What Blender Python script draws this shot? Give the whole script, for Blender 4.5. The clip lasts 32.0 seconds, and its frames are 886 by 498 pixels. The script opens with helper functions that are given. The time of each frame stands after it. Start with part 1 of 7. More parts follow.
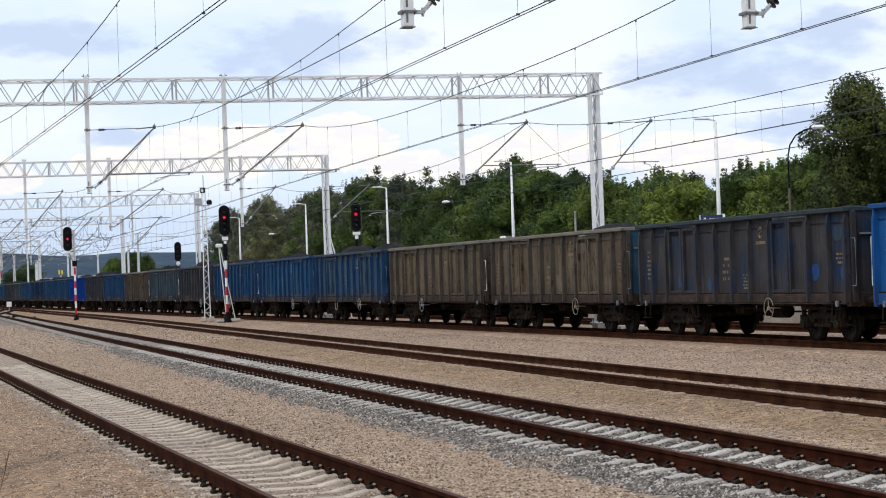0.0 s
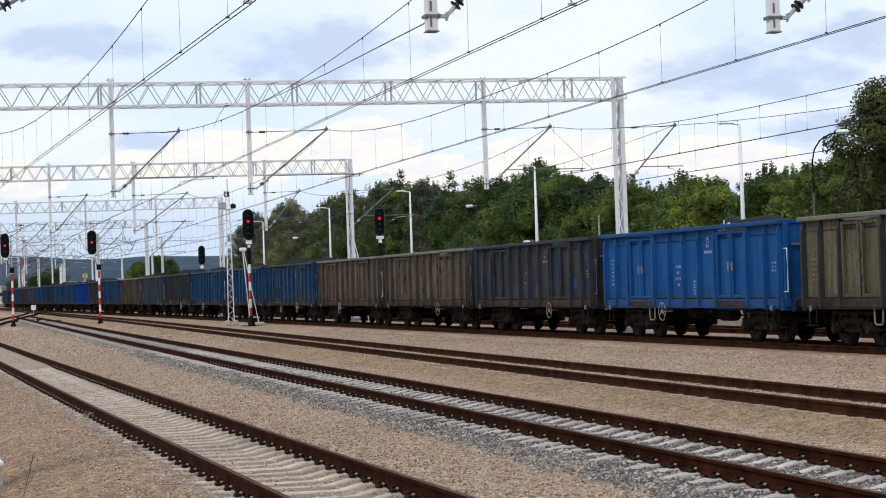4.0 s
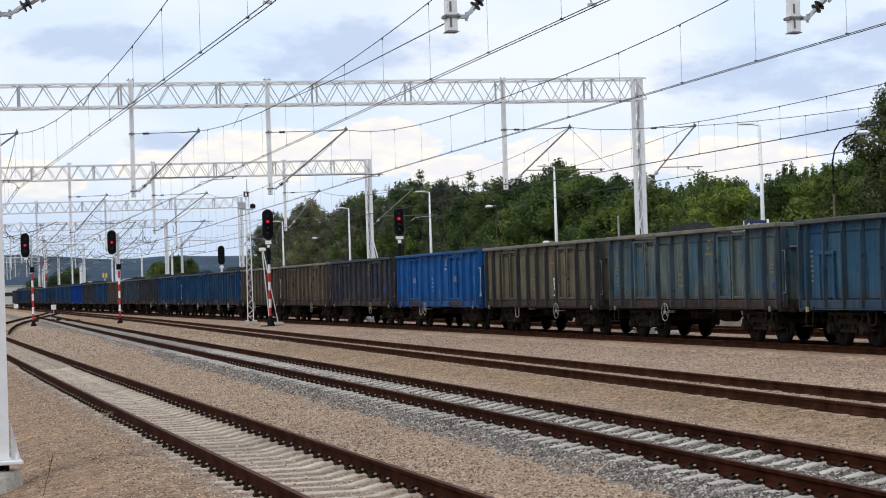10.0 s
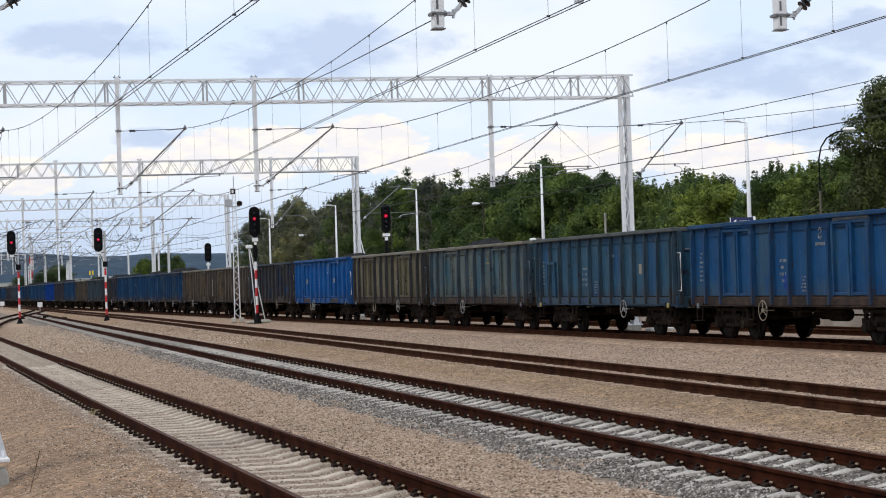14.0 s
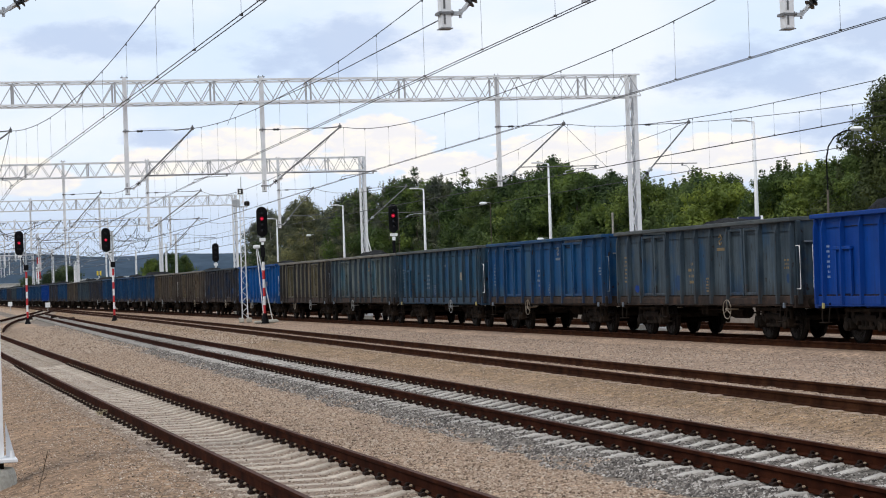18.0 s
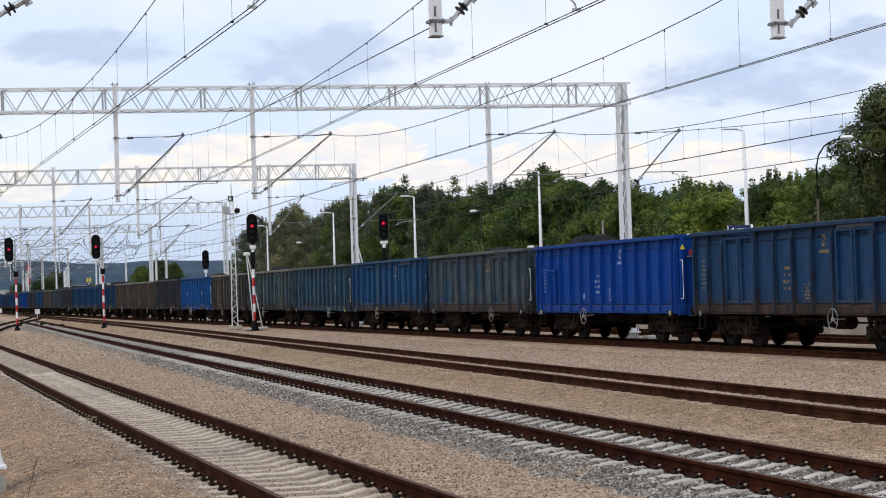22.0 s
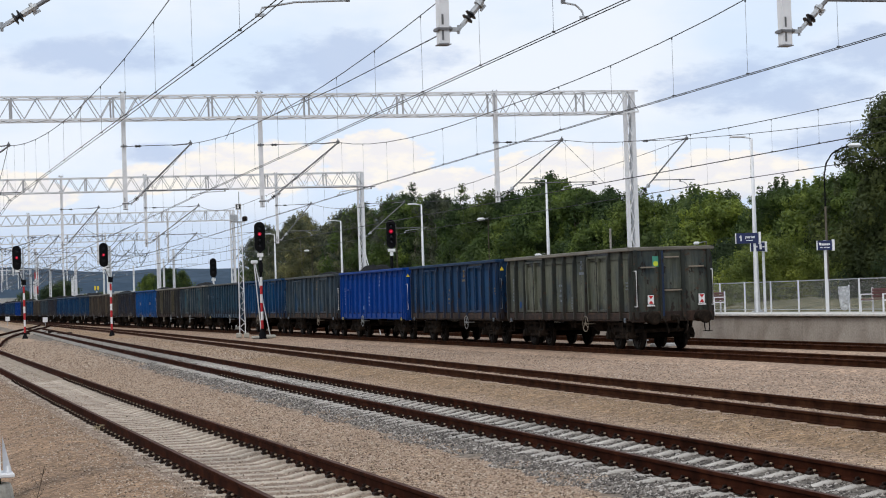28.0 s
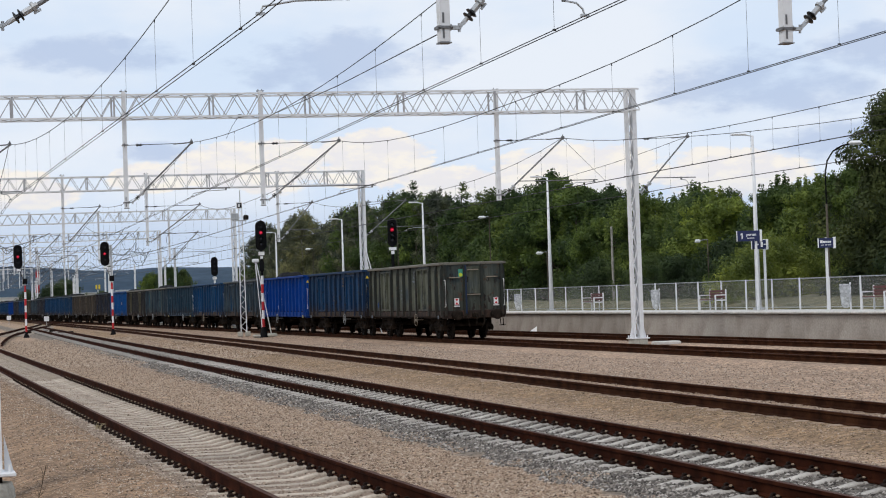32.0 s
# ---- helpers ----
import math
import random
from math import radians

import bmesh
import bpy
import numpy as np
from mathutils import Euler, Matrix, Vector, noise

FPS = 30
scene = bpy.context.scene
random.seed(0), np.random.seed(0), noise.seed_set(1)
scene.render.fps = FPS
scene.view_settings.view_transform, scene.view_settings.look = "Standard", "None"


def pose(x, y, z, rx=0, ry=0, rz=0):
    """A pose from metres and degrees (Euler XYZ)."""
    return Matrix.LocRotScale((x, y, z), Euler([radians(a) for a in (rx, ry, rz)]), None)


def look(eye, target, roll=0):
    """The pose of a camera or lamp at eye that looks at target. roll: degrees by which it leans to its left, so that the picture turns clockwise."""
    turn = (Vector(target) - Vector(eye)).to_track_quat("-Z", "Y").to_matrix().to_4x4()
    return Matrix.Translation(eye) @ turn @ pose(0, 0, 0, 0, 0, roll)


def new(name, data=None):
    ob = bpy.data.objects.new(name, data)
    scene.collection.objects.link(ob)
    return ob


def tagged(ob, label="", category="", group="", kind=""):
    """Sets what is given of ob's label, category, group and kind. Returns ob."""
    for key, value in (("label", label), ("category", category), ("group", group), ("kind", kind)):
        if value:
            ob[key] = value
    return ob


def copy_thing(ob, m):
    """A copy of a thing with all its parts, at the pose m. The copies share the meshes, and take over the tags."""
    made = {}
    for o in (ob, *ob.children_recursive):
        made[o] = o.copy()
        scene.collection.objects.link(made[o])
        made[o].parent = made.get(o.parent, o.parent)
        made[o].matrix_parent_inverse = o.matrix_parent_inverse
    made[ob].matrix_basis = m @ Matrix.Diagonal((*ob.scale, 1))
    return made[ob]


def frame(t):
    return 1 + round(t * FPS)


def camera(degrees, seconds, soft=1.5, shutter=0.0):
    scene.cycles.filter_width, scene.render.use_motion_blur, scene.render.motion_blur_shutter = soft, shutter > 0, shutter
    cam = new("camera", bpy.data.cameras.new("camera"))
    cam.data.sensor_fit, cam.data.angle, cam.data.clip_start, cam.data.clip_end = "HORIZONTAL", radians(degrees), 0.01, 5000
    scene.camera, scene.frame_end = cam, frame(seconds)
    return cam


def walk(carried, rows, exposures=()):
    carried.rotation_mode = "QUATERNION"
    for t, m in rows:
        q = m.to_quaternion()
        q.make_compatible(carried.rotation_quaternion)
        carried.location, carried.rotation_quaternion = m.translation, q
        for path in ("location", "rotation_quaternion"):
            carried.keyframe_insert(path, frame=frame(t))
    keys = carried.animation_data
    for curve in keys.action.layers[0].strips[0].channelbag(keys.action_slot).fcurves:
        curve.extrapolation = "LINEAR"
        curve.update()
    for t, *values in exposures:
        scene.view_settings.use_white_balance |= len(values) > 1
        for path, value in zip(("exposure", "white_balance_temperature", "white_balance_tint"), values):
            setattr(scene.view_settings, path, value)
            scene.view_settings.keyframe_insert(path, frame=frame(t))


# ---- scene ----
# World: Y runs along the straight tracks, X across them, rail heads lie at z = 0.
EYE = (0.0, 0.0, 1.96)
cam = camera(25.02, 32.0, soft=1.05)


def sight(pitch, roll, yaw):
    p, y = radians(pitch), radians(yaw)
    aim = (EYE[0] + math.sin(y) * math.cos(p), EYE[1] + math.cos(y) * math.cos(p), EYE[2] + math.sin(p))
    return look(EYE, aim, roll)


walk(cam, [(t, sight(p, r, y)) for t, p, r, y in (
    # seconds, pitch, roll, yaw
    (0, 0.830, -2.060, 16.812), (0.5, 0.806, -2.048, 16.697), (1, 0.810, -2.031, 16.614), (1.5, 0.850, -2.016, 16.487),
    (2, 0.894, -2.036, 16.339), (2.5, 0.951, -1.952, 16.239), (3, 0.990, -1.902, 16.183), (3.5, 0.985, -1.955, 16.195),
    (5.5, 0.906, -1.924, 15.878), (6, 0.905, -1.986, 15.806), (6.5, 0.918, -2.069, 15.742), (7, 0.930, -2.039, 15.704),
    (7.5, 0.940, -2.064, 15.694), (8, 0.943, -2.058, 15.666), (8.5, 0.970, -1.973, 15.626), (9, 0.993, -1.915, 15.605),
    (9.5, 1.004, -1.848, 15.604), (10, 1.001, -1.848, 15.587), (10.5, 0.960, -1.839, 15.576), (11, 0.884, -1.858, 15.647),
    (11.5, 0.844, -1.909, 15.705), (12, 0.874, -1.876, 15.747), (12.5, 0.877, -1.832, 15.790), (13, 0.877, -1.729, 15.844),
    (13.5, 0.895, -1.767, 15.906), (14, 0.908, -1.887, 15.961), (14.5, 0.910, -1.998, 15.978), (16.5, 0.952, -1.940, 15.908),
    (17, 0.946, -1.891, 15.860), (17.5, 0.936, -1.940, 15.820), (18, 0.908, -1.974, 15.748), (18.5, 0.865, -1.942, 15.695),
    (19, 0.907, -1.983, 15.682), (19.5, 0.946, -1.938, 15.726), (20, 0.970, -1.833, 15.770), (20.5, 0.977, -1.729, 15.790),
    (21, 1.010, -1.870, 15.849), (21.5, 1.064, -1.855, 15.923), (22, 1.120, -1.827, 16.036), (22.5, 1.165, -1.806, 16.133),
    (23, 1.200, -1.837, 16.173), (23.5, 1.248, -1.921, 16.155), (24, 1.289, -2.092, 16.092), (24.5, 1.287, -2.093, 16.016),
    (25, 1.258, -2.169, 15.958), (25.5, 1.226, -2.184, 15.932), (27.5, 1.282, -1.938, 15.805), (28, 1.356, -1.843, 15.827),
    (28.5, 1.372, -1.828, 15.889), (29, 1.331, -2.037, 15.909), (29.5, 1.270, -2.093, 15.944), (30, 1.228, -2.273, 15.915),
    (30.5, 1.237, -2.312, 15.834), (31, 1.283, -2.247, 15.769), (31.5, 1.314, -1.968, 15.731), (32, 1.307, -1.949, 15.793),
)], exposures=((0.0, 0.13), (9.0, 0.07), (19.0, 0.06), (25.0, 0.02), (28.0, 0.0), (32.0, -0.09)))

# ---- sky and sun ----
SUN_EL, SUN_AZ = radians(48), radians(238)     # azimuth clockwise from +Y


def make_world():
    """Thin high cloud over a blue sky, a few grey-blue banks and warm cumulus low over the horizon."""
    w = bpy.data.worlds.new("sky")
    w.use_nodes = True
    n, l = w.node_tree.nodes, w.node_tree.links
    n.clear()

    def math_node(op, a, b=None, c=None):
        k = n.new("ShaderNodeMath"); k.operation = op
        for i, v in enumerate((a, b, c)):
            if v is None:
                continue
            if isinstance(v, (int, float)):
                k.inputs[i].default_value = v
            else:
                l.new(v, k.inputs[i])
        return k.outputs[0]

    def cloud_noise(vec, scale, detail, rough=0.5):
        k = n.new("ShaderNodeTexNoise")
        k.inputs["Scale"].default_value, k.inputs["Detail"].default_value, k.inputs["Roughness"].default_value = scale, detail, rough
        l.new(vec, k.inputs["Vector"])
        return k.outputs["Fac"]

    def step(v, lo, hi, to=1.0):
        k = n.new("ShaderNodeMapRange"); k.interpolation_type = "SMOOTHSTEP"
        k.inputs["From Min"].default_value, k.inputs["From Max"].default_value, k.inputs["To Max"].default_value = lo, hi, to
        l.new(v, k.inputs["Value"])
        return k.outputs[0]

    def blend(f, a, b):
        k = n.new("ShaderNodeMix"); k.data_type = "RGBA"
        for i, v in ((0, f), (6, a), (7, b)):
            if isinstance(v, tuple):
                k.inputs[i].default_value = (*v, 1)
            else:
                l.new(v, k.inputs[i])
        return k.outputs[2]

    out = n.new("ShaderNodeOutputWorld")
    sky = n.new("ShaderNodeTexSky")
    sky.sky_type, sky.sun_disc = "NISHITA", False
    sky.sun_elevation, sky.sun_rotation = SUN_EL, SUN_AZ
    sky.air_density, sky.dust_density = 1.0, 1.2
    blue = n.new("ShaderNodeBackground")
    blue.inputs[1].default_value = 0.15
    l.new(sky.outputs[0], blue.inputs[0])
    co = n.new("ShaderNodeTexCoord")
    sep = n.new("ShaderNodeSeparateXYZ")
    l.new(co.outputs["Generated"], sep.inputs[0])
    # bearing and height above the horizon, in degrees
    az = math_node("MULTIPLY", math_node("ARCTAN2", sep.outputs["X"], sep.outputs["Y"]), 57.2958)
    el = math_node("MULTIPLY", math_node("ARCSINE", sep.outputs["Z"]), 57.2958)
    dome = n.new("ShaderNodeCombineXYZ")
    l.new(az, dome.inputs[0]); l.new(math_node("MULTIPLY", el, 2.2), dome.inputs[1])
    vec = dome.outputs[0]
    broad = cloud_noise(vec, 0.11, 6)
    lumps = cloud_noise(vec, 0.42, 7, 0.55)
    fine = cloud_noise(vec, 0.9, 6, 0.6)

    def bank(blobs, rough):
        best = None
        for a, e, wa, we in blobs:
            q = math_node("ADD", math_node("POWER", math_node("ABSOLUTE", math_node("MULTIPLY_ADD", az, 1 / wa, -a / wa)), 2.0),
                          math_node("POWER", math_node("ABSOLUTE", math_node("MULTIPLY_ADD", el, 1 / we, -e / we)), 2.0))
            v = math_node("SUBTRACT", 1.0, q)
            best = v if best is None else math_node("MAXIMUM", best, v)
        return math_node("MULTIPLY_ADD", math_node("SUBTRACT", fine, 0.5), rough * 0.6, math_node("MULTIPLY_ADD", math_node("SUBTRACT", lumps, 0.5), rough, best))

    high = blend(step(broad, 0.36, 0.60), (0.71, 0.835, 1.01), (0.865, 0.925, 1.015))
    grey = bank(((5.6, 7.1, 3.2, 0.55), (13.0, 6.75, 3.2, 0.85), (25.2, 5.6, 3.2, 0.95), (28.4, 6.4, 2.0, 0.7), (27.6, 3.9, 2.6, 0.55), (7.6, 4.3, 1.2, 0.28),
                 (-6.0, 6.0, 3.5, 0.9), (38.0, 7.0, 4.0, 1.1), (-18.0, 8.0, 4.0, 1.2), (52.0, 6.0, 5.0, 1.0)), 3.4)
    col = blend(step(grey, -0.35, 1.0, 0.75), high, (0.50, 0.61, 0.83))
    # low cumulus, warm on top and grey-blue towards the horizon
    cum = bank(((10.6, 3.85, 2.4, 0.80), (13.8, 3.9, 2.2, 0.95), (7.3, 3.6, 1.2, 0.5), (3.5, 3.3, 2.5, 0.6), (19.4, 3.3, 3.2, 0.9), (23.8, 3.1, 2.8, 0.8), (16.3, 3.2, 2.0, 0.6), (30.5, 3.0, 3.0, 0.8), (-4.0, 3.0, 4.0, 0.8)), 2.4)
    shade = blend(step(fine, 0.40, 0.62), (0.89, 0.875, 0.90), (1.0, 0.955, 0.89))
    col = blend(step(cum, 0.0, 0.32, 1.0), col, shade)
    hazy = math_node("MULTIPLY", step(math_node("SUBTRACT", 3.2, el), -0.2, 1.5, 0.85), step(broad, 0.20, 0.42))
    col = blend(hazy, col, (0.585, 0.695, 0.875))
    cloud = n.new("ShaderNodeBackground"); cloud.inputs[1].default_value = 1.0
    l.new(col, cloud.inputs[0])
    mix = n.new("ShaderNodeMixShader")
    l.new(step(broad, 0.10, 0.36), mix.inputs[0]); l.new(blue.outputs[0], mix.inputs[1]); l.new(cloud.outputs[0], mix.inputs[2])
    l.new(mix.outputs[0], out.inputs[0])
    scene.world = w


make_world()
sun = new("sun", bpy.data.lights.new("sun", "SUN"))
sun.data.energy, sun.data.angle, sun.data.color = 1.3, radians(16), (1.0, 0.95, 0.88)
SUN_DIR = Vector((math.sin(SUN_AZ) * math.cos(SUN_EL), math.cos(SUN_AZ) * math.cos(SUN_EL), math.sin(SUN_EL)))
sun.matrix_world = look(SUN_DIR * 100, (0, 0, 0))

# ---- materials ----
def nodes_of(name):
    m = bpy.data.materials.new(name)
    m.use_nodes = True
    n, l = m.node_tree.nodes, m.node_tree.links
    b = n["Principled BSDF"]
    return m, n, l, b


def noise_node(n, l, vec, scale, detail=4, rough=0.55):
    t = n.new("ShaderNodeTexNoise")
    t.inputs["Scale"].default_value, t.inputs["Detail"].default_value, t.inputs["Roughness"].default_value = scale, detail, rough
    if vec:
        l.new(vec, t.inputs["Vector"])
    return t.outputs["Fac"]


def ramp_node(n, l, fac, stops):
    r = n.new("ShaderNodeValToRGB")
    e = r.color_ramp.elements
    while len(e) < len(stops):
        e.new(0.5)
    for k, (p, c) in zip(e, stops):
        k.position, k.color = p, (*c, 1)
    l.new(fac, r.inputs[0])
    return r.outputs["Color"]


def mix_col(n, l, fac, a, b, mode="MIX"):
    m = n.new("ShaderNodeMix")
    m.data_type, m.blend_type = "RGBA", mode
    for sock, v in ((m.inputs[0], fac), (m.inputs[6], a), (m.inputs[7], b)):
        if isinstance(v, (int, float)):
            sock.default_value = v
        elif isinstance(v, tuple):
            sock.default_value = (*v, 1)
        else:
            l.new(v, sock)
    return m.outputs[2]


def bump_to(n, l, b, height, strength, dist=0.02):
    k = n.new("ShaderNodeBump")
    k.inputs["Strength"].default_value, k.inputs["Distance"].default_value = strength, dist
    l.new(height, k.inputs["Height"])
    l.new(k.outputs[0], b.inputs["Normal"])


def scaled(n, l, vec, s):
    m = n.new("ShaderNodeMapping")
    m.inputs["Scale"].default_value = s
    l.new(vec, m.inputs["Vector"])
    return m.outputs[0]


def coords(n, world=False):
    if world:
        return n.new("ShaderNodeNewGeometry").outputs["Position"]
    return n.new("ShaderNodeTexCoord").outputs["Object"]


def surface(name, colors, scale=3.0, rough=0.8, metal=0.0, fine=40.0, bump=0.3, dist=0.01, world=False, vary=0.0):
    """Two scales of noise through a ramp of colours, and a fine relief."""
    m, n, l, b = nodes_of(name)
    v = coords(n, world)
    a = noise_node(n, l, v, scale, 6)
    f = noise_node(n, l, v, fine, 3)
    k = len(colors)
    col = ramp_node(n, l, a, [(0.3 + 0.4 * i / max(1, k - 1), c) for i, c in enumerate(colors)])
    g = ramp_node(n, l, f, [(0.3, (0.72, 0.72, 0.72)), (0.7, (1.12, 1.12, 1.12))])
    col = mix_col(n, l, 0.8, col, g, "MULTIPLY")
    b.inputs["Specular IOR Level"].default_value = 0.5 if rough < 0.6 else 0.12
    if vary:
        rnd = n.new("ShaderNodeObjectInfo").outputs["Random"]
        col = mix_col(n, l, 1.0, col, ramp_node(n, l, rnd, [(0, (1 - vary,) * 3), (1, (1 + vary,) * 3)]), "MULTIPLY")
    l.new(col, b.inputs["Base Color"])
    b.inputs["Roughness"].default_value, b.inputs["Metallic"].default_value = rough, metal
    b.inputs["Specular IOR Level"].default_value = 0.5 if rough < 0.7 else 0.15
    if bump:
        bump_to(n, l, b, f, bump, dist)
    return m


def pebbles(name, colors):
    """Stones, each with its own shade."""
    m, n, l, b = nodes_of(name)
    isl = n.new("ShaderNodeNewGeometry").outputs["Random Per Island"]
    col = ramp_node(n, l, isl, [(i / (len(colors) - 1), c) for i, c in enumerate(colors)])
    g = ramp_node(n, l, noise_node(n, l, coords(n, True), 60, 3), [(0.3, (0.8, 0.8, 0.8)), (0.7, (1.1, 1.1, 1.1))])
    l.new(mix_col(n, l, 0.8, col, g, "MULTIPLY"), b.inputs["Base Color"])
    b.inputs["Roughness"].default_value, b.inputs["Specular IOR Level"].default_value = 0.95, 0.15
    return m


def wagon_paint(name, base, faded, rust=0.45, dust=0.25, under=None):
    """Weathered paint: faded patches, run marks, scrapes to rust and primer, coal dust below the rim and brown dirt above the sill."""
    m, n, l, b = nodes_of(name)
    own = coords(n)
    rnd = n.new("ShaderNodeObjectInfo").outputs["Random"]
    off = n.new("ShaderNodeVectorMath"); off.operation = "ADD"
    cmb = n.new("ShaderNodeCombineXYZ")
    sc = n.new("ShaderNodeMath"); sc.operation = "MULTIPLY"; sc.inputs[1].default_value = 37.0
    l.new(rnd, sc.inputs[0]); l.new(sc.outputs[0], cmb.inputs[0]); l.new(sc.outputs[0], cmb.inputs[1])
    l.new(own, off.inputs[0]); l.new(cmb.outputs[0], off.inputs[1])
    v = off.outputs[0]
    patch = noise_node(n, l, v, 0.9, 6)
    streak = noise_node(n, l, scaled(n, l, v, (6, 6, 0.45)), 1.6, 5, 0.6)
    spots = noise_node(n, l, v, 4.5, 8, 0.7)
    scrape = noise_node(n, l, scaled(n, l, v, (1, 1.8, 0.5)), 5.5, 6, 0.6)
    fine = noise_node(n, l, v, 30, 3)
    col = ramp_node(n, l, patch, [(0.35, base), (0.66, faded)])
    if under:
        old = noise_node(n, l, scaled(n, l, v, (1, 1, 0.6)), 0.75, 5, 0.6)
        col = mix_col(n, l, ramp_node(n, l, old, [(0.50, (0, 0, 0)), (0.62, (0.75, 0.75, 0.75))]), col, under)
    grime = ramp_node(n, l, streak, [(0.36, (0.34, 0.32, 0.30)), (0.62, (1.14, 1.14, 1.14))])
    col = mix_col(n, l, 0.12 + 1.6 * dust, col, grime, "MULTIPLY")
    rusty = ramp_node(n, l, fine, [(0.3, (0.040, 0.020, 0.013)), (0.7, (0.125, 0.058, 0.032))])

    def scaled_mask(fac, lo, hi, amount):
        k = n.new("ShaderNodeMath"); k.operation = "MULTIPLY"; k.inputs[1].default_value = amount
        l.new(ramp_node(n, l, fac, [(lo, (0, 0, 0)), (hi, (1, 1, 1))]), k.inputs[0])
        return k.outputs[0]

    col = mix_col(n, l, scaled_mask(spots, 0.68 - 0.20 * rust, 0.76 - 0.20 * rust, min(1.0, rust + 0.15)), col, rusty)
    col = mix_col(n, l, scaled_mask(scrape, 0.67 - 0.13 * rust, 0.69 - 0.13 * rust, 0.85), col, (0.020, 0.015, 0.013))
    # dirt thrown up from the wheels, and black dust that ran down from the load
    sep = n.new("ShaderNodeSeparateXYZ"); l.new(own, sep.inputs[0])
    ragged = n.new("ShaderNodeMath"); ragged.operation = "MULTIPLY_ADD"; ragged.inputs[1].default_value = 1.3
    l.new(streak, ragged.inputs[0]); l.new(sep.outputs["Z"], ragged.inputs[2])
    for lo, hi, amount, tone in ((2.35, 1.75, 0.04 + 1.8 * dust, (0.034, 0.025, 0.020)), (3.45, 4.05, 0.06 + 1.2 * dust, (0.016, 0.016, 0.017))):
        k = n.new("ShaderNodeMapRange"); k.interpolation_type = "SMOOTHSTEP"
        k.inputs["From Min"].default_value, k.inputs["From Max"].default_value, k.inputs["To Max"].default_value = lo, hi, amount
        l.new(ragged.outputs[0], k.inputs["Value"])
        col = mix_col(n, l, k.outputs[0], col, tone)
    l.new(col, b.inputs["Base Color"])
    b.inputs["Roughness"].default_value = 0.62
    b.inputs["Specular IOR Level"].default_value = 0.12
    dent = n.new("ShaderNodeMath"); dent.operation = "MULTIPLY_ADD"; dent.inputs[1].default_value = 3.0
    l.new(patch, dent.inputs[0]); l.new(spots, dent.inputs[2])
    bump_to(n, l, b, dent.outputs[0], 0.3, 0.012)
    return m


def plain(name, col, rough=0.5, metal=0.0, glow=0.0):
    m, n, l, b = nodes_of(name)
    v = coords(n)
    g = ramp_node(n, l, noise_node(n, l, v, 5, 5), [(0.3, (0.86, 0.86, 0.86)), (0.7, (1.06, 1.06, 1.06))])
    l.new(mix_col(n, l, 0.7, col, g, "MULTIPLY"), b.inputs["Base Color"])
    b.inputs["Roughness"].default_value, b.inputs["Metallic"].default_value = rough, metal
    if glow:
        b.inputs["Emission Color"].default_value, b.inputs["Emission Strength"].default_value = (*col, 1), glow
    return m


def leafy(name, dark, light):
    """Leaves: each leaf its own tint, the light passing a little through."""
    m, n, l, b = nodes_of(name)
    isl = n.new("ShaderNodeNewGeometry").outputs["Random Per Island"]
    rnd = n.new("ShaderNodeObjectInfo").outputs["Random"]
    half = tuple((a + 5 * c) / 6 for a, c in zip(dark, light))
    deep = tuple((a + 3 * c) / 4 for a, c in zip(dark, light))
    col = ramp_node(n, l, isl, [(0.0, deep), (0.35, half), (1.0, light)])
    tone = ramp_node(n, l, rnd, [(0.0, (0.54, 0.60, 0.60)), (0.5, (0.90, 0.90, 0.92)), (1.0, (1.50, 1.36, 1.0))])
    col = mix_col(n, l, 1.0, col, tone, "MULTIPLY")
    # noise lightens and darkens the leaf colour, standing for lit and shaded boughs
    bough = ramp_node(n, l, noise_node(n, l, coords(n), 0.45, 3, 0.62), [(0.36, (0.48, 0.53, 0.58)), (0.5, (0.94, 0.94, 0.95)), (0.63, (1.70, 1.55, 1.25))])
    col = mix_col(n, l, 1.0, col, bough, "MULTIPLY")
    l.new(col, b.inputs["Base Color"])
    b.inputs["Roughness"].default_value = 0.6
    b.inputs["Specular IOR Level"].default_value = 0.25
    tr = n.new("ShaderNodeBsdfTranslucent")
    l.new(col, tr.inputs[0])
    mx = n.new("ShaderNodeMixShader"); mx.inputs[0].default_value = 0.34
    l.new(b.outputs[0], mx.inputs[1]); l.new(tr.outputs[0], mx.inputs[2])
    l.new(mx.outputs[0], n["Material Output"].inputs[0])
    return m


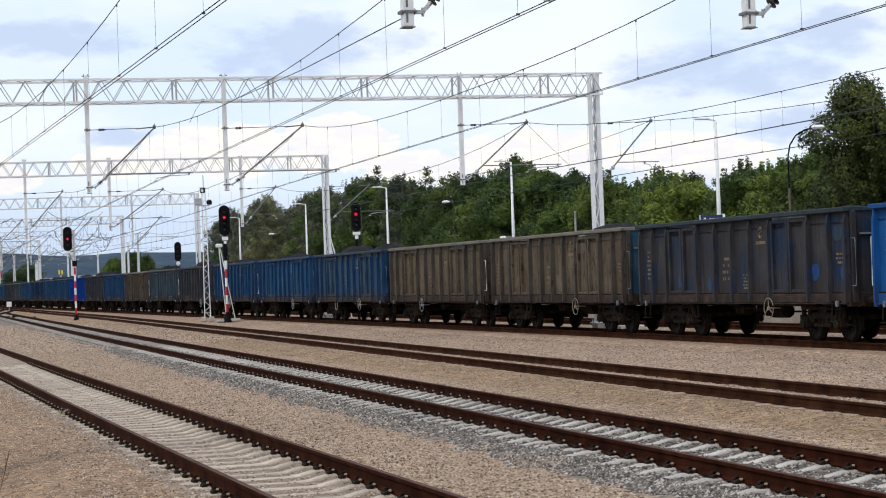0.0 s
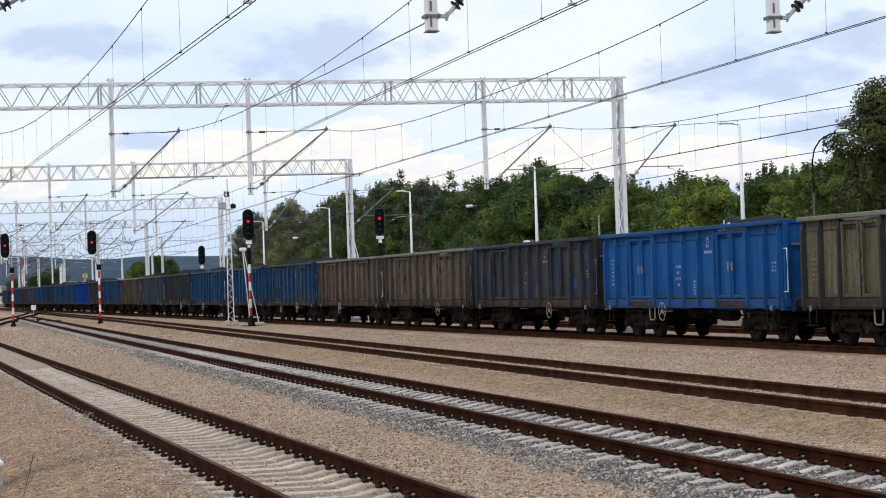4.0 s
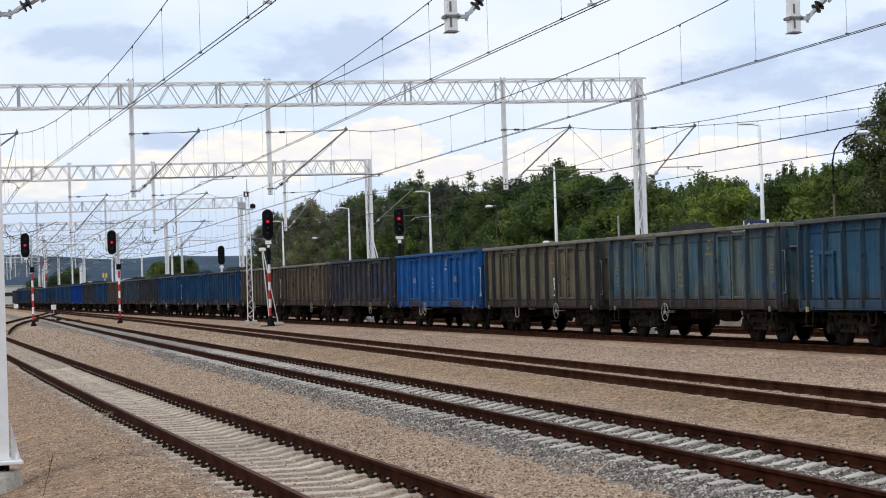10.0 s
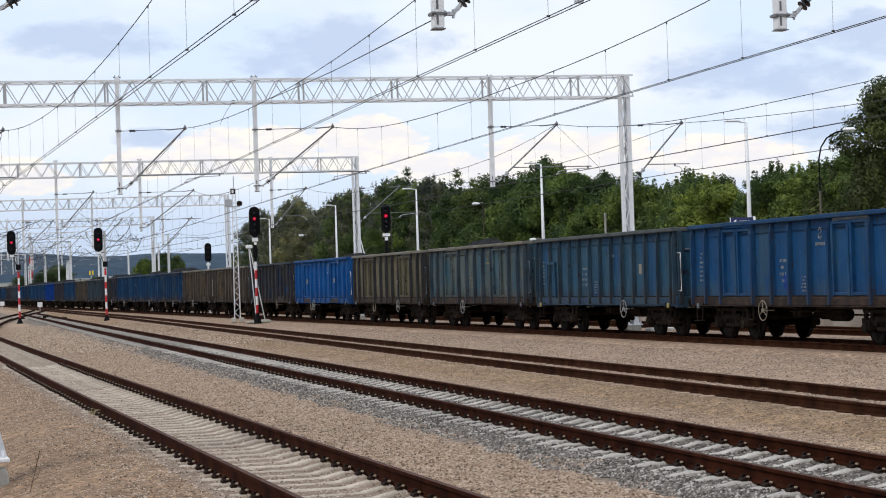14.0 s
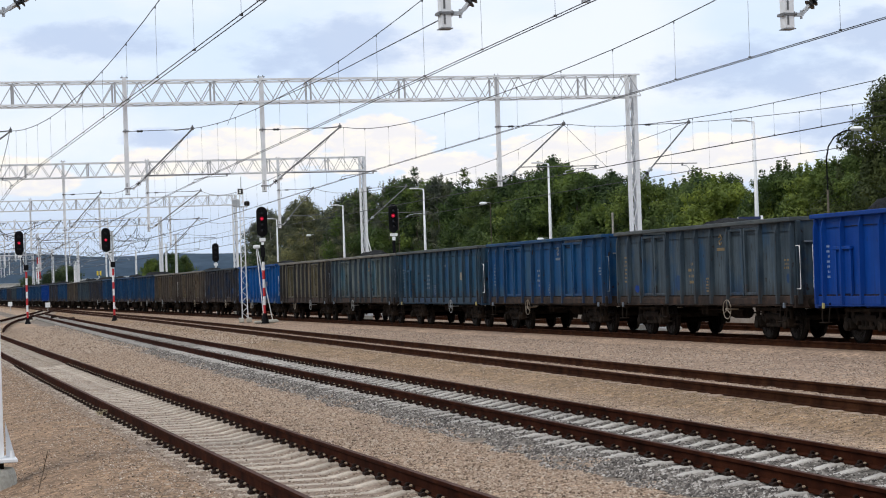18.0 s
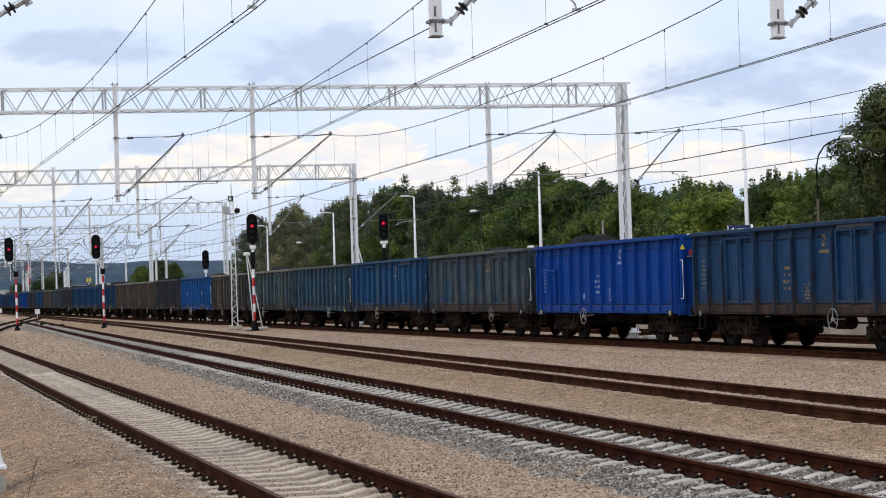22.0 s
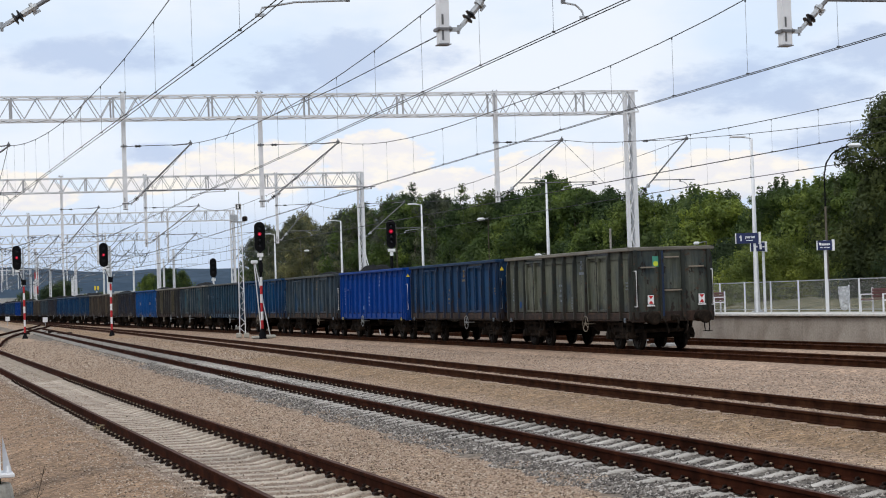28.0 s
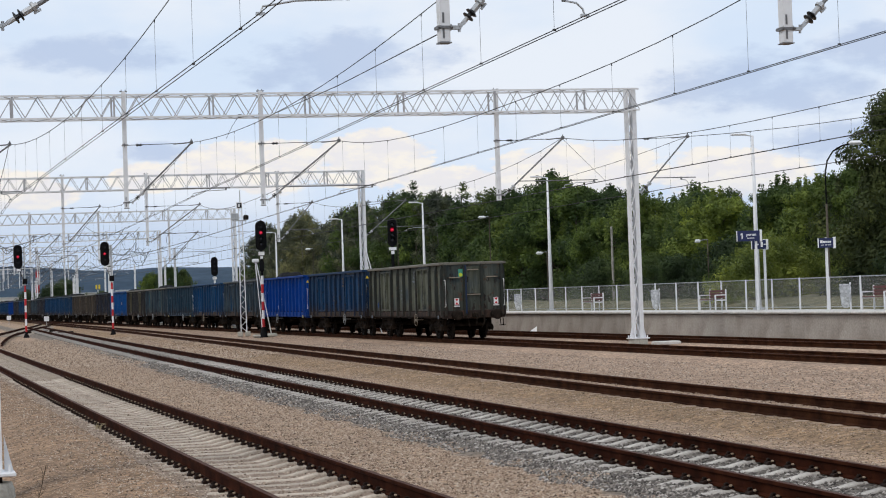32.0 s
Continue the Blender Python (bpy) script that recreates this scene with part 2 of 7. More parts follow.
def ground_material():
    """Sandy gravel between the tracks: brown soil by track A, ochre between B and C, pale clean ballast towards D, grass far off."""
    m, n, l, b = nodes_of("yard_gravel")
    p = coords(n, True)
    sep = n.new("ShaderNodeSeparateXYZ"); l.new(p, sep.inputs[0])
    # follow the slight fan of the tracks
    k = n.new("ShaderNodeMath"); k.operation = "MULTIPLY_ADD"; k.inputs[1].default_value = -0.026
    l.new(sep.outputs["Y"], k.inputs[0]); l.new(sep.outputs["X"], k.inputs[2])
    wob = n.new("ShaderNodeMath"); wob.operation = "MULTIPLY_ADD"; wob.inputs[1].default_value = 1.6
    l.new(noise_node(n, l, p, 0.7, 6, 0.65), wob.inputs[0]); l.new(k.outputs[0], wob.inputs[2])
    rng = n.new("ShaderNodeMapRange")
    rng.inputs["From Min"].default_value, rng.inputs["From Max"].default_value = -2.0, 30.0
    l.new(wob.outputs[0], rng.inputs["Value"])
    at = lambda x: (x + 2.8) / 32.0
    soil, sand, grey, ochre, pale = (0.278, 0.187, 0.124), (0.38, 0.276, 0.200), (0.20, 0.168, 0.142), (0.285, 0.194, 0.122), (0.38, 0.274, 0.204)
    band = ramp_node(n, l, rng.outputs[0], [
        (at(2.6), soil), (at(3.6), sand), (at(6.7), sand), (at(7.2), grey), (at(8.3), grey), (at(8.9), sand),
        (at(11.0), sand), (at(11.8), ochre), (at(13.2), ochre), (at(14.6), pale), (at(25.0), pale)])
    patch = ramp_node(n, l, noise_node(n, l, p, 0.35, 6), [(0.3, (0.80, 0.79, 0.78)), (0.7, (1.12, 1.10, 1.06))])
    col = mix_col(n, l, 1.0, band, patch, "MULTIPLY")
    clump = ramp_node(n, l, noise_node(n, l, p, 4.5, 8, 0.75), [(0.34, (0.62, 0.60, 0.58)), (0.5, (1.0, 1.0, 1.0)), (0.66, (1.28, 1.26, 1.22))])
    col = mix_col(n, l, 0.8, col, clump, "MULTIPLY")
    heaps = ramp_node(n, l, noise_node(n, l, p, 1.5, 7, 0.7), [(0.32, (0.74, 0.73, 0.72)), (0.5, (1.0, 1.0, 1.0)), (0.68, (1.20, 1.19, 1.17))])
    col = mix_col(n, l, 0.8, col, heaps, "MULTIPLY")
    vor = n.new("ShaderNodeTexVoronoi"); vor.inputs["Scale"].default_value = 24.0
    l.new(p, vor.inputs["Vector"])
    stone = ramp_node(n, l, vor.outputs["Distance"], [(0.0, (1.18, 1.16, 1.14)), (0.55, (0.95, 0.95, 0.95)), (0.95, (0.62, 0.60, 0.58))])
    vor2 = n.new("ShaderNodeTexVoronoi"); vor2.inputs["Scale"].default_value = 13.0
    l.new(p, vor2.inputs["Vector"])
    hsv = n.new("ShaderNodeSeparateColor"); l.new(vor2.outputs["Color"], hsv.inputs[0])
    tint = ramp_node(n, l, hsv.outputs[0], [(0.0, (0.48, 0.46, 0.45)), (0.5, (1.0, 1.0, 1.0)), (1.0, (1.55, 1.52, 1.46))])
    col = mix_col(n, l, 0.85, col, stone, "MULTIPLY")
    col = mix_col(n, l, 0.75, col, tint, "MULTIPLY")
    # grass beyond the platform and on the camera's far side
    grass = ramp_node(n, l, noise_node(n, l, p, 1.3, 8), [(0.3, (0.060, 0.062, 0.028)), (0.7, (0.17, 0.145, 0.080))])
    far = n.new("ShaderNodeMapRange"); far.inputs["From Min"].default_value, far.inputs["From Max"].default_value = 35.0, 36.5
    l.new(sep.outputs["X"], far.inputs["Value"])
    near = n.new("ShaderNodeMapRange"); near.inputs["From Min"].default_value, near.inputs["From Max"].default_value = -4.0, -9.0
    l.new(sep.outputs["X"], near.inputs["Value"])
    mx = n.new("ShaderNodeMath"); mx.operation = "MAXIMUM"
    l.new(far.outputs[0], mx.inputs[0]); l.new(near.outputs[0], mx.inputs[1])
    col = mix_col(n, l, mx.outputs[0], col, grass)
    l.new(col, b.inputs["Base Color"])
    b.inputs["Roughness"].default_value = 0.95
    b.inputs["Specular IOR Level"].default_value = 0.2
    inv = n.new("ShaderNodeMath"); inv.operation = "SUBTRACT"; inv.inputs[0].default_value = 1.0
    l.new(vor.outputs["Distance"], inv.inputs[1])
    bump_to(n, l, b, inv.outputs[0], 0.5, 0.02)
    return m


def sack_material():
    """Thin clear polythene, whitish where it creases."""
    m, n, l, b = nodes_of("clear_polythene")
    b.inputs["Base Color"].default_value = (0.62, 0.63, 0.65, 1)
    b.inputs["Roughness"].default_value = 0.3
    tr = n.new("ShaderNodeBsdfTransparent")
    mx = n.new("ShaderNodeMixShader")
    f = n.new("ShaderNodeMapRange"); f.inputs["From Min"].default_value, f.inputs["From Max"].default_value, f.inputs["To Min"].default_value, f.inputs["To Max"].default_value = 0.35, 0.65, 0.25, 0.65
    l.new(noise_node(n, l, coords(n), 9, 4), f.inputs["Value"])
    l.new(f.outputs[0], mx.inputs[0]); l.new(tr.outputs[0], mx.inputs[1]); l.new(b.outputs[0], mx.inputs[2])
    l.new(mx.outputs[0], n["Material Output"].inputs[0])
    return m


def mesh_panel_material():
    """Fine welded wire mesh, seen from afar as a grey veil."""
    m, n, l, b = nodes_of("fence_mesh_wire")
    b.inputs["Base Color"].default_value = (0.40, 0.395, 0.375, 1)
    b.inputs["Roughness"].default_value = 0.5
    tr = n.new("ShaderNodeBsdfTransparent")
    v = coords(n)
    w = n.new("ShaderNodeTexWave"); w.bands_direction = "Z"; w.inputs["Scale"].default_value = 2.2
    l.new(v, w.inputs["Vector"])
    f = n.new("ShaderNodeMapRange"); f.inputs["To Min"].default_value, f.inputs["To Max"].default_value = 0.06, 0.13
    l.new(w.outputs["Fac"], f.inputs["Value"])
    mx = n.new("ShaderNodeMixShader")
    l.new(f.outputs[0], mx.inputs[0]); l.new(tr.outputs[0], mx.inputs[1]); l.new(b.outputs[0], mx.inputs[2])
    l.new(mx.outputs[0], n["Material Output"].inputs[0])
    return m


GRAVEL = ground_material()
BALLAST = surface("ballast_stone", [(0.07, 0.060, 0.052), (0.13, 0.115, 0.098), (0.22, 0.195, 0.17)], 6, 0.95, fine=22, bump=1.0, dist=0.03, world=True)
STONE = pebbles("loose_stone", [(0.085, 0.058, 0.042), (0.27, 0.190, 0.138), (0.37, 0.272, 0.198), (0.43, 0.326, 0.245), (0.55, 0.455, 0.365)])
STONE_BEIGE = pebbles("pale_beige_stone", [(0.11, 0.080, 0.060), (0.31, 0.224, 0.168), (0.39, 0.295, 0.228), (0.56, 0.47, 0.39)])
STONE_PALE = pebbles("pale_dusty_stone", [(0.11, 0.082, 0.062), (0.34, 0.256, 0.194), (0.42, 0.328, 0.256), (0.60, 0.51, 0.42)])
PALE_BED = surface("pale_dusty_gravel", [(0.19, 0.138, 0.104), (0.28, 0.210, 0.160), (0.37, 0.285, 0.222)], 6, 0.95, fine=22, bump=1.0, dist=0.03, world=True)
STONE_GREY = pebbles("loose_grey_stone", [(0.040, 0.035, 0.032), (0.110, 0.096, 0.086), (0.170, 0.150, 0.134), (0.25, 0.220, 0.192), (0.50, 0.46, 0.42)])
DRY_GRASS = pebbles("dry_moss_and_grass", [(0.075, 0.056, 0.026), (0.14, 0.104, 0.046), (0.20, 0.145, 0.068), (0.28, 0.21, 0.11)])
RAIL = surface("rusty_rail_steel", [(0.015, 0.0045, 0.002), (0.033, 0.009, 0.004), (0.060, 0.018, 0.008)], 2.5, 0.9, 0.0, 50, 0.3, 0.003, vary=0.0)
RAIL_BROWN = surface("brown_dusty_rail_steel", [(0.017, 0.0064, 0.003), (0.037, 0.0135, 0.0062), (0.064, 0.026, 0.012)], 2.5, 0.9, 0.0, 50, 0.3, 0.003)
RAIL_TOP = surface("rail_running_surface", [(0.070, 0.038, 0.030), (0.120, 0.072, 0.060)], 1.5, 0.85, 0.0, 30, 0.1, 0.002)
for dull in (RAIL, RAIL_BROWN, RAIL_TOP):
    dull.node_tree.nodes["Principled BSDF"].inputs["Specular IOR Level"].default_value = 0.04
CONCRETE_TIE = surface("concrete_sleeper", [(0.36, 0.325, 0.29), (0.54, 0.50, 0.455)], 4, 0.9, fine=35, bump=0.3, vary=0.12)
DUSTY_TIE = surface("dusty_concrete_sleeper", [(0.39, 0.325, 0.262), (0.56, 0.48, 0.40)], 4, 0.95, fine=35, bump=0.3, vary=0.12)
PINK_TIE = surface("rust_dusted_sleeper", [(0.33, 0.235, 0.175), (0.46, 0.35, 0.27)], 4, 0.95, fine=35, bump=0.3, vary=0.12)
CLIP = surface("dark_clip_steel", [(0.012, 0.007, 0.005), (0.030, 0.017, 0.012)], 8, 0.85)
CLIP_PALE = surface("pale_clip_insulator", [(0.34, 0.25, 0.17), (0.46, 0.36, 0.26)], 8, 0.7)
WHITE_STEEL = plain("white_painted_steel", (0.74, 0.74, 0.75), 0.5)
# white lacing again, its colour greyed for the shade inside the beam
LACING = plain("shaded_white_lacing", (0.40, 0.40, 0.41), 0.6)
BRACKET = surface("dull_grey_bracket_steel", [(0.13, 0.13, 0.135), (0.24, 0.24, 0.245)], 3, 0.6, 0.3, fine=20, bump=0.05)
GALV = surface("galvanised_steel", [(0.40, 0.41, 0.42), (0.55, 0.56, 0.57)], 3, 0.45, 0.5, fine=20, bump=0.05)
WIRE = plain("dark_copper_wire", (0.012, 0.011, 0.010), 0.6, 0.0)
WIRE_FAR = plain("grey_hanger_wire", (0.045, 0.045, 0.048), 0.6, 0.0)
BLACK = plain("black_enamel", (0.008, 0.008, 0.009), 0.8)
BLACK.node_tree.nodes["Principled BSDF"].inputs["Specular IOR Level"].default_value = 0.08
DARK_STEEL = surface("sooty_underframe_steel", [(0.009, 0.0075, 0.0065), (0.019, 0.015, 0.012), (0.038, 0.027, 0.020)], 3, 0.9, 0.0, 25, 0.3)
SILL_RUST = surface("rust_brown_sill", [(0.014, 0.011, 0.010), (0.032, 0.023, 0.019), (0.070, 0.040, 0.028)], 2, 0.8, 0.0, 20, 0.3)
WHEEL = surface("dark_wheel_steel", [(0.004, 0.0035, 0.003), (0.009, 0.007, 0.006)], 4, 0.85, 0.0, 20, 0.1)
for dull in (WHEEL, DARK_STEEL):
    dull.node_tree.nodes["Principled BSDF"].inputs["Specular IOR Level"].default_value = 0.03
WHEEL_TREAD = surface("worn_wheel_tread", [(0.012, 0.010, 0.009), (0.022, 0.018, 0.015)], 4, 0.75, 0.0, 20, 0.1)
COAL = surface("coal", [(0.005, 0.005, 0.006), (0.016, 0.016, 0.016)], 9, 0.85, fine=25, bump=1.0, dist=0.05)
RED = plain("red_paint", (0.47, 0.011, 0.016), 0.5)
WHITE = plain("white_paint", (0.80, 0.80, 0.80), 0.5)
HANDWHEEL_GREY = plain("worn_grey_paint", (0.24, 0.25, 0.25), 0.6)
HANDWHEEL_TAN = plain("worn_tan_paint", (0.22, 0.185, 0.14), 0.6)
PALE_YELLOW = plain("faded_yellow_paint", (0.40, 0.34, 0.12), 0.6)
YELLOW = plain("yellow_paint", (0.75, 0.55, 0.03), 0.5)
PALE_MARK = plain("pale_lettering", (0.135, 0.16, 0.19), 0.7)
BLUE_MARK = plain("pale_blue_white_lettering", (0.18, 0.26, 0.43), 0.7)
OCHRE_MARK = plain("faded_yellow_lettering", (0.17, 0.125, 0.065), 0.8)
RED_GLOW = plain("red_signal_lens", (0.42, 0.004, 0.030), 0.3, glow=0.75)
RED_CORE = plain("red_signal_lamp", (1.0, 0.07, 0.14), 0.3, glow=1.0)
DARK_LENS = plain("dark_signal_lens", (0.02, 0.02, 0.025), 0.15)
CONCRETE = surface("platform_concrete", [(0.24, 0.205, 0.175), (0.36, 0.32, 0.28), (0.42, 0.38, 0.335)], 0.8, 0.9, fine=14, bump=0.15, vary=0.10)
CONCRETE_LIGHT = surface("platform_slab_concrete", [(0.52, 0.495, 0.46), (0.66, 0.635, 0.60)], 1.5, 0.9, fine=20, bump=0.1)
FOUNDATION = surface("footing_concrete", [(0.38, 0.36, 0.31), (0.52, 0.50, 0.44)], 3, 0.95, fine=25, bump=0.3)
INSULATOR = plain("brown_glazed_insulator", (0.020, 0.020, 0.022), 0.35)
BENCH_WOOD = surface("red_brown_bench_wood", [(0.075, 0.024, 0.020), (0.13, 0.042, 0.034)], 3, 0.55, fine=30, bump=0.1)
SIGN_BLUE = plain("navy_sign_face", (0.007, 0.016, 0.078), 0.5)
BARK = surface("tree_bark", [(0.06, 0.05, 0.04), (0.14, 0.115, 0.09)], 3, 0.95, fine=18, bump=0.6)
BARK_PALE = surface("pale_bark", [(0.22, 0.20, 0.17), (0.40, 0.38, 0.34)], 3, 0.9, fine=18, bump=0.3)
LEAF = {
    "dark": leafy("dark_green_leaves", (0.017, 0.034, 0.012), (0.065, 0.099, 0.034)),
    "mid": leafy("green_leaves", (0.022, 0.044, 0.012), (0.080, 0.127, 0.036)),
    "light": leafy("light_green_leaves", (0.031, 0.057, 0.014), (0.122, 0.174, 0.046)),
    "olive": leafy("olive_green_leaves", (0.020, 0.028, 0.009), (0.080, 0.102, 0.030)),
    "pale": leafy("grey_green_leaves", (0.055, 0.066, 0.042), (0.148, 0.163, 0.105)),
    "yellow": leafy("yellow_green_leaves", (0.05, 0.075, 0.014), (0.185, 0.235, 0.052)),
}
# the haze of distance is mixed into the hills' blue-green colour
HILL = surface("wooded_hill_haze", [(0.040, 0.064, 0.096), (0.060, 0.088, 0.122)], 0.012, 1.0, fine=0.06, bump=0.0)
FENCE_MESH = mesh_panel_material()
SACK = sack_material()
VERGE = surface("dry_grass_bank", [(0.055, 0.060, 0.028), (0.13, 0.118, 0.066), (0.21, 0.18, 0.108)], 0.9, 0.95, fine=9, bump=0.8, dist=0.05, world=True)

# ---- mesh tools ----
class Shape:
    """Collects vertices and faces of one mesh; several materials by index."""

    def __init__(self):
        self.v, self.f, self.mi = [], [], []

    def add(self, verts, faces, mi=0):
        k = len(self.v)
        self.v.extend(tuple(p) for p in verts)
        self.f.extend(tuple(i + k for i in q) for q in faces)
        self.mi.extend([mi] * len(faces))
        return self

    def box(self, c, s, mi=0, rot=None, ch=0.0):
        """A box about c of size s; ch chamfers its four long vertical and all horizontal edges a little."""
        x, y, z = (k / 2 for k in s)
        if ch <= 0:
            vs = [Vector((a * x, b * y, d * z)) for d in (-1, 1) for a, b in ((-1, -1), (1, -1), (1, 1), (-1, 1))]
            fs = [(3, 2, 1, 0), (4, 5, 6, 7), (0, 1, 5, 4), (1, 2, 6, 5), (2, 3, 7, 6), (3, 0, 4, 7)]
        else:
            ch = min(ch, x * 0.9, y * 0.9, z * 0.9)
            vs, fs = [], []
            for zz, inset in ((-z, ch), (-z + ch, 0), (z - ch, 0), (z, ch)):
                a, b = x - inset, y - inset
                for px, py in ((-a, -b), (a, -b), (a, b), (-a, b)):
                    vs.append(Vector((px, py, zz)))
            fs.append((3, 2, 1, 0)); fs.append((12, 13, 14, 15))
            for r in range(3):
                for i in range(4):
                    j = (i + 1) % 4
                    fs.append((4 * r + i, 4 * r + j, 4 * r + 4 + j, 4 * r + 4 + i))
        if rot is not None:
            vs = [rot @ p for p in vs]
        return self.add([p + Vector(c) for p in vs], fs, mi)

    def tube(self, a, b, r, n=6, mi=0, r2=None, cap=True):
        a, b = Vector(a), Vector(b)
        r2 = r if r2 is None else r2
        d = b - a
        if d.length < 1e-6:
            return self
        q = d.to_track_quat("Z", "Y")
        vs = []
        for p, rr in ((a, r), (b, r2)):
            for i in range(n):
                w = 2 * math.pi * i / n
                vs.append(p + q @ Vector((rr * math.cos(w), rr * math.sin(w), 0)))
        fs = [(i, (i + 1) % n, n + (i + 1) % n, n + i) for i in range(n)]
        if cap:
            fs += [tuple(range(n - 1, -1, -1)), tuple(range(n, 2 * n))]
        return self.add(vs, fs, mi)

    def path(self, pts, r, n=5, mi=0):
        """A tube along a line of points, with shared rings."""
        pts = [Vector(p) for p in pts]
        vs, fs = [], []
        for i, p in enumerate(pts):
            d = pts[min(i + 1, len(pts) - 1)] - pts[max(i - 1, 0)]
            q = d.to_track_quat("Z", "Y")
            for j in range(n):
                w = 2 * math.pi * j / n
                vs.append(p + q @ Vector((r * math.cos(w), r * math.sin(w), 0)))
        for i in range(len(pts) - 1):
            for j in range(n):
                fs.append((i * n + j, i * n + (j + 1) % n, (i + 1) * n + (j + 1) % n, (i + 1) * n + j))
        fs += [tuple(range(n - 1, -1, -1)), tuple(range((len(pts) - 1) * n, len(pts) * n))]
        return self.add(vs, fs, mi)

    def lathe(self, prof, n=12, m=None, mi=0):
        """prof: (radius, height) pairs round the z axis, then placed by the matrix m."""
        m = m or Matrix()
        vs = [m @ Vector((r * math.cos(2 * math.pi * i / n), r * math.sin(2 * math.pi * i / n), h)) for r, h in prof for i in range(n)]
        fs = [(k * n + i, k * n + (i + 1) % n, (k + 1) * n + (i + 1) % n, (k + 1) * n + i) for k in range(len(prof) - 1) for i in range(n)]
        fs += [tuple(range(n - 1, -1, -1)), tuple(range((len(prof) - 1) * n, len(prof) * n))]
        return self.add(vs, fs, mi)

    def sweep(self, prof, line, mi=0, across=(1, 0)):
        """A closed profile of (x, z) carried along a line of (X, Y, z) points that runs mainly along Y."""
        n = len(prof)
        vs = [(X + px, Y, z + pz) for X, Y, z in line for px, pz in prof]
        fs = [(k * n + i, k * n + (i + 1) % n, (k + 1) * n + (i + 1) % n, (k + 1) * n + i) for k in range(len(line) - 1) for i in range(n)]
        fs += [tuple(range(n - 1, -1, -1)), tuple(range((len(line) - 1) * n, len(line) * n))]
        return self.add(vs, fs, mi)

    def mesh(self, name):
        me = bpy.data.meshes.new(name)
        me.from_pydata([tuple(p) for p in self.v], [], self.f)
        if any(self.mi):
            me.polygons.foreach_set("material_index", self.mi)
        me.update()
        return me


def part(name, shape, material, parent=None, label="", at=None, smooth=False):
    """One mesh object, under a thing or a part. shape: a Shape or a mesh that alike pieces share."""
    me = shape.mesh(name) if isinstance(shape, Shape) else shape
    mats = material if isinstance(material, (list, tuple)) else [material]
    if not me.materials:
        for k in mats:
            me.materials.append(k)
    ob = new(name, me)
    if me.materials[0] is not mats[0]:
        ob.material_slots[0].link = "OBJECT"
        ob.material_slots[0].material = mats[0]
    if smooth:
        me.polygons.foreach_set("use_smooth", [True] * len(me.polygons))
    if parent:
        ob.parent = parent
    if at is not None:
        ob.matrix_basis = at
    if label:
        tagged(ob, label)
    return ob


def thing(name, label, category, at=None, group="", kind=""):
    ob = new(name)
    ob.empty_display_size = 0.1
    if at is not None:
        ob.matrix_basis = at
    return tagged(ob, label, category, group, kind)


# ---- plan ----
# centre lines of the tracks: X = a + b Y/100 + c (Y/100)^2
LINES = {"A": (4.473, 0.034, 0.447), "B": (8.772, 2.63, 0.314), "C": (13.523, 3.655, -0.06), "D": (24.732, 0, 0), "E": (30.15, 0, 0)}


def cx(k, y):
    a, b, c = LINES[k]
    u = min(y, 150.0) / 100
    x = a + b * u + c * u * u
    if y > 150:
        x += (b + 2 * c * 1.5) / 100 * (y - 150) * (0.6 if k != "B" else 1.0)
    return x


GANTRY_Y = [25.9 + 44.5 * i for i in range(9)]
BEAM_TOP, BEAM_LOW = 9.49, 8.60

# ---- ground ----
def bank(x):
    return -0.255 - 0.26 * min(1.2, max(0.0, 2.2 - x))


def build_ground():
    xs = [-2500, -600, -120, -30, -8, 0, 1.0, 2.2, 3, 6, 9, 12, 15, 18, 21, 24, 27, 30, 33, 36, 40, 50, 70, 110, 300, 900, 2600]
    ys = [-900, -200, -40, 0, 10, 20, 30, 40, 55, 70, 90, 110, 140, 180, 240, 340, 600, 1200, 2400, 4700]
    s = Shape()
    vs = [(x, y, bank(x)) for y in ys for x in xs]      # the bank falls away beside the nearest track
    n = len(xs)
    fs = [(j * n + i, j * n + i + 1, (j + 1) * n + i + 1, (j + 1) * n + i) for j in range(len(ys) - 1) for i in range(n - 1)]
    s.add(vs, fs)
    g = part("ground", s, GRAVEL)
    tagged(g, "flat railway yard of beige and grey gravel with sandy soil", "ground", kind="structure")


build_ground()

# ---- tracks ----
RAIL_PROFILE = [(-0.036, -0.004), (-0.031, 0.0), (0.031, 0.0), (0.036, -0.004), (0.036, -0.036), (0.009, -0.052), (0.009, -0.140),
                (0.070, -0.158), (0.070, -0.172), (-0.070, -0.172), (-0.070, -0.158), (-0.009, -0.140), (-0.009, -0.052), (-0.036, -0.036)]
# height of the gravel across each track, from its centre line
BEDS = {
    "A": ((-2.3, -0.30), (-1.9, -0.205), (-1.25, -0.172), (-1.06, -0.168), (-0.94, -0.178), (-0.80, -0.190), (-0.62, -0.198), (-0.40, -0.240), (0.40, -0.240), (0.62, -0.198), (0.9, -0.182), (1.75, -0.190), (2.3, -0.30)),
    "B": ((-2.3, -0.31), (-1.95, -0.280), (-1.65, -0.245), (-1.35, -0.206), (-0.9, -0.190), (-0.62, -0.196), (-0.42, -0.228), (0.42, -0.228), (0.62, -0.194), (0.9, -0.182), (1.75, -0.192), (2.3, -0.30)),
    "C": ((-2.3, -0.30), (-1.75, -0.188), (-1.0, -0.174), (-0.6, -0.178), (0.6, -0.180), (0.9, -0.170), (1.75, -0.188), (2.3, -0.30)),
}
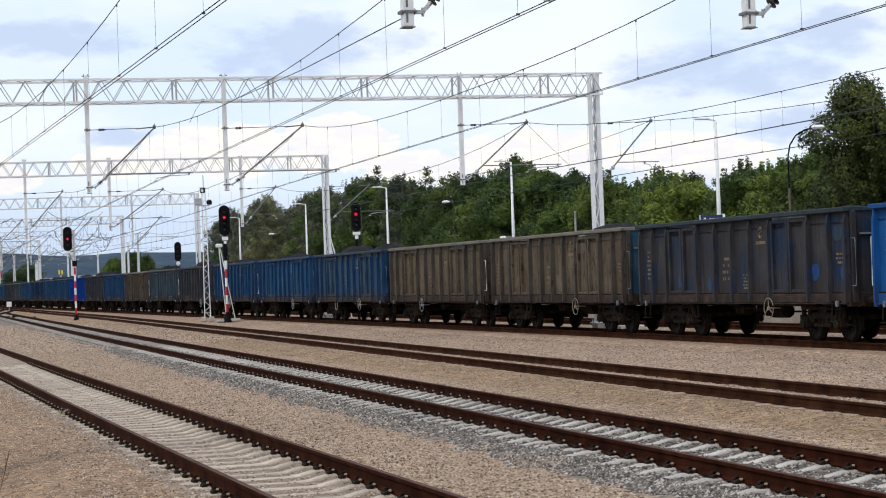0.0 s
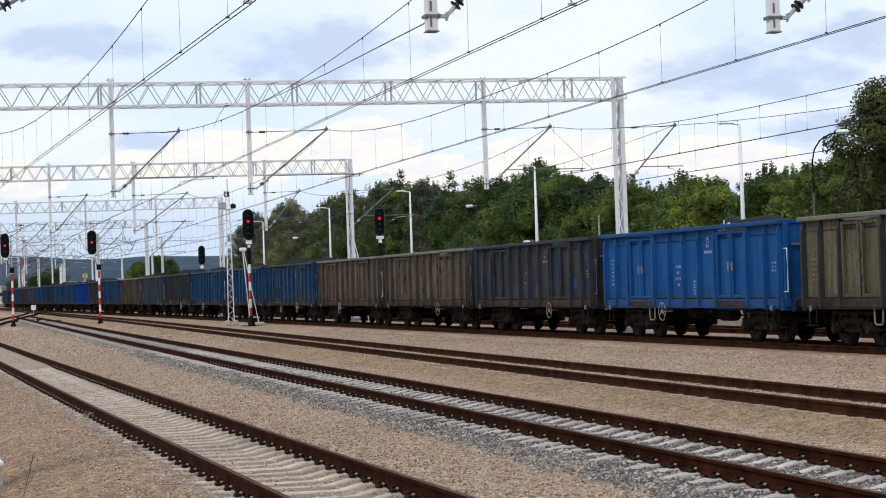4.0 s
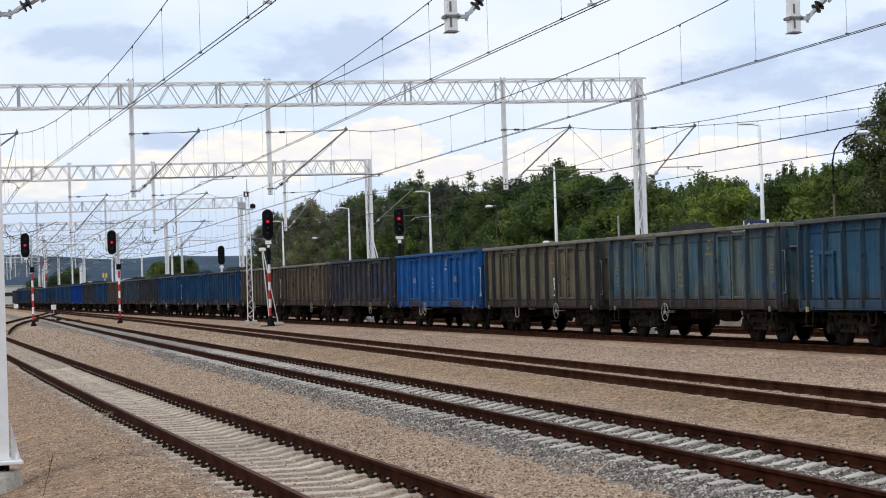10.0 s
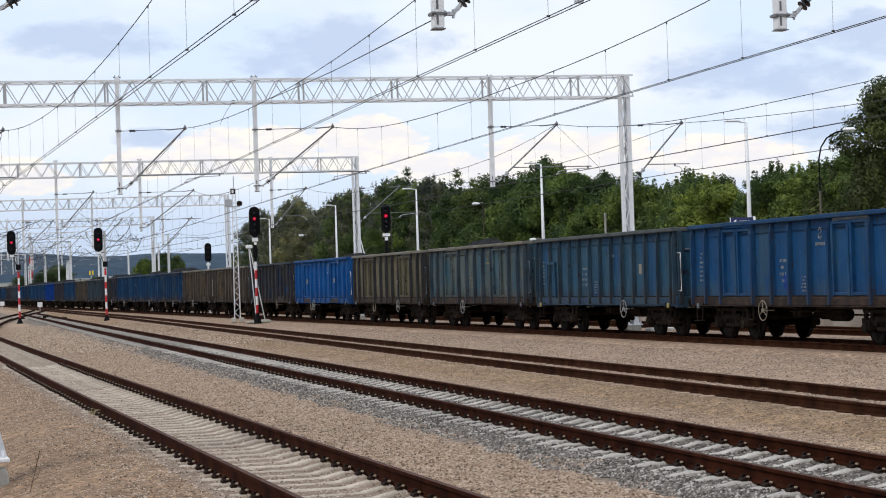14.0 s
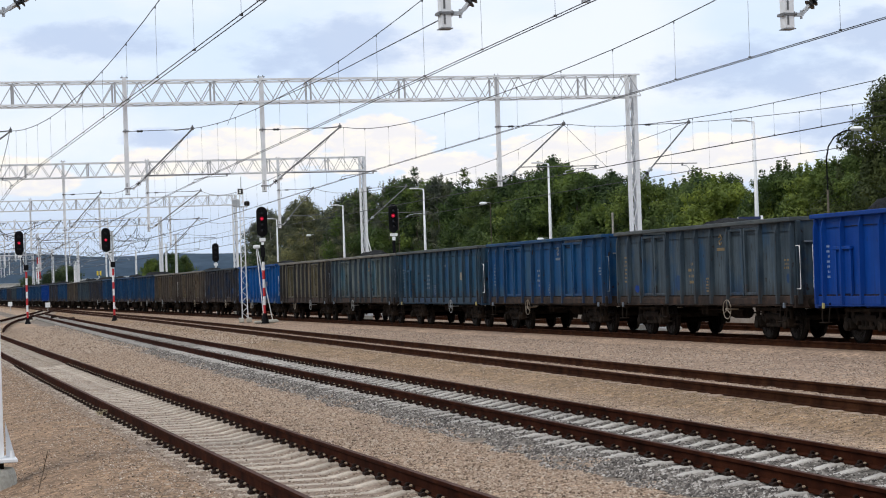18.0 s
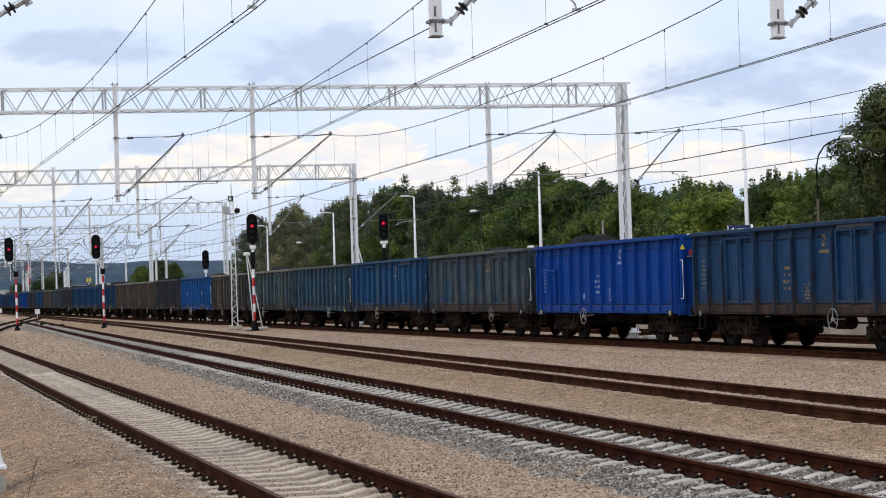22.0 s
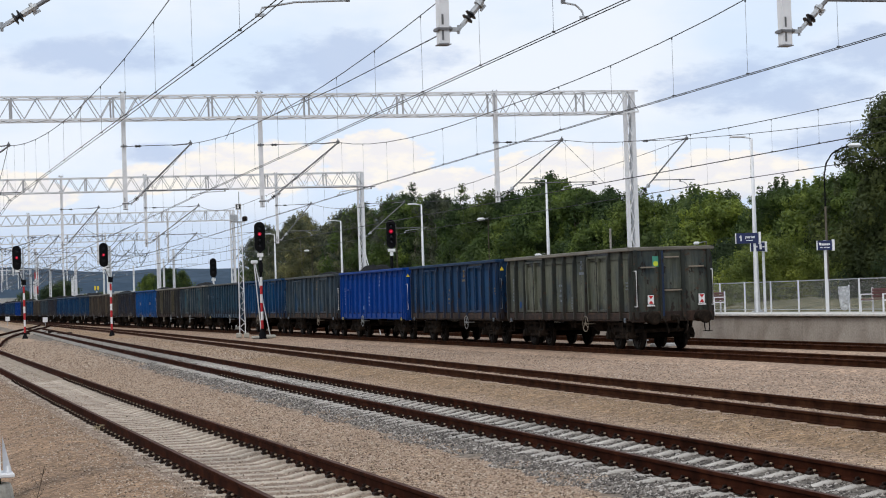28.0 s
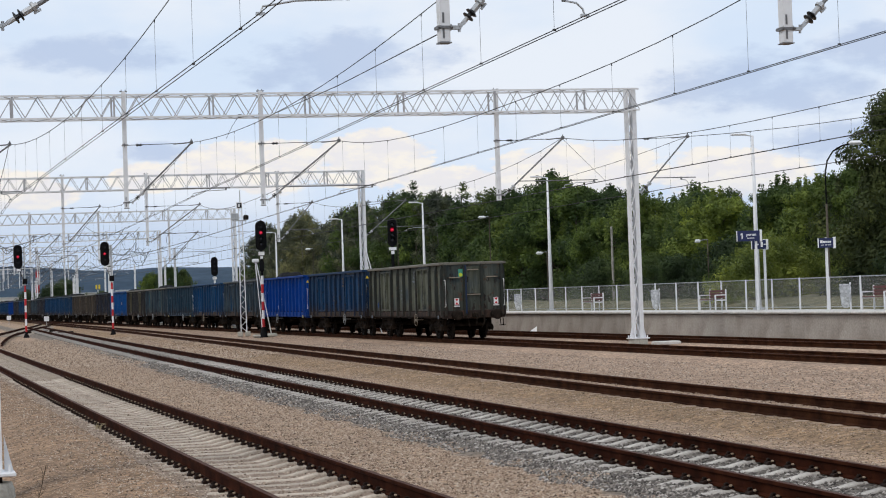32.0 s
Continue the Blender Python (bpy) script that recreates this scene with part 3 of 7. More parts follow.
for other in "DE":
    BEDS[other] = ((-2.3, -0.30), (-1.75, -0.176), (1.75, -0.176), (2.3, -0.30))


def unevenness(x, y):
    """Small humps and hollows of raked gravel."""
    return 0.006 * (np.sin(2.1 * x + 1.3 * y) + np.sin(3.7 * y - 1.9 * x + 1) + np.sin(5.3 * y + 2.7 * x + 2) + 0.6 * np.sin(9.1 * y - 6.3 * x))


def bed_height(k, d, y):
    ds, zs = zip(*BEDS[k])
    swell = unevenness(d + ord(k), y) * np.clip((2.3 - np.abs(d)) / 0.4, 0, 1) * (0.5 + 0.5 * np.clip((np.abs(d) - 0.5) / 0.6, 0, 1))
    return np.interp(d, ds, zs) + (swell if k in "ABC" else 0.0)


def sleeper_mesh():
    """A prestressed sleeper, 2.6 m: high rail seats, ramps down to a low waist, sloping ends and sides."""
    s = Shape()
    prof = [(-1.30, -0.042, 0.050), (-1.06, -0.002, 0.058), (-0.98, 0.012, 0.066), (-0.60, 0.012, 0.066), (-0.34, -0.044, 0.054), (-0.22, -0.050, 0.050),
            (0.22, -0.050, 0.050), (0.34, -0.044, 0.054), (0.60, 0.012, 0.066), (0.98, 0.012, 0.066), (1.06, -0.002, 0.058), (1.30, -0.042, 0.050)]
    vs = []
    for x, h, w in prof:
        vs += [(x, -w - 0.036, -0.16), (x, -w - 0.014, h - 0.016), (x, -w, h), (x, w, h), (x, w + 0.014, h - 0.016), (x, w + 0.036, -0.16)]
    fs = [(6 * k + i, 6 * k + (i + 1) % 6, 6 * k + 6 + (i + 1) % 6, 6 * k + 6 + i) for k in range(len(prof) - 1) for i in range(6)]
    fs += [(5, 4, 3, 2, 1, 0), tuple(range(6 * (len(prof) - 1), 6 * len(prof)))]
    s.add(vs, [tuple(reversed(q)) for q in fs])
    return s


def clip_mesh():
    """A spring clip: a cast shoulder, a coiled rod standing beside the rail foot and a pale insulator at its end."""
    s = Shape()
    s.box((0.012, 0, 0.018), (0.060, 0.11, 0.044), ch=0.012)
    ring = [(-0.008 + 0.030 * math.cos(a), 0.012 + 0.030 * math.sin(a * 0.5), 0.040 + 0.030 * math.sin(a)) for a in (2 * math.pi * i / 10 for i in range(11))]
    s.path(ring, 0.0125, 5)
    s.path([(0.03, 0.05, 0.03), (-0.02, 0.055, 0.055), (-0.055, 0.03, 0.035), (-0.06, -0.04, 0.035), (-0.02, -0.06, 0.055), (0.03, -0.05, 0.03)], 0.0115, 5)
    s.box((-0.016, -0.068, 0.052), (0.030, 0.016, 0.024), 1, ch=0.006)
    return s


SLEEPER, CLIPMESH = sleeper_mesh().mesh("sleeper"), clip_mesh().mesh("rail_clip")
CLIPMESH.materials.append(CLIP), CLIPMESH.materials.append(CLIP_PALE)


def angle_at(k, y):
    return -math.atan2(cx(k, y + 1) - cx(k, y - 1), 2)


def build_track(k, label, y0, y1, near, clips, tie, top=-0.176):
    """near: stretch in which each sleeper is a piece; clips: stretch with rail clips."""
    t = thing("railway_track", label, "railway track", kind="structure")
    ys = [y0]
    while ys[-1] < y1:
        ys.append(min(y1, ys[-1] + (4 if ys[-1] < 180 else 20)))
    for side in (-1, 1):
        s = Shape().sweep(RAIL_PROFILE, [(cx(k, y) + side * 0.7525, y, 0) for y in ys])
        s.mi = [1 if i % len(RAIL_PROFILE) == 1 and i < len(RAIL_PROFILE) * (len(ys) - 1) else 0 for i in range(len(s.f))]
        part("rail", s, [RAIL if k in "AB" else RAIL_BROWN, RAIL_TOP], t, "rust-brown steel rail")
    rng = random.Random(ord(k))
    # the bed: a fine uneven sheet near the camera, coarser far off
    if k in "ABC":
        ds = [-2.3, -2.1, -1.95, -1.75, -1.5, -1.35, -1.2, -1.08, -0.94, -0.85, -0.72, -0.62, -0.5, -0.42, -0.2, 0, 0.2, 0.42, 0.5, 0.62, 0.72, 0.85, 0.95, 1.1, 1.3, 1.5, 1.75, 2.0, 2.3]
        yb = [y0]
        while yb[-1] < y1:
            yb.append(min(y1, yb[-1] + (0.3 if yb[-1] < 75 else 2 if yb[-1] < 180 else 20)))
    else:
        ds, yb = [d for d, z in BEDS[k]], ys
    dd, yy = np.meshgrid(np.array(ds), np.array(yb))
    zz = bed_height(k, dd, yy)
    n = len(ds)
    vs = [(cx(k, yb[j]) + ds[i], yb[j], float(zz[j, i])) for j in range(len(yb)) for i in range(n)]
    fs = [(j * n + i, j * n + i + 1, (j + 1) * n + i + 1, (j + 1) * n + i) for j in range(len(yb) - 1) for i in range(n - 1)]
    bed = Shape().add(vs, fs)
    if k in "AB":
        bed.mi = [0 if (-1.3 if k == "A" else -1.6) < ds[i] < (1.0 if k == "A" else 0.8) else 1 for j in range(len(yb) - 1) for i in range(n - 1)]
    part("ballast_bed", bed, {"A": [PALE_BED, GRAVEL], "B": [BALLAST, GRAVEL]}.get(k, GRAVEL), t)
    rest = Shape()
    y = math.ceil(y0 / 0.6) * 0.6
    while y < min(y1, 210):
        m = pose(cx(k, y), y + rng.uniform(-0.02, 0.02), top + rng.uniform(-0.008, 0.005), rng.uniform(-0.6, 0.6), rng.uniform(-0.25, 0.25), math.degrees(angle_at(k, y)) + rng.uniform(-0.8, 0.8))
        if near[0] <= y <= near[1]:
            sl = part("sleeper", SLEEPER, tie, t, at=m)
            if clips[0] <= y <= clips[1]:
                for rx in (-0.7525, 0.7525):
                    for d in (-1, 1):
                        part("rail_clip", CLIPMESH, CLIP, sl, at=pose(rx + d * 0.125, 0, 0.008) @ Matrix.Diagonal((d, 1, 1, 1)))
        else:
            rest.box(m @ Vector((-0.8, 0, -0.05)), (1.0, 0.16, 0.12), rot=m.to_3x3()).box(m @ Vector((0.8, 0, -0.05)), (1.0, 0.16, 0.12), rot=m.to_3x3())
            if k in "AB":
                rest.box(m @ Vector((0, 0, -0.10)), (0.62, 0.14, 0.10), rot=m.to_3x3())
        y += 0.6
    if rest.v:
        r = part("far_sleepers", rest, tie, t)
        tagged(r, kind="stuff")
    return t


build_track("A", "rusty rails on dusty concrete sleepers sunk in sandy gravel", 4, 400, (15, 62), (15, 61), DUSTY_TIE)
build_track("B", "rusty rails on pale concrete sleepers in grey ballast", 6, 212, (16, 75), (16, 58), CONCRETE_TIE, -0.170)
build_track("C", "dark rusty rails on sleepers buried in ochre gravel", 8, 700, (24, 64), (1, 0), PINK_TIE)
build_track("D", "rusty rails of the main line in pale ballast", -140, 900, (36, 66), (1, 0), PINK_TIE, -0.186)
build_track("E", "rusty rails beside the platform in pale ballast", -60, 900, (40, 70), (1, 0), PINK_TIE, -0.186)


# crossover from A through B to C, far along the yard
LINES_X = [(6.0, 119), (6.9, 132), (8.2, 148), (9.6, 163), (11.0, 175), (14.3, 205), (17.0, 226), (20.4, 258), (22.4, 285)]


def build_crossover():
    t = thing("railway_track", "rusty crossover rails linking the yard tracks", "railway track", kind="structure")
    for side in (-1, 1):
        part("rail", Shape().sweep(RAIL_PROFILE, [(x + side * 0.755, y, 0.002) for x, y in LINES_X]), RAIL, t, "rust-brown steel rail")
    rest = Shape()
    for (x0, y0), (x1, y1) in zip(LINES_X[3:], LINES_X[4:]):
        n = int((y1 - y0) / 0.6)
        for i in range(n):
            u = i / n
            rest.box((x0 + (x1 - x0) * u, y0 + (y1 - y0) * u, -0.235), (3.2, 0.24, 0.11))
    tagged(part("far_sleepers", rest, DUSTY_TIE, t), kind="stuff")


build_crossover()


def scatter_stones():
    """Loose stones lying on the gravel near the camera, one mesh a kind."""
    rng = np.random.default_rng(5)
    base = np.array([(1, 0, 0), (-1, 0, 0), (0, 1, 0), (0, -1, 0), (0, 0, 1), (0, 0, -1)], float)
    tri = np.array([(0, 2, 4), (2, 1, 4), (1, 3, 4), (3, 0, 4), (2, 0, 5), (1, 2, 5), (3, 1, 5), (0, 3, 5)])

    def lay(name, label, material, n, where, size, y0=13, y1=55, z=-0.228):
        y = y0 + (rng.random(n) ** 1.7) * (y1 - y0)
        x = where(rng.random(n), y)
        sc = rng.uniform(size[0], size[1], (n, 1, 1)) * rng.uniform(0.6, 1.35, (n, 1, 3)) * np.array([1, 1, 0.62])
        v = base[None] * sc * rng.uniform(0.7, 1.3, (n, 6, 1))
        a = rng.uniform(0, 6.28, n)
        c, s = np.cos(a)[:, None], np.sin(a)[:, None]
        v = np.stack([v[..., 0] * c - v[..., 1] * s, v[..., 0] * s + v[..., 1] * c, v[..., 2]], -1)
        zz = z(x, y) if callable(z) else np.full(n, z)
        v += np.stack([x, y, zz], -1)[:, None]
        f = (tri[None] + 6 * np.arange(n)[:, None, None]).reshape(-1, 3)
        me = bpy.data.meshes.new(name)
        me.from_pydata(v.reshape(-1, 3).tolist(), [], f.tolist())
        me.materials.append(material)
        ob = new(name, me)
        tagged(ob, label, "gravel", kind="stuff")

    fa, fb, fc = (np.vectorize(lambda y, k=k: cx(k, y)) for k in "ABC")

    def top(x, y):
        """Height of the ground and the beds, where a stone lies."""
        z = -0.255 - 0.26 * np.clip(2.2 - x, 0.0, 1.2)
        for k, f in (("A", fa), ("B", fb), ("C", fc)):
            d = x - f(y)
            z = np.maximum(z, np.where(np.abs(d) < 2.3, bed_height(k, d, y), -9))
        return z + 0.004

    def lay_blades(name, label, material, n, where, tall, y0, y1):
        """Short dry blades, leaning every way."""
        y = y0 + (rng.random(n) ** 1.5) * (y1 - y0)
        x = where(rng.random(n), y)
        z = top(x, y) - 0.006
        h = rng.uniform(*tall, n)
        a, b = rng.uniform(0, 6.28, n), rng.uniform(0, 6.28, n)
        w = h * 0.16
        foot = np.stack([x, y, z], -1)
        side = np.stack([np.cos(a) * w, np.sin(a) * w, np.zeros(n)], -1)
        tip = foot + np.stack([np.cos(b) * h * 0.7, np.sin(b) * h * 0.7, h * rng.uniform(0.15, 0.5, n)], -1)
        v = np.stack([foot - side, foot + side, tip], 1)
        me = bpy.data.meshes.new(name)
        me.from_pydata(v.reshape(-1, 3).tolist(), [], np.arange(3 * n).reshape(-1, 3).tolist())
        me.materials.append(material)
        tagged(new(name, me), label, "grass", kind="stuff")

    ragged = lambda y: 0.16 * (np.sin(0.9 * y) + np.sin(2.3 * y + 1) + 0.7 * np.sin(5.1 * y + 2))
    lay("gravel_stones", "loose beige gravel stones between the tracks", STONE, 62000, lambda u, y: fa(y) + 0.84 + u * (fb(y) - fa(y) - 2.45 + ragged(y)), (0.009, 0.024), 13, 80, top)
    lay("gravel_stones", "loose brown gravel stones beside the nearest track", STONE, 38000, lambda u, y: fa(y) - 1.1 - u * 5.8, (0.007, 0.019), 12, 75, top)
    lay("gravel_stones", "loose ochre gravel between two tracks", STONE, 22000, lambda u, y: fb(y) + 0.9 + u * (fc(y) - fb(y) - 1.8), (0.007, 0.019), 13, 85, top)
    lay("gravel_stones", "coarse gravel farther along the yard", STONE, 16000, lambda u, y: fa(y) + 0.9 + u * (fb(y) - fa(y) - 2.3), (0.02, 0.05), 74, 140, top)
    lay("gravel_stones", "coarse ochre gravel farther along the yard", STONE, 9000, lambda u, y: fb(y) + 0.9 + u * (fc(y) - fb(y) - 1.8), (0.02, 0.05), 78, 140, top)
    lay("gravel_stones", "coarse soil farther beside the nearest track", STONE, 9000, lambda u, y: fa(y) - 0.9 - u * 5.5, (0.015, 0.04), 70, 130, top)
    lay_blades("dry_grass", "dry olive moss and grass strewn on the ochre gravel", DRY_GRASS, 26000, lambda u, y: fc(y) - 1.0 - (u ** 1.3) * (fc(y) - fb(y) - 2.4), (0.02, 0.055), 14, 85)
    lay_blades("dry_grass", "sparse dry grass on the soil beside the nearest track", DRY_GRASS, 5000, lambda u, y: fa(y) - 2.0 - u * 5.0, (0.02, 0.06), 13, 60)
    lay("ballast_stones", "grey crushed ballast along a track", STONE_GREY, 18000, lambda u, y: fb(y) - 1.80 - 0.6 * ragged(y) + (1 - (1 - u) ** 0.6) * (0.62 + 0.6 * ragged(y)), (0.014, 0.034), 13, 95, top)
    lay("ballast_stones", "grey ballast between the rails", STONE_GREY, 26000, lambda u, y: fb(y) - 0.70 + u * 1.40, (0.012, 0.028), 14, 105, top)
    lay("ballast_stones", "grey ballast round the sleeper ends", STONE_GREY, 16000, lambda u, y: fb(y) - 1.5 + u * 0.66, (0.013, 0.032), 14, 85, top)
    lay("gravel_stones", "pinkish gravel beyond the far rail", STONE_BEIGE, 9000, lambda u, y: fb(y) + 0.84 + u * 0.9, (0.009, 0.024), 14, 60, top)
    lay("gravel_stones", "pale stones between the nearest rails", STONE_PALE, 13000, lambda u, y: fa(y) - 0.70 + u * 1.40, (0.008, 0.021), 13, 80, top)
    lay("gravel_stones", "pale dusty stones beside the nearest rail", STONE_PALE, 9000, lambda u, y: fa(y) - 0.86 - (u ** 1.6) * (1.15 + ragged(y)), (0.008, 0.021), 13, 70, top)
    lay("gravel_stones", "sandy gravel between the rails of the third track", STONE, 12000, lambda u, y: fc(y) - 0.70 + u * 1.40, (0.012, 0.026), 20, 80, top)
    lay("gravel_stones", "pale ballast slope before the main line", STONE_BEIGE, 38000, lambda u, y: fc(y) + 0.85 + u * (24.0 - fc(y) - 0.9), (0.011, 0.028), 22, 95, top)


scatter_stones()

# ---- goods train: open coal wagons ----
PITCH, HALF, HW = 14.40, 6.56, 1.33        # wagon spacing, half length of the box, half width of the panels
FLOOR, TOPZ = 1.22, 3.34
RIBS = (-6.48, -5.60, -4.48, -2.30, -1.12, 0.0, 1.10, 2.30, 4.46, 5.52, 6.48)
DOORS = (-3.39, 3.38)


def rib_shape(h0=1.02, h1=3.22, w=1.0):
    """A hat-section side post, thicker at its foot."""
    s = Shape()
    pr = [(-0.075 * w, 0.0), (-0.045 * w, 0.125), (0.045 * w, 0.125), (0.075 * w, 0.0)]
    vs = [(-d * (1.15 if z < 1.3 else 1.0), y, z) for z in (h0, 1.25, h1 - 0.25, h1) for y, d in ((a, b if z < h1 - 0.1 else b * 0.5) for a, b in pr)]
    fs = [(4 * k + i, 4 * k + i + 1, 4 * k + 5 + i, 4 * k + 4 + i) for k in range(3) for i in range(3)] + [(3, 2, 1, 0), (12, 13, 14, 15)]
    return s.add(vs, fs)


SPANS = {"doors": ((-2.32, 2.32), (-HALF, -4.46), (4.44, HALF)), "slab": ((-HALF, HALF),)}


def side_shape(span):
    """One sheet of a side wall; the doors sit between the sheets."""
    s = Shape()
    a, b = span
    return s.box((0.02, (a + b) / 2, (FLOOR + 3.24) / 2), (0.04, b - a, 3.24 - FLOOR))


def door_leaf_shape():
    """A sheet set back in a raised frame."""
    s = Shape().box((0.035, 0, 2.19), (0.03, 0.95, 1.88))
    for y in (-0.42, 0.42):
        s.box((-0.02, y, 2.19), (0.10, 0.10, 1.90), ch=0.018)
    for z in (1.30, 3.10):
        s.box((-0.015, 0, z), (0.09, 0.76, 0.09), ch=0.018)
    return s


def latch_shape():
    s = Shape().tube((-0.06, 0, 1.30), (-0.06, 0, 3.10), 0.022, 6)
    for z in (1.5, 2.15, 2.9):
        s.box((-0.06, 0, z), (0.05, 0.10, 0.07))
    return s


def rim_shape():
    """Heavy top rail round the box, with a lip."""
    s = Shape()
    for x in (-1, 1):
        s.box((x * 1.405, 0, 3.28), (0.17, 2 * HALF + 0.10, 0.12), ch=0.02)
    for y in (-1, 1):
        s.box((0, y * HALF, 3.28), (2.64, 0.13, 0.12), ch=0.02)
    return s


def end_shape():
    s = Shape().box((0, 0, (FLOOR + 3.22) / 2), (2.66, 0.05, 3.22 - FLOOR))
    return s


def end_post_shape():
    return Shape().box((0, 0.065, 2.12), (0.12, 0.13, 2.24), ch=0.025)


def underframe_shape():
    s = Shape()
    for x in (-1, 1):
        s.box((x * 1.32, 0, 1.11), (0.16, 2 * HALF - 0.05, 0.24), ch=0.02)
        s.box((x * 1.34, 0, 0.985), (0.20, 2 * HALF - 0.05, 0.025))
    for y in (-1, 1):
        s.box((0, y * (HALF - 0.02), 1.08), (2.8, 0.20, 0.34), ch=0.02)
    s.box((0, 0, 1.02), (0.5, 2 * HALF - 0.3, 0.32))
    for y in (-4.5, -2.2, 0, 2.2, 4.5):
        s.box((0, y, 1.06), (2.5, 0.14, 0.2))
    return s


def floor_shape():
    return Shape().box((0, 0, 1.24), (2.76, 2 * HALF - 0.1, 0.05))


COAL_HEAPS = (((2.5, 1.5, 0.50),), ((-2.8, 1.5, 0.44),), ((-4.3, 1.6, 0.26), (2.0, 2.6, 0.26)), ((4.3, 1.1, 0.60), (-3.4, 1.8, 0.26)), ((0.0, 4.0, 0.20),), ((3.2, 1.5, 0.60), (-2.8, 1.6, 0.50)), ((0.3, 1.8, 0.40),))


def coal_shape(kind):
    """A load heaped by a grab: mounds along its length (place, spread, height), lumpy."""
    nx, ny = 11, 44
    s = Shape()
    vs = []
    for j in range(ny):
        for i in range(nx):
            x, y = -1.36 + 2.72 * i / (nx - 1), -6.46 + 12.92 * j / (ny - 1)
            edge = min(1.0, (1.36 - abs(x)) / 0.9) * min(1.0, (6.46 - abs(y)) / 1.2)
            heap = max(h * math.exp(-((y - c) / w) ** 2) for c, w, h in COAL_HEAPS[kind])
            z = 2.97 + edge * (0.14 + heap) + (0.12 * noise.noise((x * 2.2, y * 2.2, kind * 3.1)) + 0.05 * noise.noise((x * 7, y * 7, kind))) * edge
            vs.append((x, y, z))
    fs = [(j * nx + i, j * nx + i + 1, (j + 1) * nx + i + 1, (j + 1) * nx + i) for j in range(ny - 1) for i in range(nx - 1)]
    return s.add(vs, fs)


def bogie_shape():
    """Cast side frames with spring nests and axle boxes, a bolster and brake rods."""
    s = Shape()
    for x in (-1, 1):
        px = x * 1.02
        s.box((px, 0, 0.66), (0.13, 1.1, 0.17), ch=0.03)
        for y in (-1, 1):
            s.box((px, y * 0.90, 0.50), (0.22, 0.36, 0.30), ch=0.05)
            s.lathe([(0.13, 0), (0.13, 0.05), (0.08, 0.07)], 10, Matrix.Translation((px + x * 0.11, y * 0.90, 0.46)) @ Euler((0, x * math.pi / 2, 0)).to_matrix().to_4x4())
            s.box((px, y * 0.62, 0.60), (0.12, 0.36, 0.13), rot=Euler((y * 0.35, 0, 0)).to_matrix())
            for k in (-0.17, 0.17):
                s.tube((px, y * 0.90 + k, 0.60), (px, y * 0.90 + k, 0.88), 0.065, 8)
        s.box((px, 0, 0.42), (0.10, 0.9, 0.10), ch=0.02)
        s.box((px, 0, 0.86), (0.10, 2.3, 0.10), ch=0.02)
        for k in (-0.2, 0, 0.2):
            s.tube((px, k, 0.44), (px, k, 0.60), 0.07, 8)
        s.tube((px * 0.93, -1.45, 0.45), (px * 0.93, 1.45, 0.45), 0.03, 6)
        for y in (-1, 1):
            s.box((px * 0.74, y * 1.44, 0.46), (0.1, 0.10, 0.34), ch=0.02)
    s.box((0, 0, 0.72), (2.1, 0.42, 0.24), ch=0.03)
    for y in (-1, 1):
        s.box((0, y * 1.30, 0.62), (2.0, 0.1, 0.12))
    return s


def wheelset_shape():
    s = Shape().tube((-1.0, 0, 0), (1.0, 0, 0), 0.085, 10)
    for x in (-1, 1):
        m = Matrix.Translation((x * 0.7525, 0, 0)) @ Euler((0, x * math.pi / 2, 0)).to_matrix().to_4x4()
        s.lathe([(0.12, -0.10), (0.14, -0.07), (0.36, -0.03), (0.40, -0.085), (0.488, -0.085), (0.488, -0.055), (0.460, -0.045)], 26, m)
        s.lathe([(0.460, -0.045), (0.455, 0.055)], 26, m, 1)
        s.lathe([(0.455, 0.055), (0.40, 0.06), (0.37, 0.02), (0.16, 0.03), (0.15, 0.09), (0.10, 0.09)], 26, m)
        # two lightening marks make the turning visible
        for w in (0, math.pi):
            s.box((x * 0.7525 + x * 0.03, 0.26 * math.cos(w), 0.26 * math.sin(w)), (0.03, 0.07, 0.07))
    return s


def buffer_shape():
    m = Euler((-math.pi / 2, 0, 0)).to_matrix().to_4x4()
    return Shape().lathe([(0.17, 0), (0.17, 0.04), (0.11, 0.05), (0.11, 0.32), (0.08, 0.33), (0.08, 0.50), (0.22, 0.53), (0.225, 0.57), (0.16, 0.59)], 16, m)


def coupling_shape():
    s = Shape().box((0, 0.12, 1.03), (0.22, 0.30, 0.2), ch=0.03)
    s.path([(0, 0.25, 1.03), (0, 0.36, 0.98), (0, 0.42, 0.86), (0.03, 0.40, 0.70), (0, 0.33, 0.60), (-0.04, 0.34, 0.74)], 0.03, 6)
    s.path([(-0.35, 0.10, 0.98), (-0.36, 0.34, 0.90), (-0.30, 0.40, 0.62), (-0.24, 0.30, 0.52)], 0.028, 6)
    s.path([(0.38, 0.10, 0.98), (0.40, 0.36, 0.88), (0.34, 0.40, 0.64), (0.30, 0.28, 0.55)], 0.028, 6)
    return s


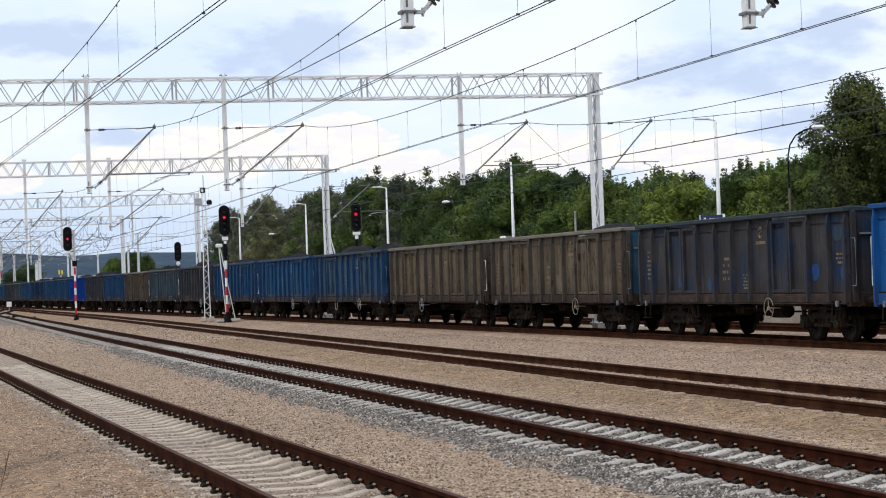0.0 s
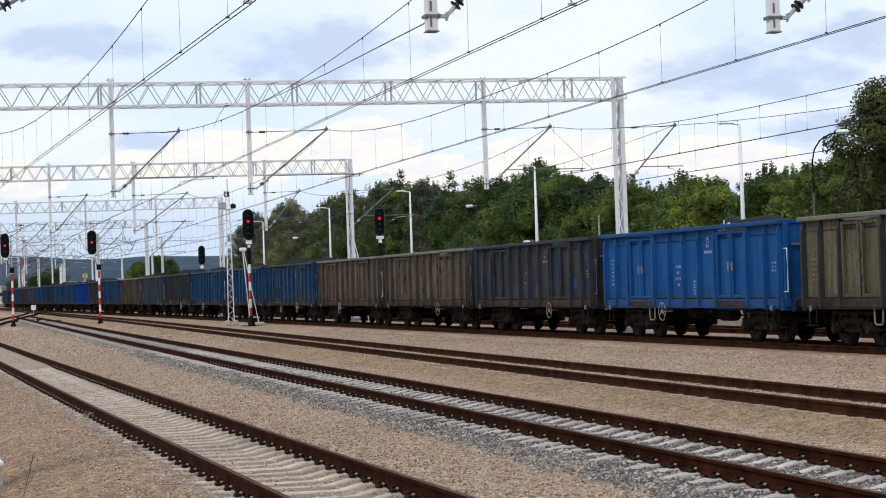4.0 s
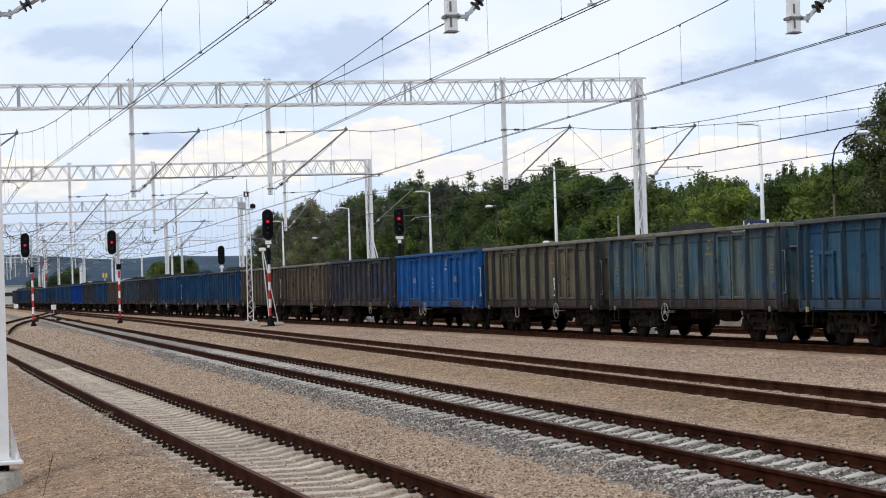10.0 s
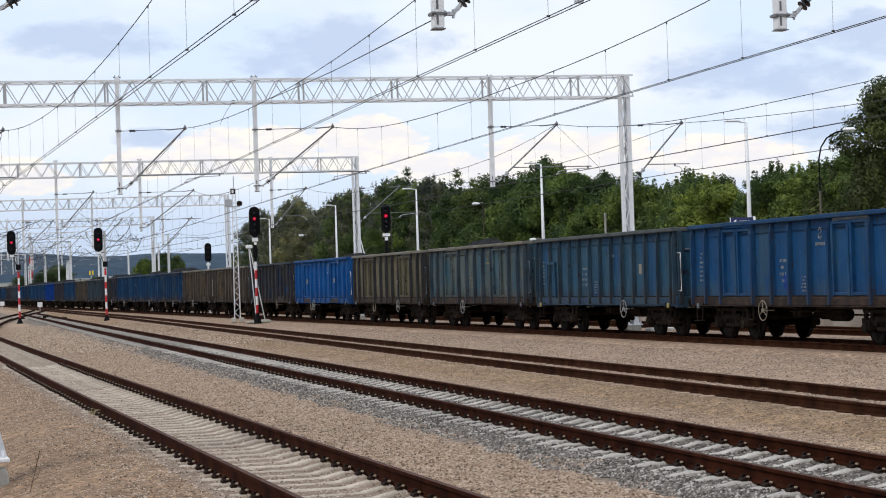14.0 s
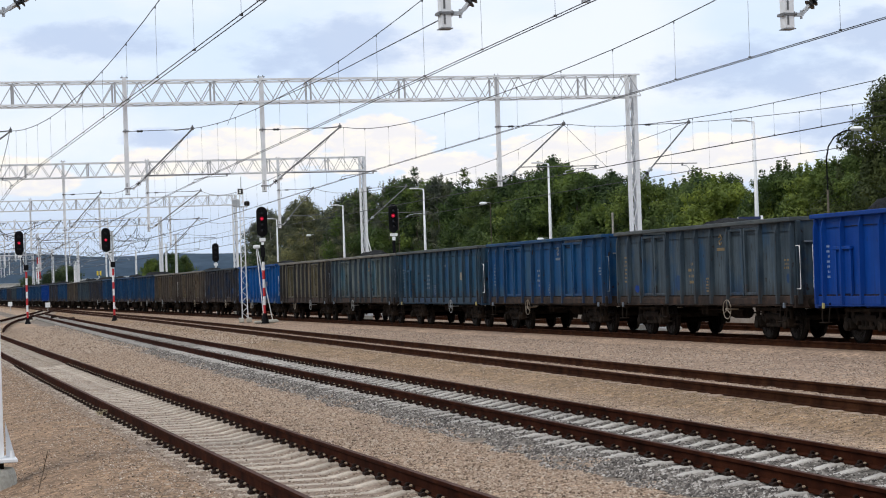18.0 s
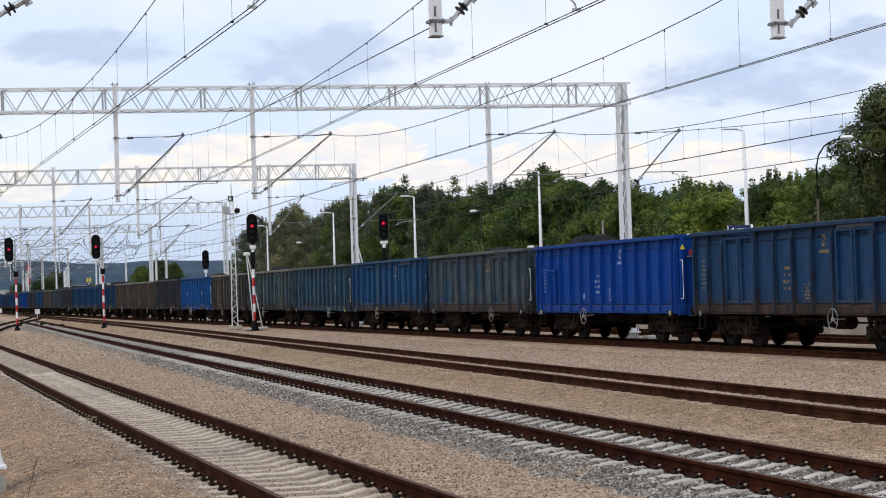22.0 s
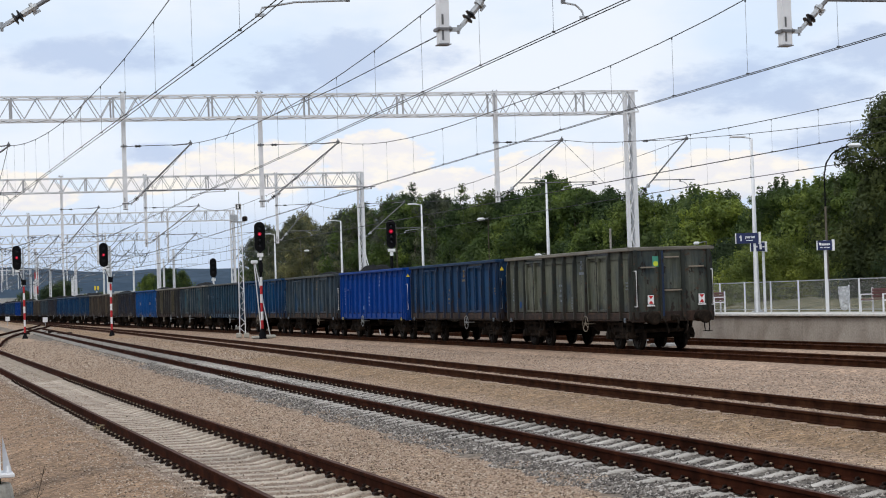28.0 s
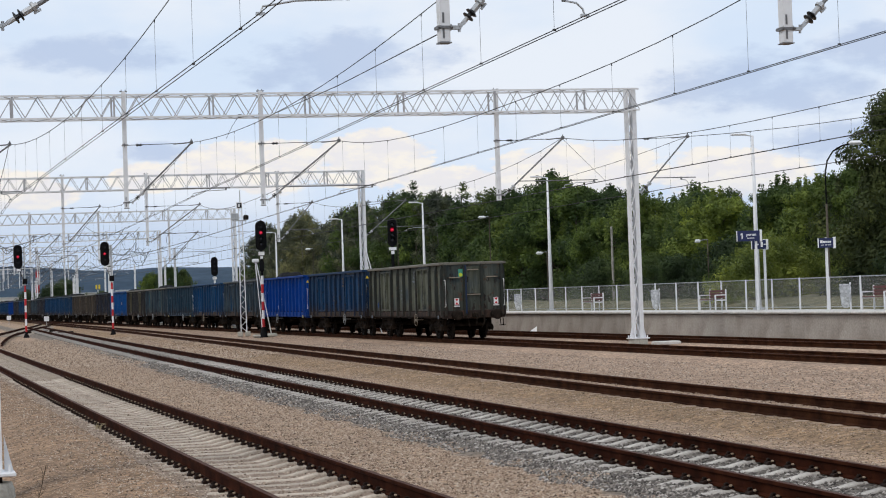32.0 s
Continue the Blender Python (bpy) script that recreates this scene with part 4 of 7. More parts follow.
def handwheel_shape():
    s = Shape()
    ring = [(0, 0.27 * math.cos(a), 0.27 * math.sin(a)) for a in (2 * math.pi * i / 20 for i in range(21))]
    s.path(ring, 0.013, 6)
    for k in range(3):
        a = 2 * math.pi * k / 3 + math.pi / 2
        s.tube((0, 0, 0), (0, 0.27 * math.cos(a), 0.27 * math.sin(a)), 0.012, 6)
    s.tube((0.0, 0, 0), (0.35, 0, 0), 0.025, 6)
    s.lathe([(0.05, -0.03), (0.05, 0.03)], 8, Euler((0, math.pi / 2, 0)).to_matrix().to_4x4())
    return s


def handrail_shape(h=1.15):
    return Shape().path([(0.16, 0, 0), (-0.06, 0, 0.0), (-0.07, 0, 0.06), (-0.07, 0, h - 0.06), (-0.06, 0, h), (0.16, 0, h)], 0.014, 6)


def step_shape():
    s = Shape().path([(0.0, -0.2, 0.50), (-0.03, -0.2, 0.12), (-0.03, -0.16, 0.0), (-0.03, 0.16, 0.0), (-0.03, 0.2, 0.12), (0.0, 0.2, 0.50)], 0.02, 6)
    return s.box((-0.04, 0, 0.0), (0.20, 0.34, 0.025))


def brake_gear_shape():
    s = Shape().tube((0, -0.5, 0.72), (0, 0.35, 0.72), 0.19, 14)
    s.tube((0.55, 0.9, 0.74), (0.55, 2.0, 0.74), 0.20, 14)
    s.tube((0.2, -3.0, 0.70), (0.2, 3.0, 0.70), 0.03, 6)
    s.tube((-0.7, -1.8, 0.82), (-0.7, 1.6, 0.82), 0.025, 6)
    s.box((-0.55, 1.1, 0.80), (0.3, 0.5, 0.28), ch=0.03)
    for y in (-0.3, 0.2, 1.2, 1.8):
        s.box((0.1, y, 0.9), (0.06, 0.06, 0.24))
    return s


def plate_rack_shape():
    """A small stirrup frame under the side sill."""
    return Shape().path([(0, -0.22, 0.42), (0, -0.2, 0.05), (0, -0.14, 0.0), (0, 0.14, 0.0), (0, 0.2, 0.05), (0, 0.22, 0.42)], 0.022, 6)


def bars_shape(rows, w, h, gap, seed, lead=0.0):
    """Lettering that cannot be read: rows of short bars on a side wall (in the y-z plane, facing -x)."""
    rng = random.Random(seed)
    s = Shape()
    z = 0.0
    for r in range(rows):
        y = -w / 2
        end = w / 2 * rng.uniform(0.5, 1.0)
        while y < end:
            k = rng.uniform(0.35, 0.65) * h
            if rng.random() < 0.68:
                s.box((0, y + k / 2, z), (0.008, k, h))
            y += k + h * rng.uniform(0.2, 0.32)
        z -= h + gap
    return s


def emblem_shape(k=0.85):
    """A round emblem of two curved strokes over a row of bars."""
    s = Shape()
    for sgn in (-1, 1):
        pts = [(0, sgn * 0.105 * k * math.cos(a), sgn * 0.165 * k * math.sin(a)) for a in (0.5 + 0.30 * i for i in range(9))]
        pts.append((0, pts[-1][1] * 0.3, pts[-1][2] * 0.2))
        s.path(pts, 0.024, 4)
    for q in range(7):
        s.box((0, -0.24 + 0.08 * q, -0.27), (0.010, 0.055, 0.085))
    return s


def blot_shape(w, h, seed):
    """A patch of sprayed paint with an uneven outline, a few millimetres thick."""
    rng = random.Random(seed)
    n = 14
    edge = [(0.5 * w * math.cos(a) * rng.uniform(0.75, 1.15), 0.5 * h * math.sin(a) * rng.uniform(0.8, 1.2)) for a in (2 * math.pi * q / n for q in range(n))]
    vs = [(-0.005, y, z) for y, z in edge] + [(0.003, y * 1.04, z * 1.04) for y, z in edge]
    return Shape().add(vs, [tuple(range(n - 1, -1, -1))] + [(q, (q + 1) % n, n + (q + 1) % n, n + q) for q in range(n)])


def small_door_shape():
    s = Shape().box((-0.01, 0, 1.83), (0.03, 0.78, 1.10), ch=0.01)
    for y in (-0.40, 0.40):
        s.box((-0.04, y, 1.83), (0.06, 0.07, 1.2), ch=0.01)
    s.box((-0.05, 0, 2.44), (0.08, 0.94, 0.10), ch=0.02)
    return s


MESH = {}


def shared(key, make):
    if key not in MESH:
        MESH[key] = make().mesh(key)
    return MESH[key]


def mirror(y=0.0, z=0.0, flip=False, x=-HW):
    """Pose on a side wall: the near side as it is, the far side turned about."""
    return pose(-x, y, z, 0, 0, 180) if flip else pose(x, y, z)


WHEELSETS = []
BRAKE_ENDS = (2, 4, 6, 8, 11, 14, 16)      # wagons with grab rails at both ends


def build_wagon(i, look_of, label):
    """One wagon; look_of: (panel paint, rib paint, design, lettering, dirt)."""
    panel, rib, design, mark, seed = look_of
    w = thing("open_wagon", label, "wagon", group="wagons of the coal train")
    doors, clean = design == "doors", label.startswith(("clean", "fresh", "weathered teal"))
    for far in (False, True):
        wall = None
        for q, span in enumerate(SPANS[design]):
            sheet = part("side_wall", shared("side_wall_%s%d" % (design, q), lambda: side_shape(span)), panel, w, at=mirror(0, 0, far))
            wall = wall or sheet
        for y in (RIBS if doors else [-6.48] + [-6.20 + 1.02 * k for k in range(13)] + [6.48]):
            part("rib", shared("rib" if doors else "slim_rib", lambda: rib_shape() if doors else rib_shape(w=0.65)), rib, wall, at=pose(0, y, 0))
        if doors:
            for d in DOORS:
                for k in (-0.5, 0.5):
                    leaf = part("door_leaf", shared("door_leaf", door_leaf_shape), panel, wall, at=pose(-0.01, d + k, 0))
                part("door_sill", shared("door_sill", lambda: Shape().box((-0.07, 0, 1.09), (0.06, 2.06, 0.17), ch=0.012)), SILL_RUST, wall, "rusty sill under the doors", at=pose(0, d, 0))
                part("door_latch", shared("door_latch", latch_shape), rib, wall, at=pose(-0.02, d, 0))
        else:
            part("small_door", shared("small_door", small_door_shape), panel, wall, at=pose(-0.01, 4.98 if not far else -4.98, 0))
        if not far:
            tagged(part("lettering", shared("lettering_a%d" % (seed % 3), lambda: bars_shape(4, 0.56, 0.080, 0.10, seed)), mark, wall, "rows of faded numbers", at=pose(-0.006, 1.65 if i == 5 else 0.5, 2.2)), kind="stuff")
            tagged(part("lettering", shared("lettering_b%d" % (seed % 2), lambda: bars_shape(5, 0.34, 0.05, 0.04, seed + 9)), mark, wall, "small faded writing", at=pose(-0.006, 0.55 if i == 5 else -0.7, 1.75)), kind="stuff")
            tagged(part("lettering", shared("lettering_c%d" % (seed % 2), lambda: bars_shape(3, 0.40, 0.055, 0.05, seed + 4)), mark, wall, "small faded writing", at=pose(-0.006, -6.04, 2.2)), kind="stuff")
            tagged(part("lettering", shared("lettering_d%d" % (seed % 2), lambda: bars_shape(7, 0.28, 0.055, 0.075, seed + 5)), mark, wall, "small faded writing", at=pose(-0.006, 5.98, 2.5)), kind="stuff")
            part("emblem", shared("emblem", emblem_shape), mark, wall, "faded operator emblem", at=pose(-0.008, -1.0 if i == 5 else -1.7, 2.86))
        part("handwheel", shared("handwheel", handwheel_shape), (HANDWHEEL_TAN if i in (0, 3, 4, 9, 10) else HANDWHEEL_GREY if i < 16 else SILL_RUST), w, "brake handwheel", at=mirror((1.6 if i in BRAKE_ENDS else -2.3) * (-1 if far else 1), 0.86, far, -1.47))
        part("stirrup", shared("stirrup", plate_rack_shape), HANDWHEEL_TAN if i in (7, 8, 12) else DARK_STEEL, w, at=mirror(2.6, 0.60, far, -1.38))
        for y in (-5.95, 5.95):
            part("step", shared("step", step_shape), DARK_STEEL, w, at=mirror(y, 0.55, far, -1.42))
            part("tie_down_hook", shared("hook", lambda: Shape().box((0, 0, 0), (0.05, 0.07, 0.15), ch=0.015)), PALE_YELLOW if design != "doors" else PALE_MARK, w, at=mirror(y * 1.015, 0.98, far, -1.46))
    for y in (-1, 1):
        face = pose(0, HALF, 0) if y > 0 else pose(0, -HALF, 0, 0, 0, 180)
        e = part("end_wall", shared("end_wall", end_shape), PAINT["green_end"] if i == 0 else PAINT["teal"] if i == 10 else panel, w, at=face)
        for x in (-1.27, -0.36, 0.40, 1.27):
            part("end_post", shared("end_post", end_post_shape), rib, e, at=pose(x, 0, 0))
        for q, (x, z, wd) in enumerate(((0.02, 1.93, 0.66), (-0.84, 2.68, 0.50), (0.84, 2.68, 0.50), (0.02, 3.0, 0.50))):
            part("end_bar", shared("end_bar%d" % q, lambda: Shape().box((x, 0.08, z), (wd, 0.06, 0.045))), HANDWHEEL_TAN if i == 0 else PALE_MARK, e, "pale grab bar")
        for x in (-1.32, 1.32):
            if y < 0 or i in BRAKE_ENDS:
                part("handrail", shared("handrail", handrail_shape), WHITE if seed % 2 else PALE_MARK, e, "pale grab rail at the corner", at=pose(x, 0.18, 1.42, 0, 0, -90))
        for x in (-0.875, 0.875):
            part("buffer", shared("buffer", buffer_shape), DARK_STEEL, w, at=face @ pose(x, 0.04, 1.05), smooth=True)
        part("coupling", shared("coupling", coupling_shape), DARK_STEEL, w, at=face @ pose(0, 0.05, 0))
    part("top_rim", shared("top_rim", rim_shape), RIMS.get(KINDS_OF[i], panel), w, "dusty top rail" if KINDS_OF[i] in RIMS else "")
    part("underframe", shared("underframe", underframe_shape), panel if clean else SILL_RUST, w, "steel underframe")
    part("floor", shared("floor_plate", floor_shape), DARK_STEEL, w)
    heap = (4, 4, 3, 6, 4, 4, 0, 2, 1, 2)[i] if i < 10 else (0, 5, 3, 1, 4, 5, 0)[i % 7]
    part("coal_load", shared("coal_load%d" % heap, lambda: coal_shape(heap)), COAL, w, "heaped black coal")
    part("brake_gear", shared("brake_gear", brake_gear_shape), DARK_STEEL, w)
    for y in (-4.5, 4.5):
        b = part("bogie", shared("bogie", bogie_shape), DARK_STEEL, w, at=pose(0, y, 0))
        for k in (-0.9, 0.9):
            ws = part("wheelset", shared("wheelset", wheelset_shape), [WHEEL, WHEEL_TREAD], b, at=pose(0, k, 0.46))
            WHEELSETS.append((i, ws, k))
    return w


PAINT = {
    "green_grey": wagon_paint("grey_green_wagon_paint", (0.082, 0.090, 0.066), (0.142, 0.150, 0.117), 0.40, 0.28, (0.035, 0.055, 0.075)),
    "dark_blue": wagon_paint("dark_blue_wagon_paint", (0.006, 0.032, 0.091), (0.014, 0.053, 0.122), 0.32, 0.22),
    "bright_blue": wagon_paint("bright_blue_wagon_paint", (0.001, 0.034, 0.205), (0.002, 0.044, 0.236), 0.05, 0.05),
    "green_rib": wagon_paint("dark_grey_green_rib_paint", (0.024, 0.029, 0.026), (0.042, 0.046, 0.040), 0.5),
    "slate": wagon_paint("slate_blue_wagon_paint", (0.036, 0.054, 0.070), (0.064, 0.088, 0.106), 0.30, 0.25, (0.012, 0.052, 0.115)),
    "slate_rib": wagon_paint("dark_slate_rib_paint", (0.024, 0.040, 0.058), (0.044, 0.064, 0.080), 0.3),
    "blue": wagon_paint("faded_blue_wagon_paint", (0.004, 0.044, 0.132), (0.011, 0.066, 0.165), 0.28, 0.14, (0.032, 0.076, 0.120)),
    "teal": wagon_paint("teal_blue_wagon_paint", (0.016, 0.060, 0.108), (0.038, 0.092, 0.142), 0.36, 0.2, (0.009, 0.052, 0.132)),
    "teal_grey": wagon_paint("grey_teal_wagon_paint", (0.064, 0.088, 0.090), (0.112, 0.134, 0.128), 0.38, 0.3, (0.021, 0.084, 0.132)),
    "olive": wagon_paint("olive_brown_wagon_paint", (0.085, 0.078, 0.048), (0.130, 0.115, 0.078), 0.5),
    "olive_rib": wagon_paint("dark_blue_grey_rib_paint", (0.024, 0.026, 0.030), (0.042, 0.042, 0.042), 0.4),
    "sooty": wagon_paint("sooty_brown_wagon_paint", (0.025, 0.025, 0.029), (0.046, 0.044, 0.048), 0.42, 0.26, (0.012, 0.030, 0.068)),
    "brown": wagon_paint("dusty_brown_wagon_paint", (0.076, 0.058, 0.042), (0.130, 0.106, 0.075), 0.7, 0.25, (0.125, 0.105, 0.058)),
    "green_end": wagon_paint("dark_rusted_green_paint", (0.054, 0.064, 0.054), (0.094, 0.103, 0.086), 0.62, 0.28, (0.026, 0.042, 0.052)),
    "teal_rib": wagon_paint("dark_teal_rib_paint", (0.018, 0.044, 0.072), (0.036, 0.066, 0.094), 0.4, 0.3),
    "blue_rib": wagon_paint("dark_blue_rib_paint", (0.005, 0.034, 0.098), (0.012, 0.052, 0.122), 0.3, 0.25),
    "dark_blue_rib": wagon_paint("blackened_blue_rib_paint", (0.005, 0.020, 0.058), (0.012, 0.036, 0.080), 0.35, 0.35),
    "brown_rib": wagon_paint("dark_brown_rib_paint", (0.045, 0.038, 0.033), (0.075, 0.063, 0.052), 0.5),
    "blue_grey": wagon_paint("grey_blue_wagon_paint", (0.016, 0.045, 0.090), (0.044, 0.078, 0.118), 0.42, 0.3, (0.010, 0.048, 0.120)),
    "dust_rim": wagon_paint("dust_grey_rim_paint", (0.125, 0.118, 0.100), (0.19, 0.178, 0.150), 0.25, 0.0),
    "slate_dust_rim": wagon_paint("dusty_slate_rim_paint", (0.050, 0.060, 0.064), (0.090, 0.098, 0.096), 0.25, 0.0),
    "vivid_blue": wagon_paint("clean_blue_wagon_paint", (0.002, 0.058, 0.215), (0.010, 0.082, 0.260), 0.10, 0.15),
}
RIMS = {"green_grey": PAINT["dust_rim"], "olive": PAINT["dust_rim"], "teal_grey": PAINT["dust_rim"], "teal": PAINT["slate_dust_rim"], "slate": PAINT["slate_dust_rim"], "brown": PAINT["dust_rim"], "sooty": PAINT["slate_rib"]}
KINDS = {   # kind: panel, rib, design, lettering, words
    "green_grey": ("green_grey", "green_rib", "doors", PALE_MARK, "weathered grey-green open coal wagon with steel doors"),
    "dark_blue": ("dark_blue", "dark_blue_rib", "doors", OCHRE_MARK, "grimy dark blue open coal wagon with steel doors"),
    "bright_blue": ("bright_blue", "bright_blue", "slab", BLUE_MARK, "freshly painted bright blue open coal wagon"),
    "slate": ("slate", "slate_rib", "doors", OCHRE_MARK, "dirty slate-grey open coal wagon with blue stains"),
    "blue_grey": ("blue_grey", "blue_rib", "doors", PALE_MARK, "grimy grey-blue open coal wagon with steel doors"),
    "blue": ("blue", "blue_rib", "doors", PALE_MARK, "faded blue open coal wagon with steel doors"),
    "teal": ("teal", "teal_rib", "slab", PALE_MARK, "weathered teal-blue open coal wagon"),
    "teal_grey": ("teal_grey", "slate_rib", "doors", OCHRE_MARK, "rusting grey-teal open coal wagon"),
    "olive": ("olive", "olive_rib", "doors", OCHRE_MARK, "olive-brown open coal wagon with dark ribs and graffiti"),
    "vivid_blue": ("vivid_blue", "vivid_blue", "doors", BLUE_MARK, "clean blue open coal wagon with white numbers"),
    "sooty": ("sooty", "sooty", "doors", OCHRE_MARK, "soot-darkened open coal wagon with blue patches"),
    "brown": ("brown", "brown_rib", "doors", OCHRE_MARK, "dusty brown open coal wagon with rust streaks"),
}
# from the rear of the train forwards
ORDER = ["green_grey", "dark_blue", "bright_blue", "slate", "blue", "teal", "teal_grey", "olive", "vivid_blue", "sooty", "brown", "brown",
         "blue_grey", "blue", "blue", "sooty", "slate", "brown", "blue", "sooty", "bright_blue", "blue", "blue", "dark_blue", "blue", "slate",
         "sooty", "blue", "dark_blue", "slate"]
KINDS_OF = ORDER
WAGONS = []


def build_train():
    for i, k in enumerate(ORDER):
        p, r, d, mk, words = KINDS[k]
        WAGONS.append(build_wagon(i, (PAINT[p], PAINT[r], d, mk, (i * 5 + 3) % 17), words))
    # the last wagon carries two tail boards and a sticker; the olive one a scrawl
    last = WAGONS[0]
    def triangle():
        return Shape().add([(0, -0.085, 0), (0, 0.085, 0), (0, 0, 0.15), (0.006, -0.085, 0), (0.006, 0.085, 0), (0.006, 0, 0.15)], [(0, 2, 1), (0, 1, 4, 3), (1, 2, 5, 4), (2, 0, 3, 5)])

    for w in WAGONS[1:3]:
        part("warning_sticker", triangle(), YELLOW, w, "yellow triangular warning sticker", at=pose(-1.26, -HALF - 0.138, 2.90, 0, 0, 90))
    part("warning_sticker", triangle(), RED, WAGONS[2], "red triangular warning sticker", at=pose(-0.95, -HALF - 0.033, 2.74, 0, 0, 90))
    for x in (-0.79, 0.98):
        b = part("tail_board", Shape().box((0, 0, 0), (0.20, 0.03, 0.30), ch=0.005), WHITE, last, "white and red tail board", at=pose(x, -HALF - 0.11, 1.63))
        for z in (-1, 1):
            part("tail_stripe", Shape().add([(-0.085, -0.019, z * 0.13), (0.085, -0.019, z * 0.13), (0.0, -0.019, z * 0.012), (-0.085, -0.012, z * 0.13), (0.085, -0.012, z * 0.13), (0.0, -0.012, z * 0.012)],
                                            [(0, 1, 2) if z < 0 else (2, 1, 0), (0, 3, 4, 1), (1, 4, 5, 2), (2, 5, 3, 0)]), RED, b, "red reflector")
        part("tail_bracket", Shape().box((0, -0.01, -0.19), (0.26, 0.04, 0.04)), WHITE, b)
    st = part("sticker", Shape().box((0, 0, 0), (0.20, 0.012, 0.34)), plain("green_sticker", (0.05, 0.28, 0.20), 0.5), last, "green and yellow hazard sticker", at=pose(-0.56, -HALF - 0.04, 2.86))
    part("sticker_disc", Shape().lathe([(0.085, 0), (0.085, 0.01)], 14, Euler((math.pi / 2, 0, 0)).to_matrix().to_4x4()), plain("lime_disc", (0.55, 0.65, 0.04), 0.5), st, at=pose(0, -0.008, -0.07))
    part("blue_post", Shape().box((0, 0, 0), (0.07, 0.02, 2.1)), PAINT["dark_blue"], last, at=pose(-0.36, -HALF - 0.145, 2.15))
    # repainted squares and stickers on the weathered sides (wagon, place along it, height, width, height of it, paint)
    for i, y, z, wd, h, paint in ((9, 3.68, 1.62, 0.34, 0.42, "vivid_blue"), (9, 1.63, 1.50, 0.30, 0.40, "blue"), (9, -4.74, 1.78, 0.40, 0.44, "vivid_blue"), (9, -6.20, 1.74, 0.30, 0.34, "vivid_blue"), (9, -5.97, 2.72, 0.55, 0.36, "teal"),
                                  (6, 4.77, 1.86, 0.36, 0.36, "vivid_blue"), (6, 2.52, 2.02, 0.22, 0.70, "blue"), (6, -3.23, 1.50, 0.34, 0.34, "vivid_blue"), (6, -6.20, 1.60, 0.42, 0.24, "vivid_blue"),
                                  (4, 0.33, 1.62, 0.46, 0.50, "bright_blue"), (3, 1.56, 1.66, 0.60, 0.44, "blue"), (3, 5.01, 1.48, 0.44, 0.22, "bright_blue"), (3, -6.20, 1.7, 0.4, 0.3, "blue"), (0, 5.20, 1.55, 0.26, 0.26, "vivid_blue"), (0, 2.70, 1.6, 0.5, 0.4, "slate")):
        part("paint_patch", blot_shape(wd, h, int(y * 10) + i), PAINT[paint], WAGONS[i], "patch of newer blue paint", at=pose(-HW - 0.004, y, z))
    for i, y, z, wd, h, paint in ((5, -3.55, 2.12, 0.22, 0.32, HANDWHEEL_TAN), (2, -5.06, 1.62, 0.16, 0.36, WHITE), (2, 1.89, 1.52, 0.30, 0.20, BLUE_MARK), (6, -5.60, 1.72, 0.16, 0.34, PALE_MARK)):
        part("sticker", Shape().box((0, 0, 0), (0.008, wd, h)), paint, WAGONS[i], "pale paper sticker", at=pose(-HW - 0.005, y, z))
    for d in DOORS:
        for k in (-0.13, 0.13):
            part("latch_handle", Shape().box((0, 0, 0), (0.04, 0.028, 0.26), ch=0.01), HANDWHEEL_GREY, WAGONS[8], "pale latch handle", at=pose(-HW - 0.10, d + k, 2.15))
    part("end_door", Shape().box((0.02, -HALF - 0.055, 2.55), (0.66, 0.03, 1.16), ch=0.01), PAINT["green_grey"], last, "grey-green end panel with rust spots")
    scrawl = [(0, 0.0, 0.0), (0, 0.05, 0.42), (0, -0.12, 0.34), (0, -0.02, 0.2), (0, -0.16, 0.08), (0, -0.3, 0.18), (0, -0.33, 0.05), (0, -0.42, 0.2), (0, -0.5, 0.02), (0, -0.46, -0.14)]
    part("graffiti", Shape().path(scrawl, 0.018, 4), WHITE, WAGONS[7], "white graffiti scrawl", at=pose(-HW - 0.015, -1.85, 1.62))
    part("graffiti", Shape().box((0, 0, 0), (0.01, 0.5, 0.035)), WHITE, WAGONS[7], "white graffiti stroke", at=pose(-HW - 0.012, -2.0, 1.42))


build_train()


def rear_at(t):
    """Place of the last wagon's rear along Y: a slow gain of speed from 4.8 to 5.7 m/s."""
    return -86.18 + 4.7896 * t + 0.017603 * t * t - 6.873e-5 * t ** 3


def motions():
    for i, w in enumerate(WAGONS):
        walk(w, [(t, pose(LINES["D"][0], rear_at(t) + HALF + PITCH * i, 0)) for t in range(33)])
    steps = 320
    for i, ws, k in WHEELSETS:
        if i > 13:
            continue
        rows = []
        for j in range(steps + 1):
            t = 32.0 * j / steps
            rows.append((t, pose(0, k, 0.46, -math.degrees((rear_at(t) - rear_at(0)) / 0.46))))
        walk(ws, rows)

# ---- gantries over the tracks ----
POST_L, POST_R = 1.24, 27.42


